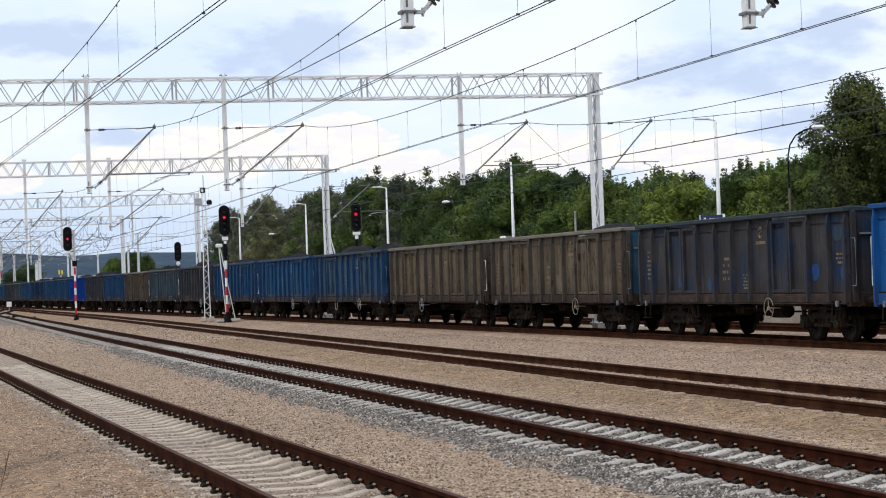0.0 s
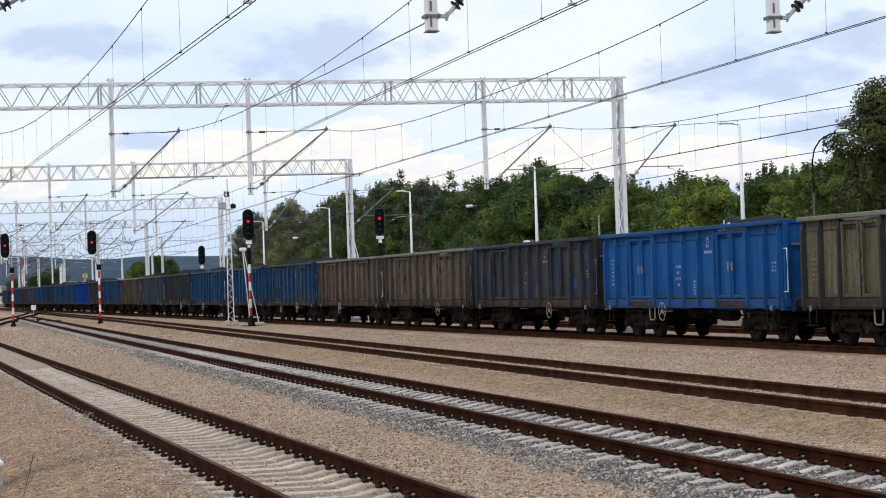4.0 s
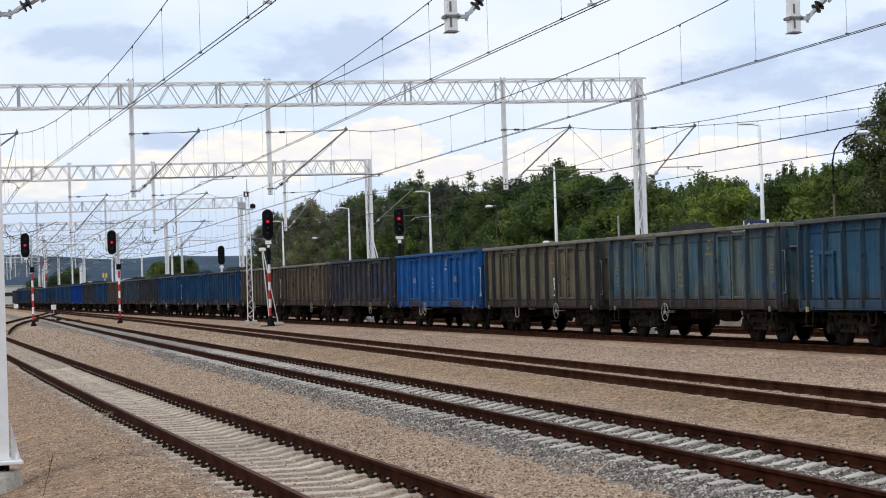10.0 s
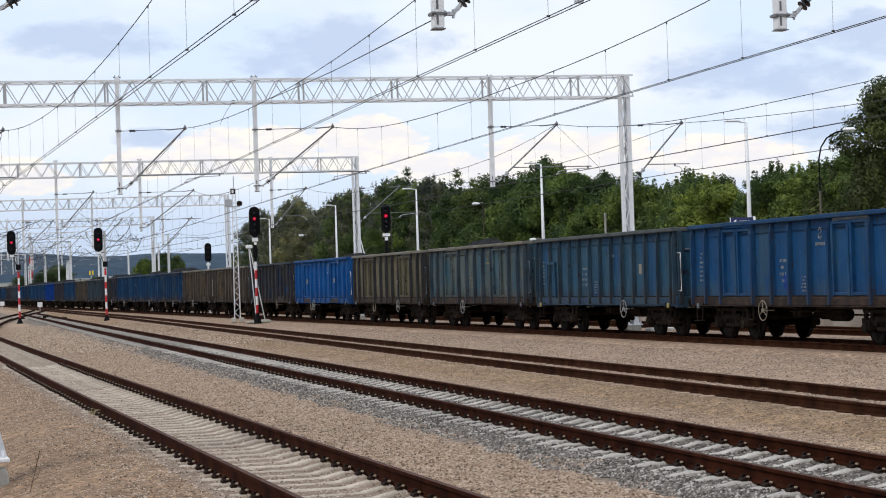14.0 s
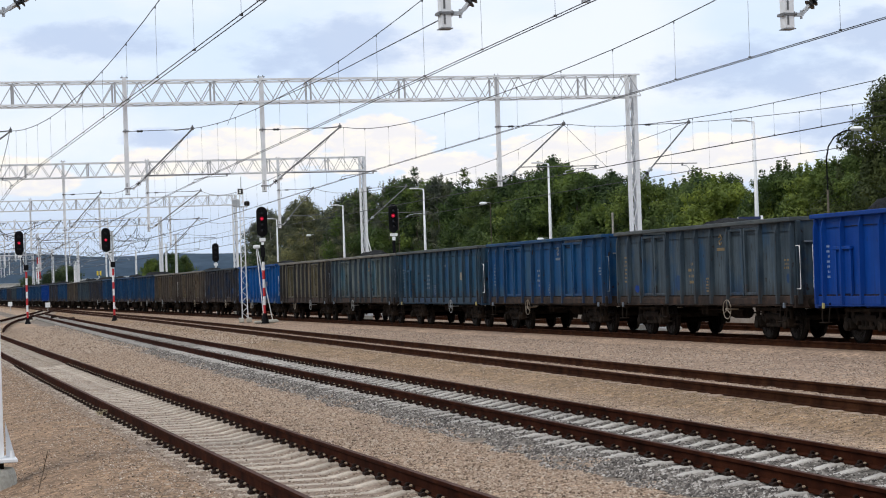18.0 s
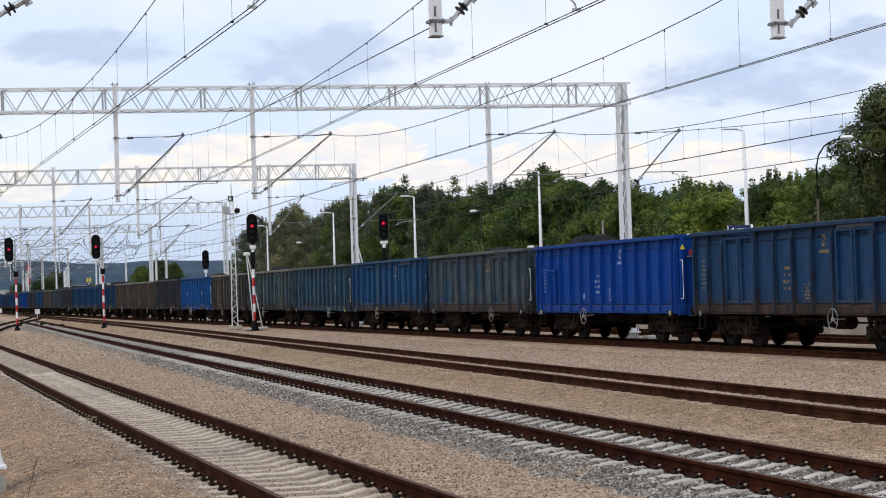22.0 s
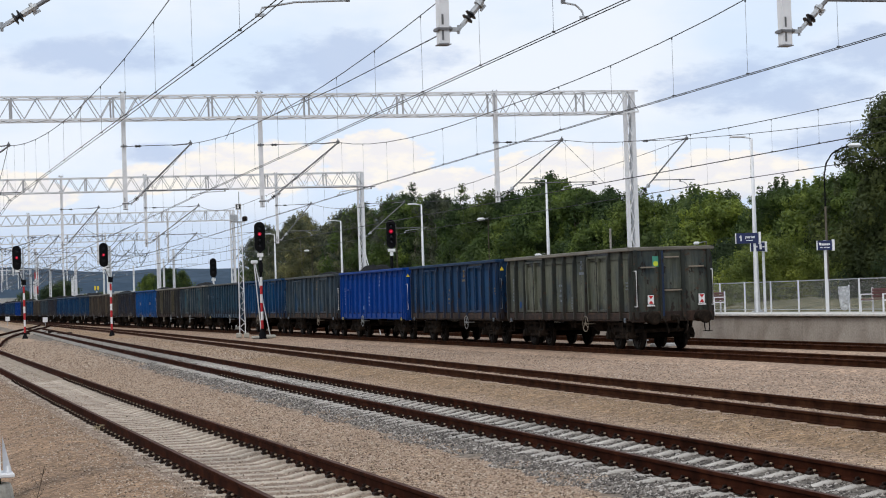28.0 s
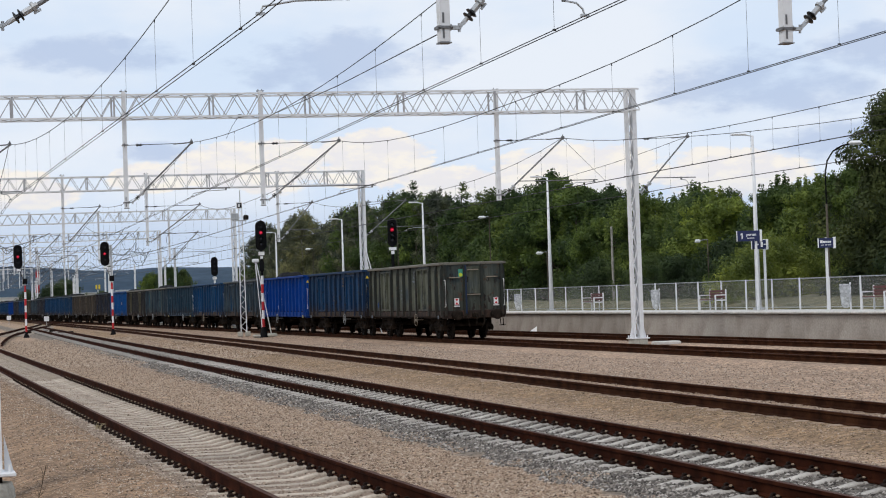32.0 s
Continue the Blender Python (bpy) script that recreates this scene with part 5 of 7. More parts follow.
def truss_beam(x0, x1):
    """Box truss: four chords, zigzag lacing on all faces, upright frames."""
    s = Shape()
    d = 0.42
    for y in (-d, d):
        for z in (BEAM_LOW + 0.05, BEAM_TOP - 0.05):
            s.box(((x0 + x1) / 2, y, z), (x1 - x0, 0.07, 0.062))
    n = int((x1 - x0) / 0.43)
    for k in range(n):
        a, b = x0 + (x1 - x0) * k / n, x0 + (x1 - x0) * (k + 1) / n
        zz = (BEAM_LOW + 0.08, BEAM_TOP - 0.08) if k % 2 else (BEAM_TOP - 0.08, BEAM_LOW + 0.08)
        for y in (-d, d):
            s.tube((a, y, zz[0]), (b, y, zz[1]), 0.016, 5, 1, cap=False)
        s.tube((a, -d if k % 2 else d, BEAM_LOW + 0.04), (b, d if k % 2 else -d, BEAM_LOW + 0.04), 0.014, 4, 1, cap=False)
        s.tube((a, -d if k % 2 else d, BEAM_TOP - 0.04), (b, d if k % 2 else -d, BEAM_TOP - 0.04), 0.014, 4, 1, cap=False)
    for k in range(0, n + 1, 8):
        x = x0 + (x1 - x0) * k / n
        for y in (-d, d):
            s.box((x, y, (BEAM_LOW + BEAM_TOP) / 2), (0.06, 0.05, BEAM_TOP - BEAM_LOW - 0.1), 1)
    return s


def lattice_post(h):
    """Two channels with zigzag lacing, a foot plate with ribs."""
    s = Shape()
    for x, w in ((-0.155, 0.06), (0.11, 0.16)):
        s.box((x, 0, h / 2 + 0.02), (w, 0.32, h - 0.04), ch=0.010)
    n = int(h / 0.55)
    for k in range(n):
        a, b = 0.15 + (h - 0.3) * k / n, 0.15 + (h - 0.3) * (k + 1) / n
        for y in (-0.16, 0.16):
            s.tube((-0.13 if k % 2 else 0.04, y, a), (0.04 if k % 2 else -0.13, y, b), 0.022, 4, cap=False)
    s.box((0, 0, 0.02), (0.70, 0.62, 0.05), ch=0.01)
    for x in (-0.28, 0.28):
        s.add([(x * 0.8, -0.02, 0.04), (x * 1.2, -0.02, 0.04), (x * 0.8, -0.02, 0.5), (x * 0.8, 0.02, 0.04), (x * 1.2, 0.02, 0.04), (x * 0.8, 0.02, 0.5)],
              [(0, 1, 2), (5, 4, 3), (0, 3, 4, 1), (1, 4, 5, 2), (2, 5, 3, 0)])
        for y in (-0.24, 0.24):
            s.tube((x, y, 0.04), (x, y, 0.14), 0.022, 6)
    return s


def hanger_shape():
    """Two channels back to back hung from the beam: a box column with slots, a clamp band and a thin end plate."""
    top, low = BEAM_TOP - 0.02, 5.365
    s = Shape().box((0, 0, (top + low) / 2), (0.14, 0.165, top - low), ch=0.012)
    s.box((0, 0, low - 0.006), (0.17, 0.20, 0.012), 1)
    # clamp band with bolts
    for y in (-0.090, 0.090):
        s.box((0, y, low + 0.20), (0.20, 0.012, 0.040), 1)
    for x in (-0.085, 0.085):
        s.box((x, 0, low + 0.20), (0.03, 0.20, 0.045), 1)
        for y in (-0.10, 0.10):
            s.tube((x - 0.02, y, low + 0.20), (x + 0.02, y, low + 0.20), 0.016, 6, 1)
    for z in (low + 0.12, low + 0.33, 7.58):
        s.box((-0.025, -0.084, z), (0.028, 0.006, 0.14), 1)
    s.box((0, 0, 7.58), (0.20, 0.23, 0.05), 1)
    # hook bolts over the chords
    for z in (BEAM_LOW, top):
        s.box((0, 0, z), (0.26, 0.10, 0.03), 1).tube((-0.07, 0, z), (-0.07, 0, z + 0.07), 0.014, 5, 1).tube((0.07, 0, z), (0.07, 0, z + 0.07), 0.014, 5, 1)
    return s


def disc_insulator(s, a, b, r=0.085, n=3, mi=0):
    a, b = Vector(a), Vector(b)
    q = (b - a).to_track_quat("Z", "Y").to_matrix().to_4x4()
    L = (b - a).length
    prof = [(0.03, 0)]
    for k in range(n):
        z = L * (k + 0.5) / n
        prof += [(0.03, z - L * 0.3 / n), (r, z - L * 0.1 / n), (r * 0.95, z + L * 0.05 / n), (0.035, z + L * 0.25 / n)]
    prof.append((0.03, L))
    return s.lathe(prof, 10, Matrix.Translation(a) @ q, mi)


def cantilever(parent, xh, xt, contact, reach):
    """Tie rod, raking tube on a swivel with an insulator, registration tube and steady arm, from the column at xh to the wire over xt."""
    p0 = Vector((xh + 0.14, 0, 5.57))
    tip = Vector((xt, 0, 7.62))
    d = (tip - p0).normalized()
    c = part("cantilever", Shape().tube(p0 + d * 0.44, tip, 0.030, 8).tube((xt - 0.62, 0, 7.60), (xt + 0.06, 0, 7.66), 0.024, 6)
             .box((xt + 0.02, 0, 7.66), (0.10, 0.10, 0.13), ch=0.02).tube((xt + 0.02, 0, 7.70), (xt + 0.02, 0, 7.78), 0.02, 6), BRACKET, parent, "galvanised catenary bracket")
    lean = d.to_track_quat("X", "Z").to_matrix()
    part("swivel", Shape().box(p0 + Vector((-0.14, 0, 0)), (0.05, 0.10, 0.09), ch=0.01).box(p0 + Vector((-0.06, -0.03, 0)), (0.16, 0.014, 0.05)).box(p0 + Vector((-0.06, 0.03, 0)), (0.16, 0.014, 0.05)).tube(p0 + Vector((0, 0, -0.06)), p0 + Vector((0, 0, 0.06)), 0.02, 6).box(p0 + d * 0.06 + Vector((0, -0.035, 0)), (0.12, 0.014, 0.04), rot=lean).box(p0 + d * 0.06 + Vector((0, 0.035, 0)), (0.12, 0.014, 0.04), rot=lean)
         .tube(p0 + d * 0.07, p0 + d * 0.18, 0.032, 8), GALV, c, "galvanised swivel shackle")
    part("insulator", disc_insulator(Shape(), p0 + d * 0.165, p0 + d * 0.31, 0.088, 2), INSULATOR, c, "dark glazed insulator")
    part("socket", Shape().tube(p0 + d * 0.30, p0 + d * 0.52, 0.044, 8).tube(p0 + d * 0.44, p0 + d * 0.48, 0.075, 8).box(p0 + d * 0.46 + Vector((0.05, 0, -0.05)), (0.10, 0.04, 0.035), rot=lean), GALV, c, "galvanised tube socket")
    part("tie_rod", Shape().tube((xh + 0.02, 0, 7.58), (xt - 0.1, 0, 7.63), 0.012, 5), DARK_STEEL, c)
    part("insulator", disc_insulator(Shape(), (xh + 0.30, 0, 7.582), (xh + 0.52, 0, 7.585), 0.05, 2), INSULATOR, c, "dark glazed insulator")
    zr = contact + 0.30
    xr = p0.x + (zr - p0.z) / d.z * d.x
    turn = -1 if reach < 0.8 else 1
    xs = xt - 0.30 if turn < 0 else xt + reach - 0.15
    part("registration_tube", Shape().tube((xr, 0, zr), (xt + reach, 0, zr), 0.020, 6).box((xs, 0, zr - 0.03), (0.05, 0.05, 0.11)), BRACKET, c)
    part("steady_arm", Shape().path([(xs, 0, zr - 0.07), (xt + (xs - xt) * 0.4, 0, zr - 0.10), (xt + turn * 0.03, 0, zr - 0.18), (xt, 0, contact + 0.03)], 0.015, 5).box((xt, 0, contact + 0.025), (0.12, 0.05, 0.04)), GALV, c)
    return c


BEAM, POST, HANGER = truss_beam(POST_L - 0.1, POST_R + 0.28).mesh("beam"), lattice_post(BEAM_TOP - 0.06).mesh("gantry_post"), hanger_shape().mesh("hanger")
BEAM.materials.append(WHITE_STEEL), BEAM.materials.append(LACING)
HANGER.materials.append(WHITE_STEEL), HANGER.materials.append(BRACKET)


# offsets of the wires from the track's centre at the first gantries, heights of contact wire and of the messenger's lowest point
OFFSET = {"A": (0.42, -0.27), "B": (0.0, -0.02), "C": (0.30, 0.05), "D": (-0.15, -0.05), "E": (0.1, -0.45)}
CONTACT = {"A": 5.72, "B": 5.72, "C": 5.72, "D": 5.77, "E": 5.80}
SAG_POWER = {"A": 2.0, "B": 2.0, "C": 2.8, "D": 3.0, "E": 2.0}      # above 2: steeper beside the supports
SAG_LOW = {"A": 6.70, "B": 6.90, "C": 6.72, "D": 6.70, "E": 6.98}
HANGERS = {0: (7.44, 12.50, 22.2), 1: (8.43, 13.30, 22.13), 2: (10.15, 14.90, 22.55)}


DROPPERS = {"A": (11, 0.35), "B": (11, 0.35), "C": (12, 0.8), "D": (15, 0.85), "E": (12, 0.5)}      # a span: how many, and the first one's place


def wire_x(k, gi):
    return cx(k, 25.9 + 44.5 * gi) + OFFSET[k][gi % 2]


def build_gantries():
    for gi, y in enumerate(GANTRY_Y):
        g = thing("catenary_gantry", "white steel truss gantry carrying the overhead wires", "gantry", pose(0, y, 0), "catenary gantries")
        part("beam", BEAM, WHITE_STEEL, g, "white lattice beam", at=pose(0, 0, -0.188, 0, -0.394, 0))      # a little lower at the left end
        for x, turn in ((POST_L, 0), (POST_R + (0.18 if gi > 1 else 0.0), 0)):
            part("post", POST, WHITE_STEEL, g, "white lattice column", at=pose(x, 0, 0.05 if x > 9 else -0.13, 0, 0, turn))
            part("footing", Shape().box((0, 0, -0.12), (0.56, 0.56, 0.36), ch=0.03) if x > 9 else Shape().lathe([(0.40, -0.5), (0.34, -0.02), (0.31, 0.05), (0.0, 0.06)], 16), FOUNDATION, g, "concrete footing", at=pose(x, 0, 0.0 if x > 9 else -0.27))
            if x < 9:
                # the wide middle disc is added to blacken the shaded gap under the plate
                part("anchor_bolts_and_gap", Shape().tube((0.16, -0.16, -0.26), (0.16, -0.16, -0.12), 0.025, 6).tube((-0.16, -0.16, -0.26), (-0.16, -0.16, -0.12), 0.025, 6).tube((0.16, 0.16, -0.26), (0.16, 0.16, -0.12), 0.025, 6).tube((-0.16, 0.16, -0.26), (-0.16, 0.16, -0.12), 0.025, 6).tube((0, 0, -0.26), (0, 0, -0.12), 0.16, 10), DARK_STEEL, g, "dark anchor bolts and a dark disc for the shaded gap", at=pose(x, 0, 0))
        if gi == 2:
            for q in (0.0, 0.30):
                part("stay_rod", Shape().tube((POST_R + 0.22, -0.05 - q, 4.9), (POST_R + 1.0 + q, -0.6 - q, -0.2), 0.035, 6), WHITE_STEEL, g, "slanting white stay rod")
        for q, k in enumerate("BCD"):
            xt = wire_x(k, gi)
            xh = HANGERS[gi][q] if gi in HANGERS else xt - 2.3
            part("hanger", HANGER, WHITE_STEEL, g, "white hanging column", at=pose(xh, 0, 0))
            cantilever(g, xh + 0.08, xt, CONTACT[k], 1.35 if gi % 2 else 0.4)
        cantilever(g, POST_L + 0.22, wire_x("A", gi), CONTACT["A"], 0.4 if gi % 2 else 1.35)
        cantilever(g, POST_R + 0.22, wire_x("E", gi), CONTACT["E"], 0.3 if gi % 2 else 1.35)


build_gantries()


def build_wires():
    """Per track and span: two contact wires, a sagging messenger and droppers; one thing a track."""
    for k in "ABCDE":
        w = thing("overhead_line", "dark overhead contact and messenger wires with thin droppers", "overhead line", group="overhead lines")
        for gi in range(-1, len(GANTRY_Y) - 1):
            ya, yb = 25.9 + 44.5 * gi, 25.9 + 44.5 * (gi + 1)
            xa, xb = wire_x(k, gi), wire_x(k, gi + 1)
            zc, dip, power = CONTACT[k], 7.65 - SAG_LOW[k], SAG_POWER[k]
            n = 16
            pm, pc = [], []
            for j in range(n + 1):
                u = j / n
                x, y = xa + (xb - xa) * u, ya + (yb - ya) * u
                pm.append((x, y, 7.65 - dip * (1 - abs(2 * u - 1) ** power)))
                pc.append((x, y, zc))
            far = gi > 2
            part("messenger_wire", Shape().path(pm, 0.0105 if not far else 0.013, 4), WIRE, w)
            for d in (-0.044, 0.044):
                part("contact_wire", Shape().path([(pc[0][0] + d, pc[0][1], pc[0][2]), (pc[-1][0] + d, pc[-1][1], pc[-1][2])], 0.008 if not far else 0.012, 5), WIRE, w)
            count, lead = DROPPERS[k]
            for j in range(count):
                u = (j + lead) / count
                x, y = xa + (xb - xa) * u, ya + (yb - ya) * u
                z = 7.65 - dip * (1 - abs(2 * u - 1) ** power)
                s = Shape().tube((x, y, zc), (x, y, z), 0.0035 if not far else 0.007, 3).box((x, y, zc + 0.02), (0.05, 0.02, 0.03)).box((x, y, z - 0.02), (0.02, 0.025, 0.05))
                part("dropper", s, WIRE_FAR, w)

        if k == "D":
            part("stay_wire", Shape().path([(wire_x("D", 1), 70.4, 7.63), (wire_x("D", 1) - 0.01, 66.0, 5.79)], 0.009, 4), WIRE, w, "stay from the messenger down to the contact wire")
        if k == "B":
            part("stay_wire", Shape().path([(12.54, 70.4, 8.62), (12.2, 70.0, 8.2), (11.9, 69.6, 7.72)], 0.010, 4).box((12.54, 70.4, 8.58), (0.10, 0.08, 0.12)), WIRE, w, "stay from the beam to a messenger wire")
            part("stay_wire", Shape().path([(7.44, 25.9, 5.52), (8.75, 38.0, 6.12), (10.0, 50.5, 6.80)], 0.009, 4), WIRE, w, "stay from a hanging column to the messenger")


build_wires()

# ---- platform ----
PLAT_X, PLAT_Z, FENCE_X = 32.05, 0.90, 35.2


def build_platform():
    p = thing("platform", "concrete station platform with pale edge slabs", "platform", kind="structure")
    part("deck", Shape().box((34.0, 70, 0.28), (3.6, 320, 1.12)), CONCRETE, p)
    wall = Shape().box((0, 0, 0), (0.16, 5.985, 1.06), ch=0.006).mesh("wall_panel")
    slab = Shape().box((0, 0, 0), (0.85, 0.98, 0.075), ch=0.012).mesh("edge_slab")
    y = 30
    while y < 200:
        part("wall_panel", wall, CONCRETE, p, at=pose(PLAT_X + 0.16, y + 3.0, 0.24))
        y += 6.0
    for j in range(150):
        part("edge_slab", slab, CONCRETE_LIGHT, p, at=pose(PLAT_X + 0.35, 40.5 + j, PLAT_Z - 0.0275))
    part("edge_run", Shape().box((PLAT_X + 0.35, -30, PLAT_Z - 0.045), (0.85, 140, 0.10)), CONCRETE_LIGHT, p)
    part("paving", Shape().box((34.0, 70, PLAT_Z - 0.055), (2.7, 320, 0.08)), CONCRETE_LIGHT, p)


build_platform()


def build_fence():
    f = thing("platform_fence", "grey wire mesh fence with white posts behind the platform", "fence")
    post = Shape().box((0, 0, 0.62), (0.05, 0.055, 1.26), ch=0.01).mesh("fence_post")
    panel = Shape().box((0, 0, 0.66), (0.012, 2.48, 1.12)).mesh("mesh_panel")
    rail = Shape().box((0, 0, 1.22), (0.04, 2.5, 0.035)).box((0, 0, 0.08), (0.04, 2.5, 0.03)).mesh("fence_rail")
    for j in range(60):
        y = 41.85 + 2.56 * j
        part("fence_post", post, WHITE_STEEL, f, at=pose(FENCE_X, y, PLAT_Z))
        part("mesh_panel", panel, FENCE_MESH, f, "grey wire mesh", at=pose(FENCE_X + 0.03, y + 1.28, PLAT_Z))
        part("fence_rail", rail, GALV, f, at=pose(FENCE_X + 0.03, y + 1.28, PLAT_Z))


build_fence()


def build_verge():
    """Low bank of dry grass between the fence and the trees."""
    xs, ys = [35.9, 36.6, 37.8, 39.5, 41.5, 44.0, 47.5, 52.0], [20 + 1.5 * k for k in range(100)]
    lift = (-0.3, 0.55, 0.95, 1.15, 1.25, 1.2, 0.9, -0.3)
    vs = [(x + 0.3 * noise.noise((y * 0.2, x, 2.0)), y, z + (0.28 * noise.noise((x * 0.45, y * 0.35, 0.7)) + 0.10 * noise.noise((x * 1.3, y * 1.3, 5.0)) if z > 0 else 0.0)) for y in ys for x, z in zip(xs, lift)]
    n = len(xs)
    fs = [(j * n + i, j * n + i + 1, (j + 1) * n + i + 1, (j + 1) * n + i) for j in range(len(ys) - 1) for i in range(n - 1)]
    tagged(part("verge", Shape().add(vs, fs), VERGE, smooth=True), "low bank of dry beige grass behind the fence", "verge", kind="structure")


build_verge()


def platform_lamp():
    t = thing("platform_lamp", "tall white platform lamp with a flat head", "lamp post", group="platform lamps")
    part("pole", Shape().tube((0, 0, 0), (0, 0, 7.15), 0.125, 10, r2=0.05), WHITE_STEEL, t, smooth=True)
    part("base_flange", Shape().box((0, 0, 0.03), (0.36, 0.36, 0.06), ch=0.01), GALV, t)
    part("arm", Shape().tube((0.02, 0, 7.15), (-0.55, 0, 7.22), 0.03, 6), WHITE_STEEL, t)
    part("lamp_head", Shape().box((-0.62, 0, 7.22), (0.62, 0.24, 0.08), ch=0.03), WHITE_STEEL, t)
    return t


def build_platform_lamps():
    ys = [75.5, 101.8, 127.5, 151.5, 178.5, 49.0]
    first = platform_lamp()
    first.matrix_basis = pose(34.75, ys[0], PLAT_Z)
    for y in ys[1:]:
        copy_thing(first, pose(34.75, y, PLAT_Z))


build_platform_lamps()


def bench():
    t = thing("platform_bench", "white steel bench with red-brown wooden slats", "bench", group="platform benches")
    for y in (-0.85, 0.85):
        part("side_frame", Shape().box((-0.25, y, 0.32), (0.05, 0.05, 0.64)).box((0.24, y, 0.44), (0.05, 0.05, 0.88)).box((0, y, 0.42), (0.5, 0.05, 0.05)).box((-0.02, y, 0.64), (0.5, 0.06, 0.04)), WHITE_STEEL, t)
    for k in range(4):
        part("seat_slat", Shape().box((-0.20 + 0.12 * k, 0, 0.46), (0.10, 1.66, 0.035), ch=0.008), BENCH_WOOD, t)
    for k in range(3):
        part("back_slat", Shape().box((0.23, 0, 0.56 + 0.12 * k), (0.035, 1.66, 0.10), ch=0.008), BENCH_WOOD, t)
    return t


def litter_bin():
    """A hoop on a post that holds a clear plastic sack."""
    t = thing("litter_bin", "litter hoop on a post with a clear plastic sack", "bin", group="litter bins")
    part("post", Shape().tube((0.20, 0, 0), (0.20, 0, 1.0), 0.03, 8), WHITE_STEEL, t)
    part("hoop", Shape().path([(0.19 * math.cos(a), 0.19 * math.sin(a), 0.92) for a in (2 * math.pi * q / 16 for q in range(17))], 0.018, 6), GALV, t, "steel hoop")
    s = Shape()
    n, vs = 18, []
    for r, z in ((0.20, 0.95), (0.205, 0.86), (0.185, 0.70), (0.19, 0.45), (0.165, 0.22), (0.12, 0.08), (0.03, 0.05)):
        for q in range(n):
            a = 2 * math.pi * q / n
            k = r * (1 + 0.10 * math.sin(5 * a + z * 9) + 0.06 * math.sin(9 * a - z * 17))
            vs.append((k * math.cos(a), k * math.sin(a), z))
    s.add(vs, [(k * n + q, k * n + (q + 1) % n, (k + 1) * n + (q + 1) % n, (k + 1) * n + q) for k in range(6) for q in range(n)])
    part("sack", s, SACK, t, "crumpled clear plastic sack", smooth=True)
    return t


def sign_post(h, panel_z, px, w, hgt, post_x=0.0):
    t = thing("platform_sign", "navy blue platform sign with white writing on a white post", "sign", group="platform signs")
    part("sign_post", Shape().box((post_x, 0.06, h / 2), (0.09, 0.09, h), ch=0.01), WHITE_STEEL, t)
    b = part("sign_panel", Shape().box((px, 0, panel_z), (w, 0.10, hgt), ch=0.008), SIGN_BLUE, t, "navy blue panel")
    part("sign_edge", Shape().box((px - w / 2 - 0.012, 0, panel_z), (0.02, 0.11, hgt), ch=0.004), WHITE, b, "thin white edge")
    part("sign_end", Shape().box((px + w / 2 + 0.03, 0, panel_z), (0.09, 0.14, hgt + 0.06), ch=0.01), WHITE, b, "white end cap")
    return t, b


def sign_text(body, size, at, parent):
    c = bpy.data.curves.new("sign_text", "FONT")
    c.offset = 0.003
    c.body, c.size, c.extrude, c.align_x, c.align_y = body, size, 0.004, "CENTER", "CENTER"
    tmp = bpy.data.objects.new("sign_text", c)
    scene.collection.objects.link(tmp)
    dg = bpy.context.evaluated_depsgraph_get()
    me = bpy.data.meshes.new_from_object(tmp.evaluated_get(dg))
    bpy.data.objects.remove(tmp)
    me.materials.clear()
    return part("sign_text", me, WHITE, parent, "white lettering", at=at)


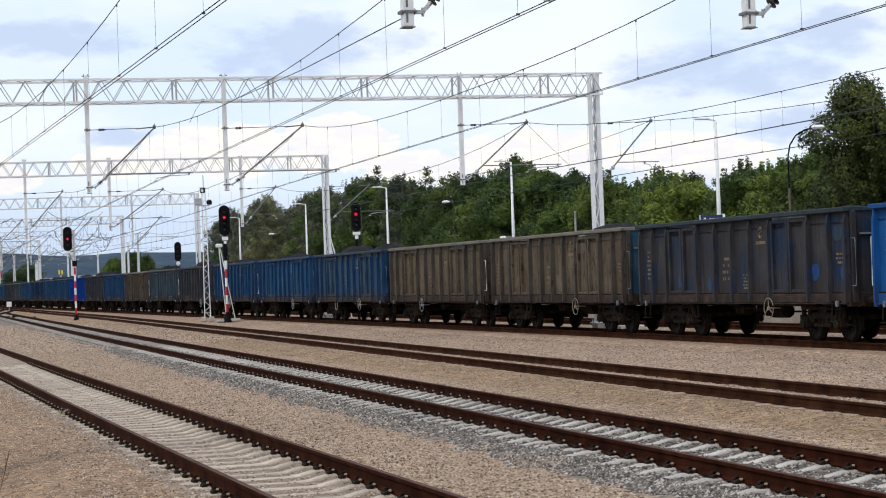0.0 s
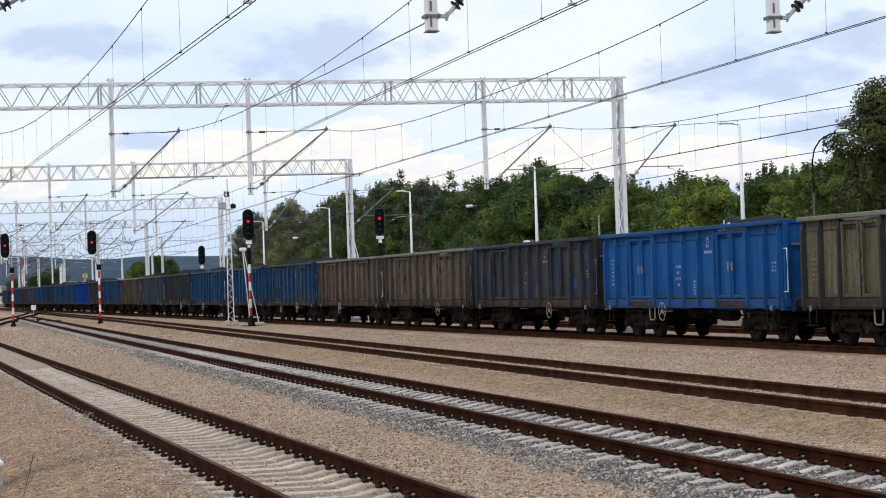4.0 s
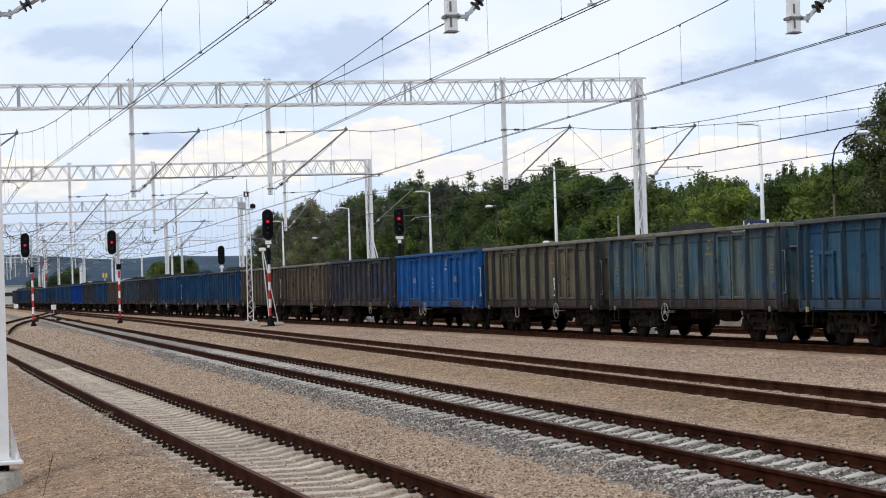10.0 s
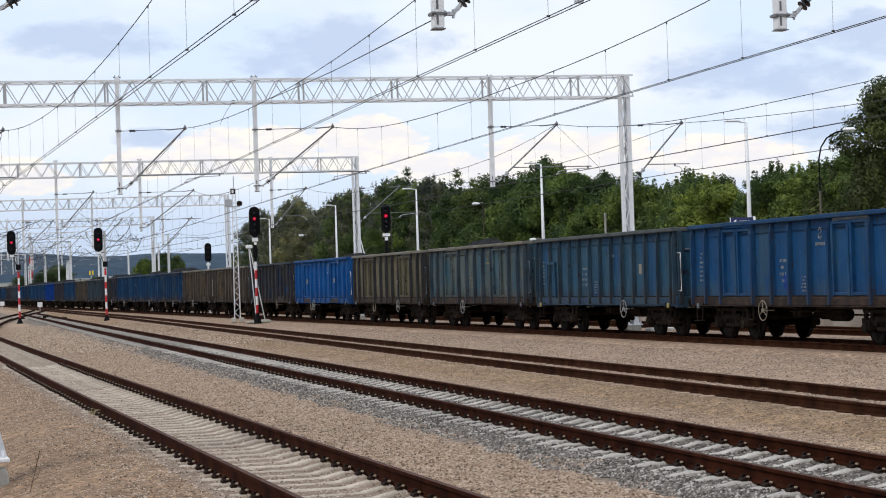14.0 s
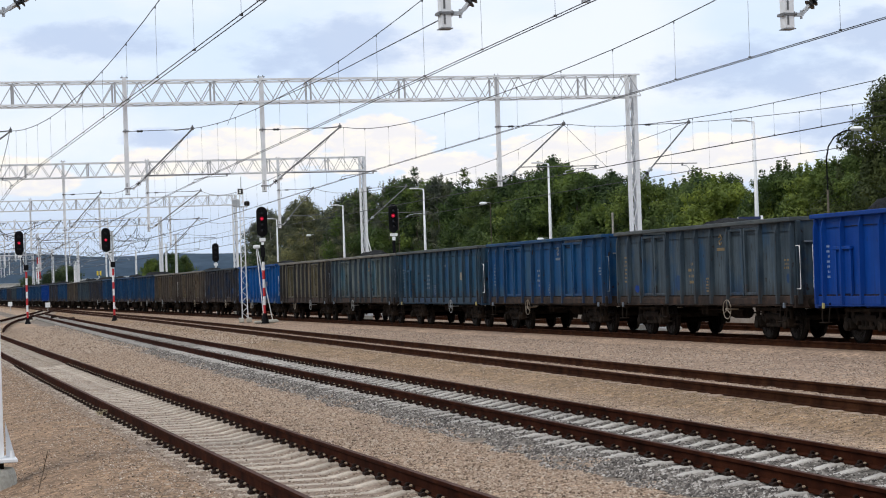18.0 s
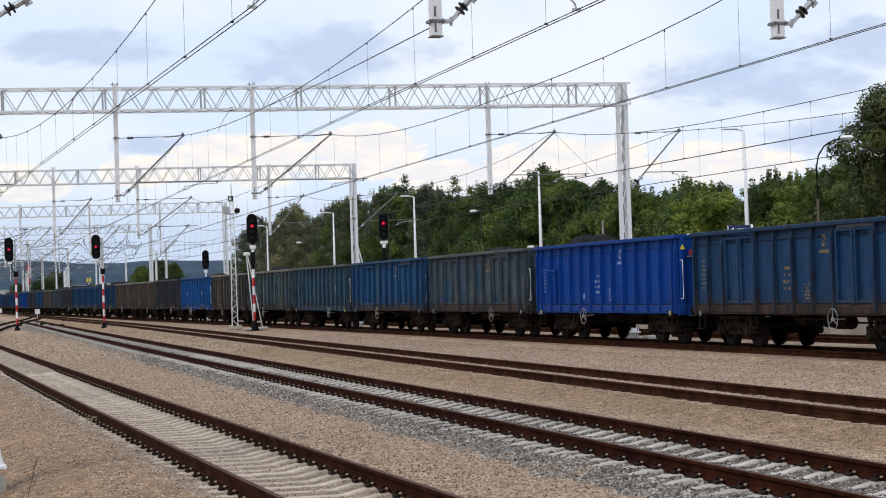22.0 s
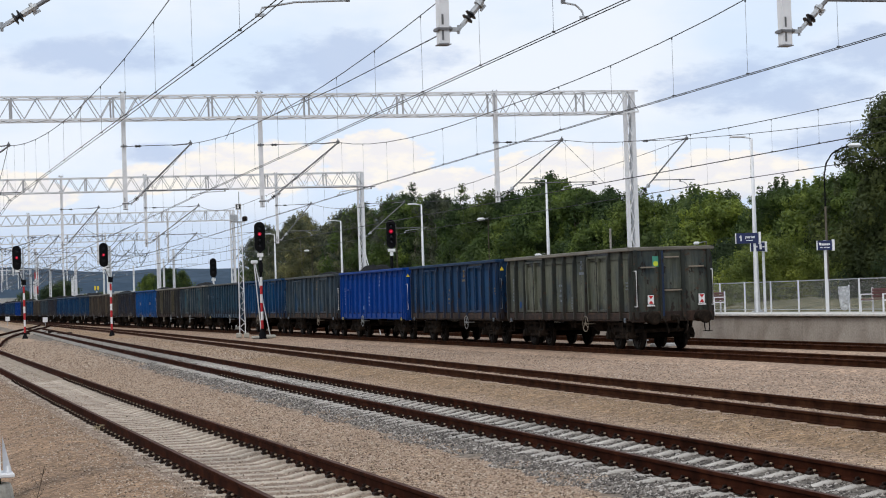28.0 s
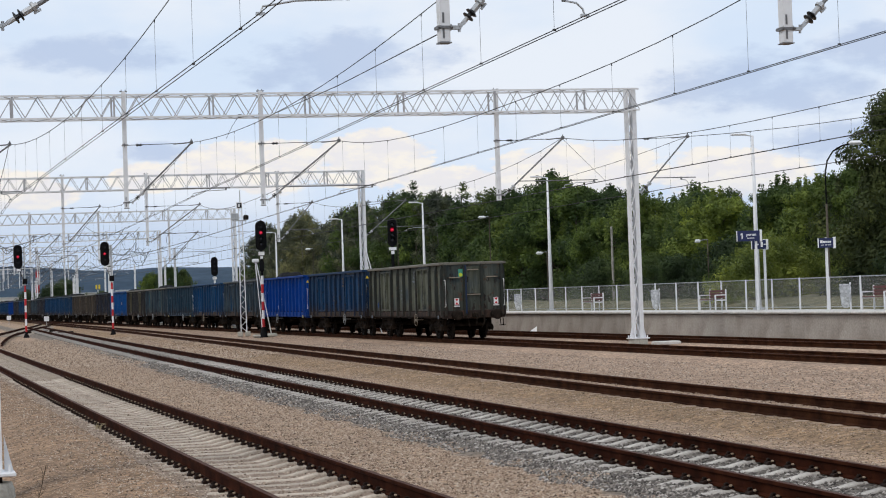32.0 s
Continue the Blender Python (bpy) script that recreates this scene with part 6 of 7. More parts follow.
def build_platform_things():
    b = bench()
    b.matrix_basis = pose(34.5, 79.6, PLAT_Z)
    for y in (94.9, 64.9, 118.0):
        copy_thing(b, pose(34.6, y, PLAT_Z))
    n = litter_bin()
    n.matrix_basis = pose(34.7, 86.7, PLAT_Z)
    for y in (67.7, 107.5):
        copy_thing(n, pose(34.7, y, PLAT_Z))
    face = lambda x, z: pose(x, -0.055, z, 90, 0, 0)
    s, p = sign_post(3.20, 3.0, -0.50, 0.92, 0.42, -0.20)
    s.matrix_basis = pose(34.2, 73.85, PLAT_Z, 0, 0, -14)
    one = Shape().box((-0.77, -0.056, 3.0), (0.045, 0.006, 0.23))
    one.box((-0.805, -0.056, 3.075), (0.030, 0.006, 0.10), rot=Euler((0, 0.75, 0)).to_matrix())
    part("sign_text", one, WHITE, p, "white figure one")
    sign_text("peron", 0.165, face(-0.40, 3.05), p)
    part("sign_line", Shape().box((-0.42, -0.056, 2.91), (0.28, 0.006, 0.03)), WHITE, p)
    s2, p2 = sign_post(2.86, 2.65, -0.22, 0.58, 0.36)
    s2.matrix_basis = pose(34.55, 74.3, PLAT_Z, 0, 0, -14)
    part("sign_line", Shape().box((-0.32, -0.056, 2.66), (0.16, 0.006, 0.05)), WHITE, p2)
    part("sign_line", Shape().box((-0.12, -0.056, 2.65), (0.09, 0.006, 0.20)), WHITE, p2)
    part("sign_line", Shape().box((0.0, -0.056, 2.65), (0.08, 0.006, 0.05)), WHITE, p2)
    s3, p3 = sign_post(2.70, 2.50, -0.02, 0.56, 0.36)
    s3.matrix_basis = pose(34.0, 67.7, PLAT_Z, 0, 0, -14)
    for x, w, h in ((-0.20, 0.09, 0.10), (-0.12, 0.045, 0.07), (-0.06, 0.055, 0.07), (0.005, 0.05, 0.07), (0.07, 0.055, 0.07), (0.135, 0.05, 0.07)):
        part("sign_line", Shape().box((x, -0.056, 2.50 + h / 2), (w, 0.006, h)), WHITE, p3, "bar of white unreadable writing")
    for x, w in ((-0.16, 0.10), (-0.03, 0.08), (0.09, 0.12)):
        part("sign_line", Shape().box((x, -0.056, 2.42), (w, 0.006, 0.025)), WHITE, p3)


build_platform_things()

# ---- trees ----
def leaf_cloud(rng, lumps, n, size, squash=1.0):
    """Leaves as small bent cards on and inside a set of lumps (centre, radius)."""
    lumps = np.array(lumps)
    w = lumps[:, 3] ** 1.8
    pick = rng.choice(len(lumps), n, p=w / w.sum())
    d = rng.normal(size=(n, 3))
    d /= np.linalg.norm(d, axis=1, keepdims=True)
    d[:, 2] *= squash
    rad = lumps[pick, 3:4] * (0.55 + 0.55 * rng.random((n, 1)) ** 0.7)
    c = lumps[pick, :3] + d * rad
    nrm = d * 0.9 + rng.normal(size=(n, 3)) * 0.42 + np.array([0, 0, 0.35])
    nrm /= np.linalg.norm(nrm, axis=1, keepdims=True)
    t = np.cross(nrm, rng.normal(size=(n, 3)))
    t /= np.linalg.norm(t, axis=1, keepdims=True) + 1e-9
    b = np.cross(nrm, t)
    s = size * rng.uniform(0.6, 1.4, (n, 1))
    a = rng.uniform(0.55, 1.0, (n, 1))
    v = np.stack([c - t * s, c - b * s * a * 0.55 + nrm * s * 0.15, c + t * s, c + b * s * a * 0.55 + nrm * s * 0.15], 1)
    f = np.arange(4 * n).reshape(n, 4)
    # shade by the bough that the leaf sits on
    soft = d * 1.05 + nrm * 0.28 + np.array([0, 0, 0.25])
    soft /= np.linalg.norm(soft, axis=1, keepdims=True)
    return v.reshape(-1, 3), f, np.repeat(soft, 4, 0)


def crown_lumps(rng, h, r, base, kind):
    out = []
    if kind == "conifer":
        k = 0
        z = base
        while z < h:
            u = (z - base) / (h - base)
            ring = r * (1 - u) ** 0.8 + 0.25
            for j in range(max(1, int(5 * (1 - u) + 1))):
                a = rng.uniform(0, 6.28)
                q = ring * rng.uniform(0.35, 0.8)
                out.append((q * math.cos(a), q * math.sin(a), z + rng.uniform(-0.3, 0.3), max(0.35, ring * rng.uniform(0.35, 0.55))))
            z += 0.55 + 0.5 * (1 - u)
        out += [(0, 0, h - 0.35, 0.5), (0, 0, h - 1.1, 0.75)]
        return out
    n = (90 if r > 4.5 else 46) if kind == "broad" else 40
    for j in range(n):
        u = rng.uniform(0, 1)
        z = base + (h - base) * u
        prof = math.sin(math.pi * min(1, 0.16 + 0.84 * u) ** 0.85) ** 0.7 if kind == "broad" else (1 - u) ** 0.45
        a = rng.uniform(0, 6.28)
        q = r * prof * rng.uniform(0.2, 1.0)
        out.append((q * math.cos(a), q * math.sin(a), z, r * rng.uniform(0.14, 0.34)))
    for j in range(26):
        a, q = rng.uniform(0, 6.28), r * rng.uniform(0.0, 0.8)
        out.append((q * math.cos(a), q * math.sin(a), h - r * 0.24 + rng.uniform(-0.5, 0.6) - q * 0.28, r * rng.uniform(0.09, 0.17)))
    out.append((0, 0, h - r * 0.3, r * 0.28))
    # shoots that break the outline
    for j in range(44 if r > 3 else 18):
        a, u = rng.uniform(0, 6.28), rng.uniform(0.35, 1.0)
        q = r * (math.sin(math.pi * min(1, 0.16 + 0.84 * u) ** 0.85) ** 0.7 if kind == "broad" else (1 - u) ** 0.45) * rng.uniform(0.95, 1.12)
        z, k = base + (h - base) * u + rng.uniform(0.0, 0.5), r * rng.uniform(0.035, 0.075)
        out += [(q * math.cos(a), q * math.sin(a), z, k), (q * 1.02 * math.cos(a), q * 1.02 * math.sin(a), z + k * 1.5, k * 0.7), (q * 1.03 * math.cos(a), q * 1.03 * math.sin(a), z + k * 2.7, k * 0.4)]
    for j in range(14 if r > 3 else 6):
        a, q = rng.uniform(0, 6.28), r * rng.uniform(0.0, 0.45)
        z, k = h + rng.uniform(-0.6, 0.1) - q * 0.3, r * rng.uniform(0.035, 0.07)
        out += [(q * math.cos(a), q * math.sin(a), z, k), (q * math.cos(a), q * math.sin(a), z + k * 1.6, k * 0.7), (q * math.cos(a), q * math.sin(a), z + k * 2.9, k * 0.4)]
    return out


def make_tree(kind, tone, h, r, base, n, size, seed, bark, label):
    rng = np.random.default_rng(seed)
    t = thing("tree", label, "tree", group="trees behind the platform")
    s = Shape()
    bend = rng.uniform(-0.25, 0.25, 2)
    trunk = [(bend[0] * u * u, bend[1] * u * u, h * 0.9 * u) for u in (0, 0.25, 0.5, 0.75, 1.0)]
    r0 = 0.012 * h + 0.05
    for k in range(4):
        s.tube(trunk[k], trunk[k + 1], r0 * (1 - 0.22 * k), 8, r2=r0 * (1 - 0.22 * (k + 1)) + 0.01, cap=False)
    lumps = crown_lumps(rng, h, r, base, kind)
    for x, y, z, q in [k for k in lumps if k[3] > r * 0.16][::3]:
        z0 = max(base * 0.6, z - 0.5 * math.hypot(x, y) - 0.4)
        s.tube((bend[0] * (z0 / h) ** 2, bend[1] * (z0 / h) ** 2, z0), (x * 0.8, y * 0.8, z - 0.1), 0.06, 5, r2=0.015, cap=False)
    part("trunk", s, bark, t, "trunk and branching limbs", smooth=True)
    v, f, shade = leaf_cloud(rng, lumps, n, size, 0.8 if kind != "conifer" else 0.6)
    me = bpy.data.meshes.new("crown")
    me.from_pydata(v.tolist(), [], f.tolist())
    me.polygons.foreach_set("use_smooth", [True] * len(me.polygons))
    me.normals_split_custom_set(shade.tolist())
    part("crown", me, LEAF[tone], t, "dense leaves")
    return t


def build_trees():
    rng = random.Random(11)
    protos = {
        "dark_broad": make_tree("broad", "dark", 12, 4.2, 2.2, 24000, 0.125, 1, BARK, "tall dark green broadleaf tree"),
        "mid_broad": make_tree("broad", "mid", 11, 4.0, 1.5, 24000, 0.12, 2, BARK, "leafy mid-green broadleaf tree"),
        "light_broad": make_tree("broad", "light", 9, 3.6, 1.2, 21000, 0.11, 3, BARK, "light green leafy broadleaf tree"),
        "dark_conifer": make_tree("conifer", "dark", 13, 3.2, 2.5, 18000, 0.11, 4, BARK, "tall dark green conifer tree"),
        "big": make_tree("broad", "olive", 13, 4.6, 0.8, 56000, 0.125, 9, BARK, "very large dense dark green tree"),
        "pale": make_tree("column", "pale", 12, 3.0, 2.0, 13000, 0.10, 5, BARK_PALE, "thin pale birch with sparse leaves"),
        "mid_column": make_tree("column", "mid", 12, 3.4, 1.5, 22000, 0.12, 6, BARK, "tall green tree with a pointed crown"),
        "bush": make_tree("broad", "yellow", 3.6, 2.4, 0.3, 17000, 0.062, 7, BARK, "yellow-green bush behind the fence"),
        "shrub": make_tree("broad", "dark", 4.0, 2.6, 0.2, 15000, 0.070, 8, BARK, "green shrub behind the fence"),
    }
    used = set()

    def plant(kind, x, y, sc=1.0, z=-0.25):
        m = pose(x, y, z, 0, 0, rng.uniform(0, 360))
        if kind not in used:
            used.add(kind)
            ob = protos[kind]
            ob.matrix_basis = m
        else:
            ob = copy_thing(protos[kind], m)
        ob.scale = (sc * rng.uniform(0.92, 1.08),) * 2 + (sc * rng.uniform(0.94, 1.06),)
        return ob

    # the big trees that close the view beside the platform: a dense dark group
    for x, y, k, sc in ((45.2, 82.5, "big", 0.74), (49.6, 80.5, "big", 0.77), (51.5, 88.0, "dark_broad", 0.86), (48.5, 76.5, "dark_broad", 0.82), (53.0, 94.0, "dark_broad", 0.8)):
        plant(k, x, y, sc)
    # height of the wood's edge along the line x = 50
    edge = ((92, 6.8), (99, 7.9), (104, 7.7), (112, 7.7), (115, 8.1), (121, 8.2), (127, 8.9), (133, 9.1), (136, 9.8), (139, 10.2), (145, 10.3), (149, 10.4), (155, 10.2), (161, 10.5),
            (169, 10.8), (176, 11.6), (182, 12.4), (188, 12.1), (194, 11.6), (206, 11.2), (216, 11.5), (232, 11.2), (250, 11.8), (266, 11.4))
    tall = {"dark_broad": 13.4, "mid_broad": 12.3, "light_broad": 9.9, "dark_conifer": 13.9, "mid_column": 13.8, "pale": 12.9}

    def canopy(y):
        for (a, p), (b, q) in zip(edge, edge[1:]):
            if a <= y <= b:
                return p + (q - p) * (y - a) / (b - a)
        return edge[0][1] if y < edge[0][0] else edge[-1][1]

    for row, x0, step, gain in ((0, 50.0, 3.8, 1.10), (1, 57.0, 6.5, 0.99), (2, 65.0, 8.5, 0.95)):
        y = 91.0 + 3 * row
        while y < 268:
            yy = y + rng.uniform(-1.5, 1.5)
            if yy < 128:
                k = rng.choice(["light_broad", "mid_broad", "light_broad"] if row == 0 else ["mid_broad", "light_broad", "dark_broad"])
            else:
                k = rng.choice(["dark_broad", "mid_broad", "dark_conifer", "mid_column", "mid_broad"] if yy < 175 else ["pale", "mid_broad", "dark_conifer", "pale", "mid_column"])
            if 206 < yy < 262 and row < 2:
                k = "pale"
            h = canopy(yy) * (x0 / 50.0) ** (0.80 if row else 1.0) * gain * rng.uniform(0.95, 1.03)
            u = x0 / 50.0
            plant(k, x0 + rng.uniform(-1.8, 1.8), yy * u, (h + 0.25) / tall[k])
            y += step * rng.uniform(0.8, 1.2)
    for x, y, k, sc in ((47.6, 146.0, "light_broad", 0.98), (47.0, 152.5, "mid_broad", 0.62), (47.2, 128.0, "mid_broad", 0.60), (48.3, 204.0, "pale", 0.97)):
        plant(k, x, y, sc)
    for x, y, sc in ((50.0, 99.5, 0.86), (49.5, 103.5, 0.84), (50.5, 95.5, 0.78)):
        plant("light_broad", x, y, sc)
    # undergrowth that closes the wood near the ground, its leaf colour darkened for shade
    y = 92.0
    while y < 260:
        plant("shrub", 48.6 + rng.uniform(-1.5, 2.0), y, rng.uniform(0.75, 1.05))
        y += rng.uniform(3.0, 4.4)
    # bushes along the fence
    for x, y, k, sc in ((41.0, 90.5, "bush", 0.95), (42.6, 91.5, "bush", 1.22), (44.2, 92.5, "bush", 1.18), (45.3, 91.0, "bush", 0.85), (46.3, 90.5, "bush", 0.95), (41.5, 72.0, "shrub", 0.8), (42.5, 77.0, "shrub", 0.85), (43.0, 82.5, "shrub", 0.7),
                        (42.0, 92.5, "shrub", 0.95), (43.5, 98.0, "shrub", 1.05), (43.0, 104.0, "shrub", 0.9), (44.0, 110.0, "shrub", 1.0), (42.0, 63.0, "shrub", 1.0), (43.0, 117.0, "shrub", 0.9)):
        plant(k, x, y, sc)
    # clumps far along the yard
    for x, y, k, sc in ((42.8, 330, "mid_broad", 0.60), (46.0, 328, "mid_broad", 0.70), (48.8, 332, "dark_broad", 0.60), (44.5, 338, "dark_broad", 0.62), (45.0, 335, "shrub", 1.2), (34.5, 420, "shrub", 1.7), (38.0, 430, "shrub", 1.8),
                        (42.0, 425, "shrub", 1.1), (47.0, 440, "shrub", 1.3), (52.0, 430, "shrub", 1.2), (33.0, 470, "shrub", 1.5), (58.0, 450, "shrub", 1.4)):
        plant(k, x, y, sc)


build_trees()

# ---- signals ----
def signal_head(parent, n, lit, w=0.62, h=1.72, at=None, round_board=True):
    """A black board with hooded lenses; the lens number lit (from the top) glows red."""
    s = Shape()
    r = w / 2
    pts = []
    for k in range(9):
        a = math.pi * k / 8
        pts.append((r * math.cos(a), h / 2 - r + r * math.sin(a)))
    for k in range(9):
        a = math.pi + math.pi * k / 8
        pts.append((r * math.cos(a), -h / 2 + r + r * math.sin(a)))
    m = len(pts)
    vs = [(x, 0.0, z) for x, z in pts] + [(x, 0.05, z) for x, z in pts]
    s.add(vs, [tuple(range(m)), tuple(range(2 * m - 1, m - 1, -1))] + [(i, m + i, m + (i + 1) % m, (i + 1) % m) for i in range(m)])
    s.box((0, 0.13, 0), (w * 0.55, 0.2, h * 0.82), ch=0.03)
    head = part("signal_head", s, BLACK, parent, "black oval signal head", at=at)
    step = (h - 0.42) / n
    for k in range(n):
        z = h / 2 - 0.21 - step * (k + 0.5)
        turn = Matrix.Translation((0, -0.004, z)) @ Euler((math.pi / 2, 0, 0)).to_matrix().to_4x4()
        part("lens", Shape().lathe([(0.105, 0), (0.105, 0.02), (0.06, 0.035)], 14, turn), RED_GLOW if k == lit else DARK_LENS, head, "glowing red lens" if k == lit else "dark lens")
        if k == lit:
            part("lamp", Shape().lathe([(0.038, 0.03), (0.038, 0.042), (0.02, 0.048)], 10, turn), RED_CORE, head, "bright red lamp")
        hood = Shape()
        arc = [(0.13 * math.cos(a), 0.13 * math.sin(a)) for a in (math.pi * (-0.1 + 1.2 * q / 10) for q in range(11))]
        vs = [(x, 0, z + zz) for x, zz in arc] + [(x, -0.24, z + zz) for x, zz in arc]
        hood.add(vs, [(q, q + 1, 12 + q, 11 + q) for q in range(10)])
        part("hood", hood, BLACK, head)
    rim = Shape().path([(x * 1.01, 0.02, z * 1.005) for x, z in pts] + [(pts[0][0] * 1.01, 0.02, pts[0][1] * 1.005)], 0.010, 4)
    part("board_edge", rim, DARK_LENS, head)
    return head


def banded_pole(t, z0, z1, n, r=0.085, x=0.0):
    """Red and white bands, each a part."""
    for k in range(n):
        a, b = z0 + (z1 - z0) * k / n, z0 + (z1 - z0) * (k + 1) / n
        part("pole_band", Shape().tube((x, 0, a), (x, 0, b), r, 10), RED if k % 2 == 0 else WHITE, t, "red band" if k % 2 == 0 else "white band")


def build_signals():
    # tall signal before the train, head on the pole
    t = thing("railway_signal", "red railway signal on a red and white banded pole", "signal", pose(22.2, 118.7, -0.25, 0, 0, -8), "railway signals")
    part("signal_base", Shape().lathe([(0.30, 0), (0.28, 0.08), (0.13, 0.5), (0.11, 0.62)], 10), BLACK, t)
    part("footing", Shape().box((0.45, 0.1, 0.12), (0.7, 0.5, 0.24), ch=0.08), FOUNDATION, t, "pale concrete footing")
    part("footing", Shape().box((-0.42, 0.05, 0.09), (0.5, 0.45, 0.18), ch=0.07), FOUNDATION, t, "pale concrete footing")
    banded_pole(t, 0.6, 3.72, 6)
    part("pole_top", Shape().tube((0, 0.1, 3.72), (0, 0.1, 5.3), 0.075, 8), BLACK, t)
    part("number_plate", Shape().box((0, -0.05, 5.05), (0.36, 0.03, 0.22)), WHITE, t, "white plate")
    part("number_plate", Shape().box((0, -0.05, 4.82), (0.16, 0.03, 0.16)), WHITE, t, "small white plate")
    part("telephone_box", Shape().box((0, 0.05, 4.3), (0.26, 0.22, 0.6), ch=0.02), BLACK, t)
    signal_head(t, 4, 1, 0.64, 1.80, pose(0, 0, 6.14))
    # two signals with the head set off beside the pole
    for x, y in ((17.0, 152.8), (10.68, 155.0)):
        t = thing("railway_signal", "red railway signal bracketed beside a red and white pole", "signal", pose(x, y, -0.25, 0, 0, -6), "railway signals")
        part("signal_base", Shape().lathe([(0.24, 0), (0.22, 0.06), (0.11, 0.35), (0.10, 0.45)], 10), BLACK, t)
        banded_pole(t, 0.42, 3.98, 7, 0.08)
        part("pole_top", Shape().tube((0, 0, 3.98), (0, 0, 6.85), 0.05, 8), GALV, t)
        part("junction_box", Shape().box((0, -0.04, 4.3), (0.36, 0.28, 0.42), ch=0.02), BLACK, t)
        part("bracket", Shape().tube((0, 0, 4.15), (-0.46, 0.05, 5.3), 0.03, 6).tube((0, 0, 5.2), (-0.46, 0.05, 5.2), 0.03, 6).tube((0, 0, 6.5), (-0.46, 0.05, 6.5), 0.03, 6), DARK_STEEL, t)
        part("number_plate", Shape().box((-0.44, -0.02, 5.16), (0.30, 0.03, 0.16)), WHITE, t, "white plate")
        signal_head(t, 3, 1, 0.64, 1.82, pose(-0.47, 0, 6.18))
    # signals behind the train
    t = thing("railway_signal", "red four-lens railway signal behind the train", "signal", pose(27.4, 107.1, -0.25, 0, 0, -10), "railway signals")
    part("pole", Shape().tube((0, 0.12, 0), (0, 0.12, 5.1), 0.08, 8), BLACK, t)
    part("number_plate", Shape().box((0, 0, 4.85), (0.42, 0.03, 0.16)), WHITE, t, "white plate")
    part("number_plate", Shape().box((0, 0, 4.64), (0.18, 0.03, 0.20)), WHITE, t, "small white plate")
    signal_head(t, 4, 1, 0.50, 1.56, pose(0, 0, 5.76))
    t = thing("railway_signal", "distant railway signal behind the coal train", "signal", pose(27.4, 168.3, -0.25, 0, 0, -6), "railway signals")
    part("pole", Shape().tube((0, 0.12, 0), (0, 0.12, 4.5), 0.08, 8), WHITE, t)
    part("number_plate", Shape().box((0, 0, 4.25), (0.34, 0.03, 0.2)), WHITE, t, "white plate")
    signal_head(t, 3, 5, 0.55, 1.6, pose(0, 0, 5.25))


build_signals()


def build_mast():
    t = thing("lattice_mast", "slim white lattice mast with camera boxes", "mast", pose(22.0, 124.4, 0.0, 0, 0, -10))
    s = Shape()
    for sx in (-1, 1):
        for sy in (-1, 1):
            s.tube((sx * 0.18, sy * 0.18, 0.05), (sx * 0.10, sy * 0.10, 8.2), 0.032, 5)
    n = 24
    for k in range(n):
        a, b = 0.05 + 8.1 * k / n, 0.05 + 8.1 * (k + 1) / n
        wa, wb = 0.18 - 0.08 * k / n, 0.18 - 0.08 * (k + 1) / n
        q = 1 if k % 2 else -1
        for sy in (-1, 1):
            s.tube((-q * wa, sy * wa, a), (q * wb, sy * wb, b), 0.016, 4, cap=False)
            s.tube((sy * wa, -q * wa, a), (sy * wb, q * wb, b), 0.016, 4, cap=False)
    part("lattice", s, WHITE_STEEL, t, "white lattice")
    part("spike", Shape().tube((0, 0, 8.2), (0, 0, 8.95), 0.03, 6), GALV, t)
    sq = part("board", Shape().box((-0.05, -0.14, 8.0), (0.38, 0.06, 0.40)), WHITE, t, "square white and black board")
    part("board_mark", Shape().box((-0.05, -0.175, 8.0), (0.30, 0.01, 0.32)), BLACK, sq)
    part("board_mark", Shape().box((-0.07, -0.182, 8.0), (0.13, 0.01, 0.20)), WHITE, sq)
    part("camera_box", Shape().box((-0.36, 0, 7.3), (0.44, 0.4, 0.44), ch=0.04), GALV, t, "grey equipment box")
    part("camera_box", Shape().lathe([(0.16, 0), (0.18, 0.2), (0.1, 0.3)], 10, Matrix.Translation((0.34, 0, 7.1))), DARK_STEEL, t, "dark camera dome")
    part("platform_ring", Shape().box((0, 0, 7.05), (0.75, 0.5, 0.06)), GALV, t)
    for x in (-0.24, 0.24):
        part("footing", Shape().box((x, 0, -0.09), (0.34, 0.7, 0.30), ch=0.04), FOUNDATION, t, "concrete footing")
    g = thing("stay_rods", "pair of leaning white steel rods with a clamp", "stay", pose(22.95, 123.0, -0.25))
    part("rod", Shape().tube((0.0, 0, 0), (-0.36, 0, 4.7), 0.035, 6), WHITE_STEEL, g)
    part("rod", Shape().tube((0.55, 0, 0), (-0.30, 0, 4.7), 0.035, 6), WHITE_STEEL, g)
    part("clamp", Shape().box((-0.34, 0, 4.72), (0.40, 0.2, 0.22), ch=0.04), WHITE, g)


build_mast()


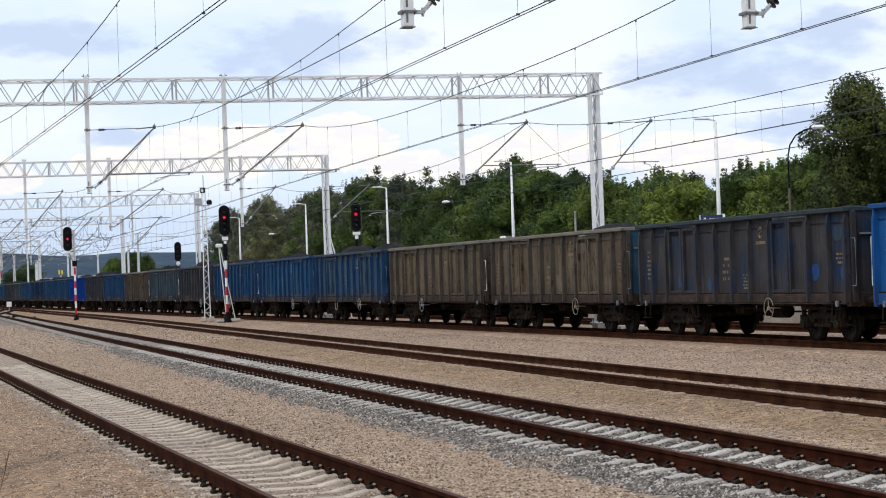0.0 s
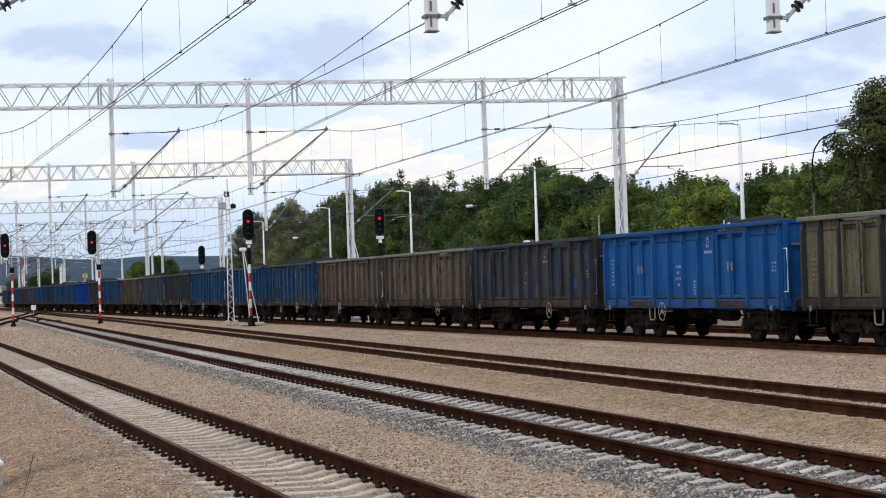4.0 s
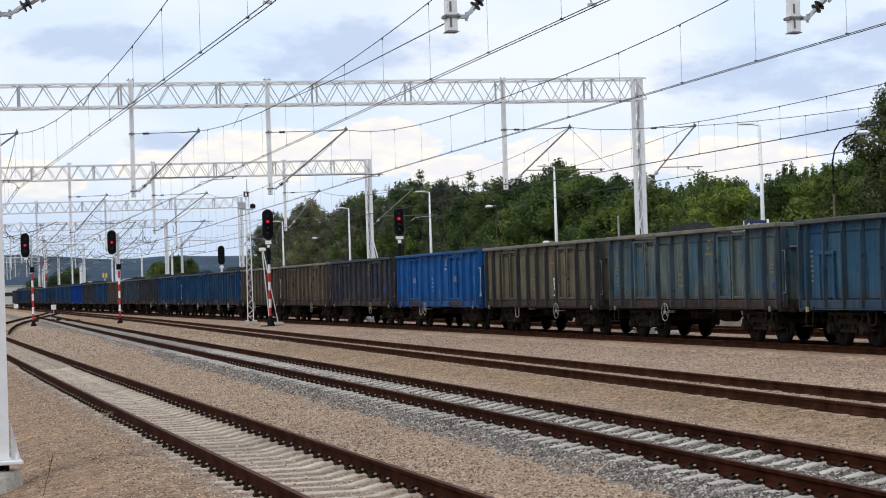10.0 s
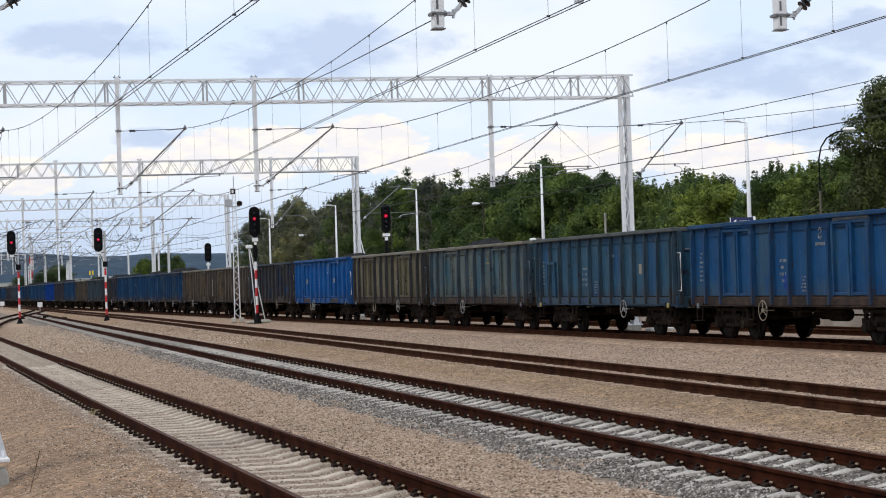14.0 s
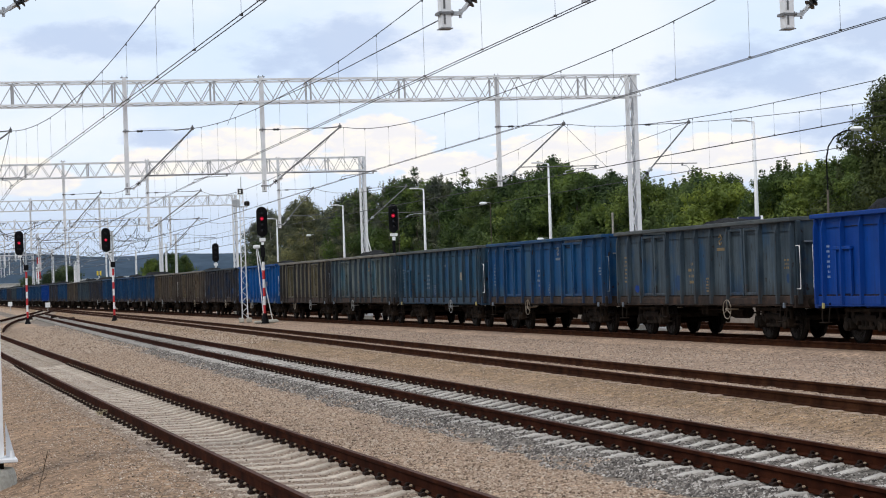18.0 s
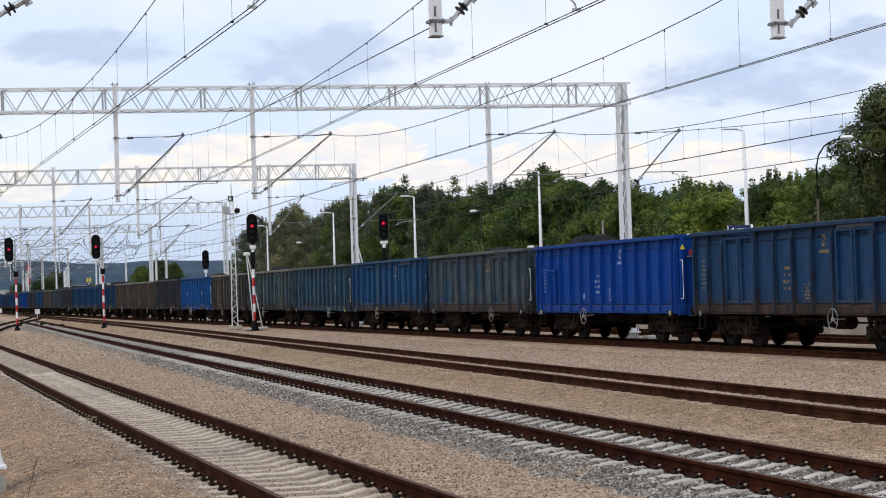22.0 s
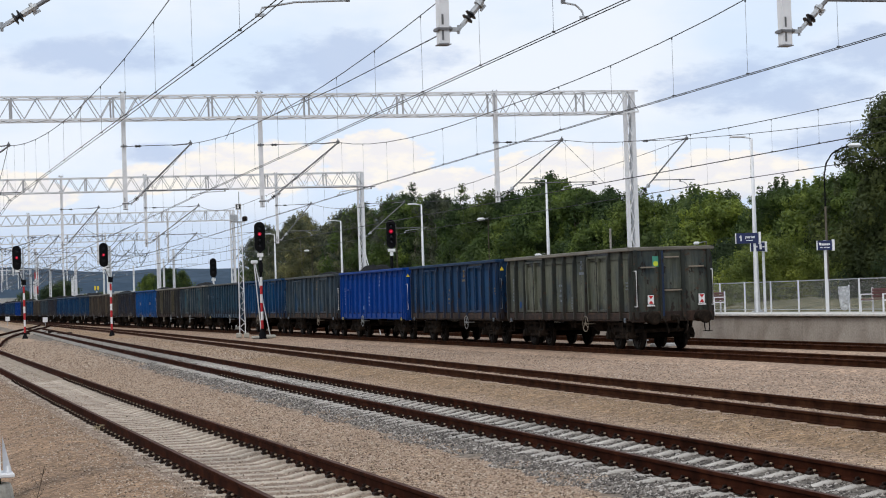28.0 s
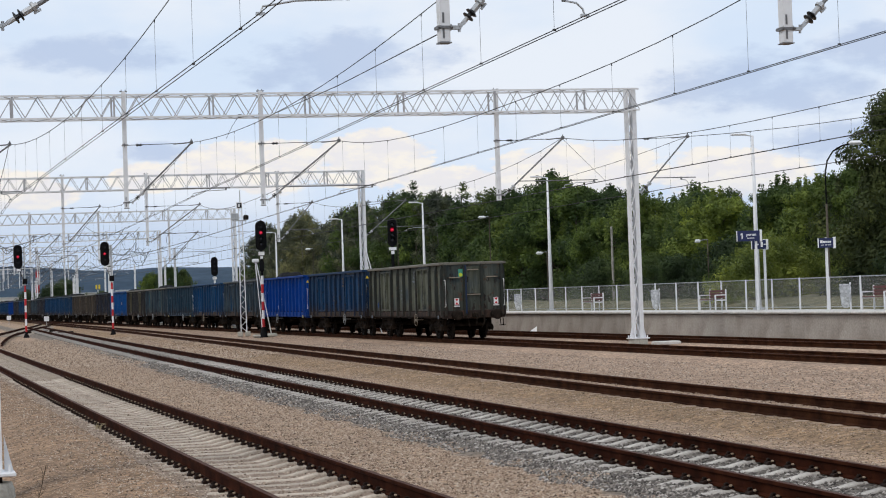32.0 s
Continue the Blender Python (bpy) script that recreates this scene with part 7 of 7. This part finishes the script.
# ---- street lamps and poles behind the platform ----
def build_street_lamps():
    grey = surface("weathered_concrete_pole", [(0.10, 0.085, 0.065), (0.16, 0.14, 0.11)], 2, 0.9)
    for x, y, z, k in ((43.0, 203.5, 7.35, 1.0), (43.0, 168.2, 8.4, 1.0), (43.0, 141.0, 7.76, 1.0), (43.0, 128.0, 4.74, 0.8), (40.5, 95.0, 4.46, 0.5)):
        t = thing("street_lamp", "white street lamp on a grey pole among trees", "street lamp", pose(x, y, -0.25), "street lamps")
        part("pole", Shape().tube((0.5, 0, 0), (0.5, 0, z + 0.1), 0.04, 8, r2=0.03), BARK, t)
        part("arm", Shape().path([(0.5, 0, z + 0.1), (0.40, 0, z + 0.12), (0.1, 0, z + 0.07)], 0.02, 6), GALV, t)
        part("lamp_head", Shape().box((-0.05, 0, z + 0.05), (0.50 * k, 0.32 * k, 0.12 + 0.10 * k), ch=0.09 * k), WHITE, t, "white lamp head")
    t = thing("street_lamp", "street lamp with a tall curved dark arm", "street lamp", pose(40.0, 79.5, -0.25, 0, 0, -20), "street lamps")
    part("pole", Shape().tube((0, 0, 0), (0, 0, 5.6), 0.065, 8, r2=0.05), grey, t, "brownish pole")
    pts = [(0, 0, 5.5), (0, 0, 7.0), (0.10, 0, 7.5), (0.36, 0, 7.9), (0.75, 0, 8.13), (1.1, 0, 8.2)]
    part("arm", Shape().path(pts, 0.034, 8), BLACK, t, "dark curved arm")
    part("lamp_head", Shape().box((1.34, 0, 8.24), (0.56, 0.26, 0.19), ch=0.08), WHITE, t, "white lamp head")
    t = thing("wooden_pole", "bare brown wooden pole among the trees", "pole", pose(43.0, 114.2, -0.25))
    part("pole", Shape().tube((0, 0, 0), (0, 0, 6.0), 0.09, 8, r2=0.07), BARK_PALE, t)


build_street_lamps()


# ---- yard bits ----
TUFT = (cx("A", 35.2) - 0.90, 35.2)


def build_bits():
    t = thing("concrete_slab", "pale concrete slab lying beside the gantry footing", "slab", pose(28.3, 69.8, -0.19))
    part("slab", Shape().box((0, 0, 0.06), (0.95, 0.6, 0.14), ch=0.03), CONCRETE_LIGHT, t)
    t = thing("litter", "crumpled sheet of white paper by the platform wall", "litter", pose(31.75, 96.2, -0.20))
    part("sheet", Shape().add([(-0.25, 0, 0.02), (0.22, -0.1, 0.03), (0.28, 0.05, 0.40), (0.02, 0.12, 0.22), (-0.2, 0.2, 0.03)], [(0, 1, 3), (1, 2, 3), (0, 3, 4)]), WHITE, t)
    for x, y in ((19.6, 205.0), (14.9, 183.0), (15.2, 168.5), (12.3, 176.0)):
        t = thing("point_machine", "small dark point motor box beside the rails", "point machine", pose(x, y, -0.25), "point machines")
        part("housing", Shape().box((0, 0, 0.12), (0.5, 0.34, 0.22), ch=0.05), DARK_STEEL, t)
        part("rod", Shape().tube((-0.4, 0, 0.16), (-1.0, 0, 0.16), 0.03, 5), DARK_STEEL, t)
    for x, y, w, h in ((19.7, 250.0, 0.6, 0.9), (17.6, 290.0, 0.6, 1.0)):
        t = thing("marker_board", "small white marker board on a short post", "board", pose(x, y, -0.25), "marker boards")
        part("post", Shape().tube((0, 0, 0), (0, 0, h), 0.04, 6), GALV, t)
        part("board", Shape().box((0, -0.05, h), (w, 0.04, 0.6)), WHITE, t)
    # a dry weed by the near column: one stem with a few side twigs
    t = thing("weed", "dry brown weed stem with thin side twigs", "weed", pose(1.71, 24.0, -0.385))
    rng = random.Random(4)
    dry = surface("dry_stem", [(0.050, 0.034, 0.024), (0.11, 0.075, 0.050)], 9, 0.9)
    stem = [(0.0, 0, 0), (0.03, 0, 0.12), (0.07, 0.01, 0.25), (0.10, 0.02, 0.38), (0.13, 0.02, 0.50)]
    part("stem", Shape().path(stem, 0.0042, 5), dry, t)
    for k in range(11):
        u = 0.25 + 0.07 * k
        q = stem[int(u * 4)] if u < 1 else stem[-1]
        a, h = rng.uniform(0, 6.28), rng.uniform(0.06, 0.16)
        part("twig", Shape().path([q, (q[0] + 0.5 * h * math.cos(a), q[1] + 0.5 * h * math.sin(a), q[2] + 0.5 * h), (q[0] + 0.7 * h * math.cos(a), q[1] + 0.7 * h * math.sin(a), q[2] + h)], 0.002, 4), dry, t)
    # pale straw caught under the nearest rail
    t = thing("straw_tuft", "tuft of pale dry straw against the rail", "grass", pose(TUFT[0], TUFT[1], -0.185))
    straw = surface("pale_straw", [(0.30, 0.24, 0.14), (0.48, 0.40, 0.26)], 9, 0.9)
    for k in range(26):
        a, h, x, y = rng.uniform(0, 6.28), rng.uniform(0.05, 0.16), rng.uniform(-0.08, 0.05), rng.uniform(-0.28, 0.28)
        part("blade", Shape().path([(x, y, 0), (x + 0.4 * h * math.cos(a), y + 0.4 * h * math.sin(a), h * 0.7), (x + h * math.cos(a), y + h * math.sin(a), h * 0.6)], 0.004, 3), straw, t)


build_bits()


# ---- far yard and distance ----
def build_distance():
    tip = surface("stack_bands", [(0.55, 0.5, 0.5), (0.65, 0.6, 0.6)], 0.5, 0.8)
    t = thing("chimney_stack", "distant red and white banded chimney", "chimney", pose(54, 720, -0.3))
    for k in range(6):
        part("band", Shape().tube((0, 0, k * 2.6), (0, 0, k * 2.6 + 2.6), 0.9 - 0.05 * k, 12, r2=0.85 - 0.05 * k), RED if k % 2 else tip, t)
    t = thing("roadside_sign", "distant sign of two yellow plates on a pole", "sign", pose(62.6, 600, -0.3, 0, 0, -6))
    part("pole", Shape().tube((0, 0, 0), (0, 0, 7.2), 0.2, 8), GALV, t)
    for sx in (-1, 1):
        part("sign_plate", Shape().box((sx * 0.42, 0, 8.0), (0.5, 0.2, 1.3), ch=0.09), YELLOW, t)
    for x, y, w, d, h in ((66, 640, 16, 14, 6.4), (84, 655, 18, 14, 7.0), (46, 760, 22, 16, 6.5), (100, 690, 14, 12, 6.0)):
        t = thing("warehouse", "distant low white warehouse with a flat roof", "building", pose(x, y, -0.3), "distant buildings")
        part("wall", Shape().box((0, 0, h / 2), (w, d, h)), CONCRETE_LIGHT, t)
        part("roof", Shape().box((0, 0, h + 0.15), (w + 0.6, d + 0.6, 0.3)), GALV, t)
        for q in range(4):
            part("window", Shape().box((-w / 2 + w * (q + 0.5) / 4, -d / 2 - 0.03, h * 0.55), (w / 7, 0.08, 1.4)), DARK_LENS, t)
    # plain white posts standing along the far yard
    rng = random.Random(8)
    first = thing("yard_post", "plain white steel post in the far yard", "post", pose(29.3, 205, -0.3), "yard posts")
    part("shaft", Shape().tube((0, 0, 0), (0, 0, 8.0), 0.16, 8, r2=0.12), WHITE_STEEL, first)
    part("foot", Shape().box((0, 0, 0.15), (0.5, 0.5, 0.3)), FOUNDATION, first)
    for x, y in ((28.6, 260), (31.8, 235), (33.5, 310), (29.2, 330), (35.0, 285), (33.5, 360), (30.5, 275), (36.0, 390), (28.2, 300), (34.2, 248), (28.4, 380), (31.0, 420)):
        copy_thing(first, pose(x, y, -0.3))
    # sagging feeder cables between the far gantries
    t = thing("feeder_cables", "dark feeder cables sagging between far gantries", "cable", kind="")
    for y, count, lo, hi in ((158.5, 15, 5.5, 22.0), (203.5, 17, 8.0, 27.0), (247.5, 14, 9.0, 28.0), (292.0, 12, 10.0, 29.0)):
        for q in range(count):
            x0 = rng.uniform(lo, hi - 2)
            x1 = x0 + rng.uniform(0.9, 4.2)
            z0, z1 = rng.uniform(6.4, 8.5), rng.uniform(6.0, 8.5)
            sag, dy = rng.uniform(0.1, 1.3), rng.uniform(-2.5, 2.5)
            pts = [(x0 + (x1 - x0) * u, y + dy * u, z0 + (z1 - z0) * u - 4 * sag * u * (1 - u)) for u in (k / 10 for k in range(11))]
            part("cable", Shape().path(pts, rng.uniform(0.012, 0.024), 4), WIRE, t)
        # jumper loops that hang down beside the columns
        for q in range(4):
            x0, w, h = rng.uniform(lo, hi), rng.uniform(0.15, 0.4), rng.uniform(0.8, 1.9)
            pts = [(x0 + w * math.sin(a) + 0.12 * a, y + 0.1 * a, 7.7 - h * (1 - math.cos(a)) / 2) for a in (2 * math.pi * k / 12 for k in range(13))]
            part("cable", Shape().path(pts, 0.016, 4), WIRE, t)


build_distance()


# ---- far hills ----
def build_hills():
    s = Shape()
    vs, fs = [], []
    n = 120
    for i in range(n + 1):
        a = radians(-35 + 75 * i / n)
        d = 3300
        h = 73 + 34 * noise.noise((i * 0.07, 1.3, 0)) + 10 * noise.noise((i * 0.3, 4.2, 0)) + 3 * noise.noise((i * 1.1, 2.2, 0))
        x, y = d * math.sin(a), d * math.cos(a)
        vs += [(x, y, -3), (x * 1.02, y * 1.02, h * 0.6), (x * 1.08, y * 1.08, h)]
    for i in range(n):
        for k in range(2):
            fs.append((3 * i + k, 3 * i + 3 + k, 3 * i + 4 + k, 3 * i + 1 + k))
    s.add(vs, fs)
    tagged(part("backdrop_hills", s, HILL, smooth=True), "wooded hills on the horizon coloured with blue-green haze", "hills", kind="structure")


build_hills()


motions()
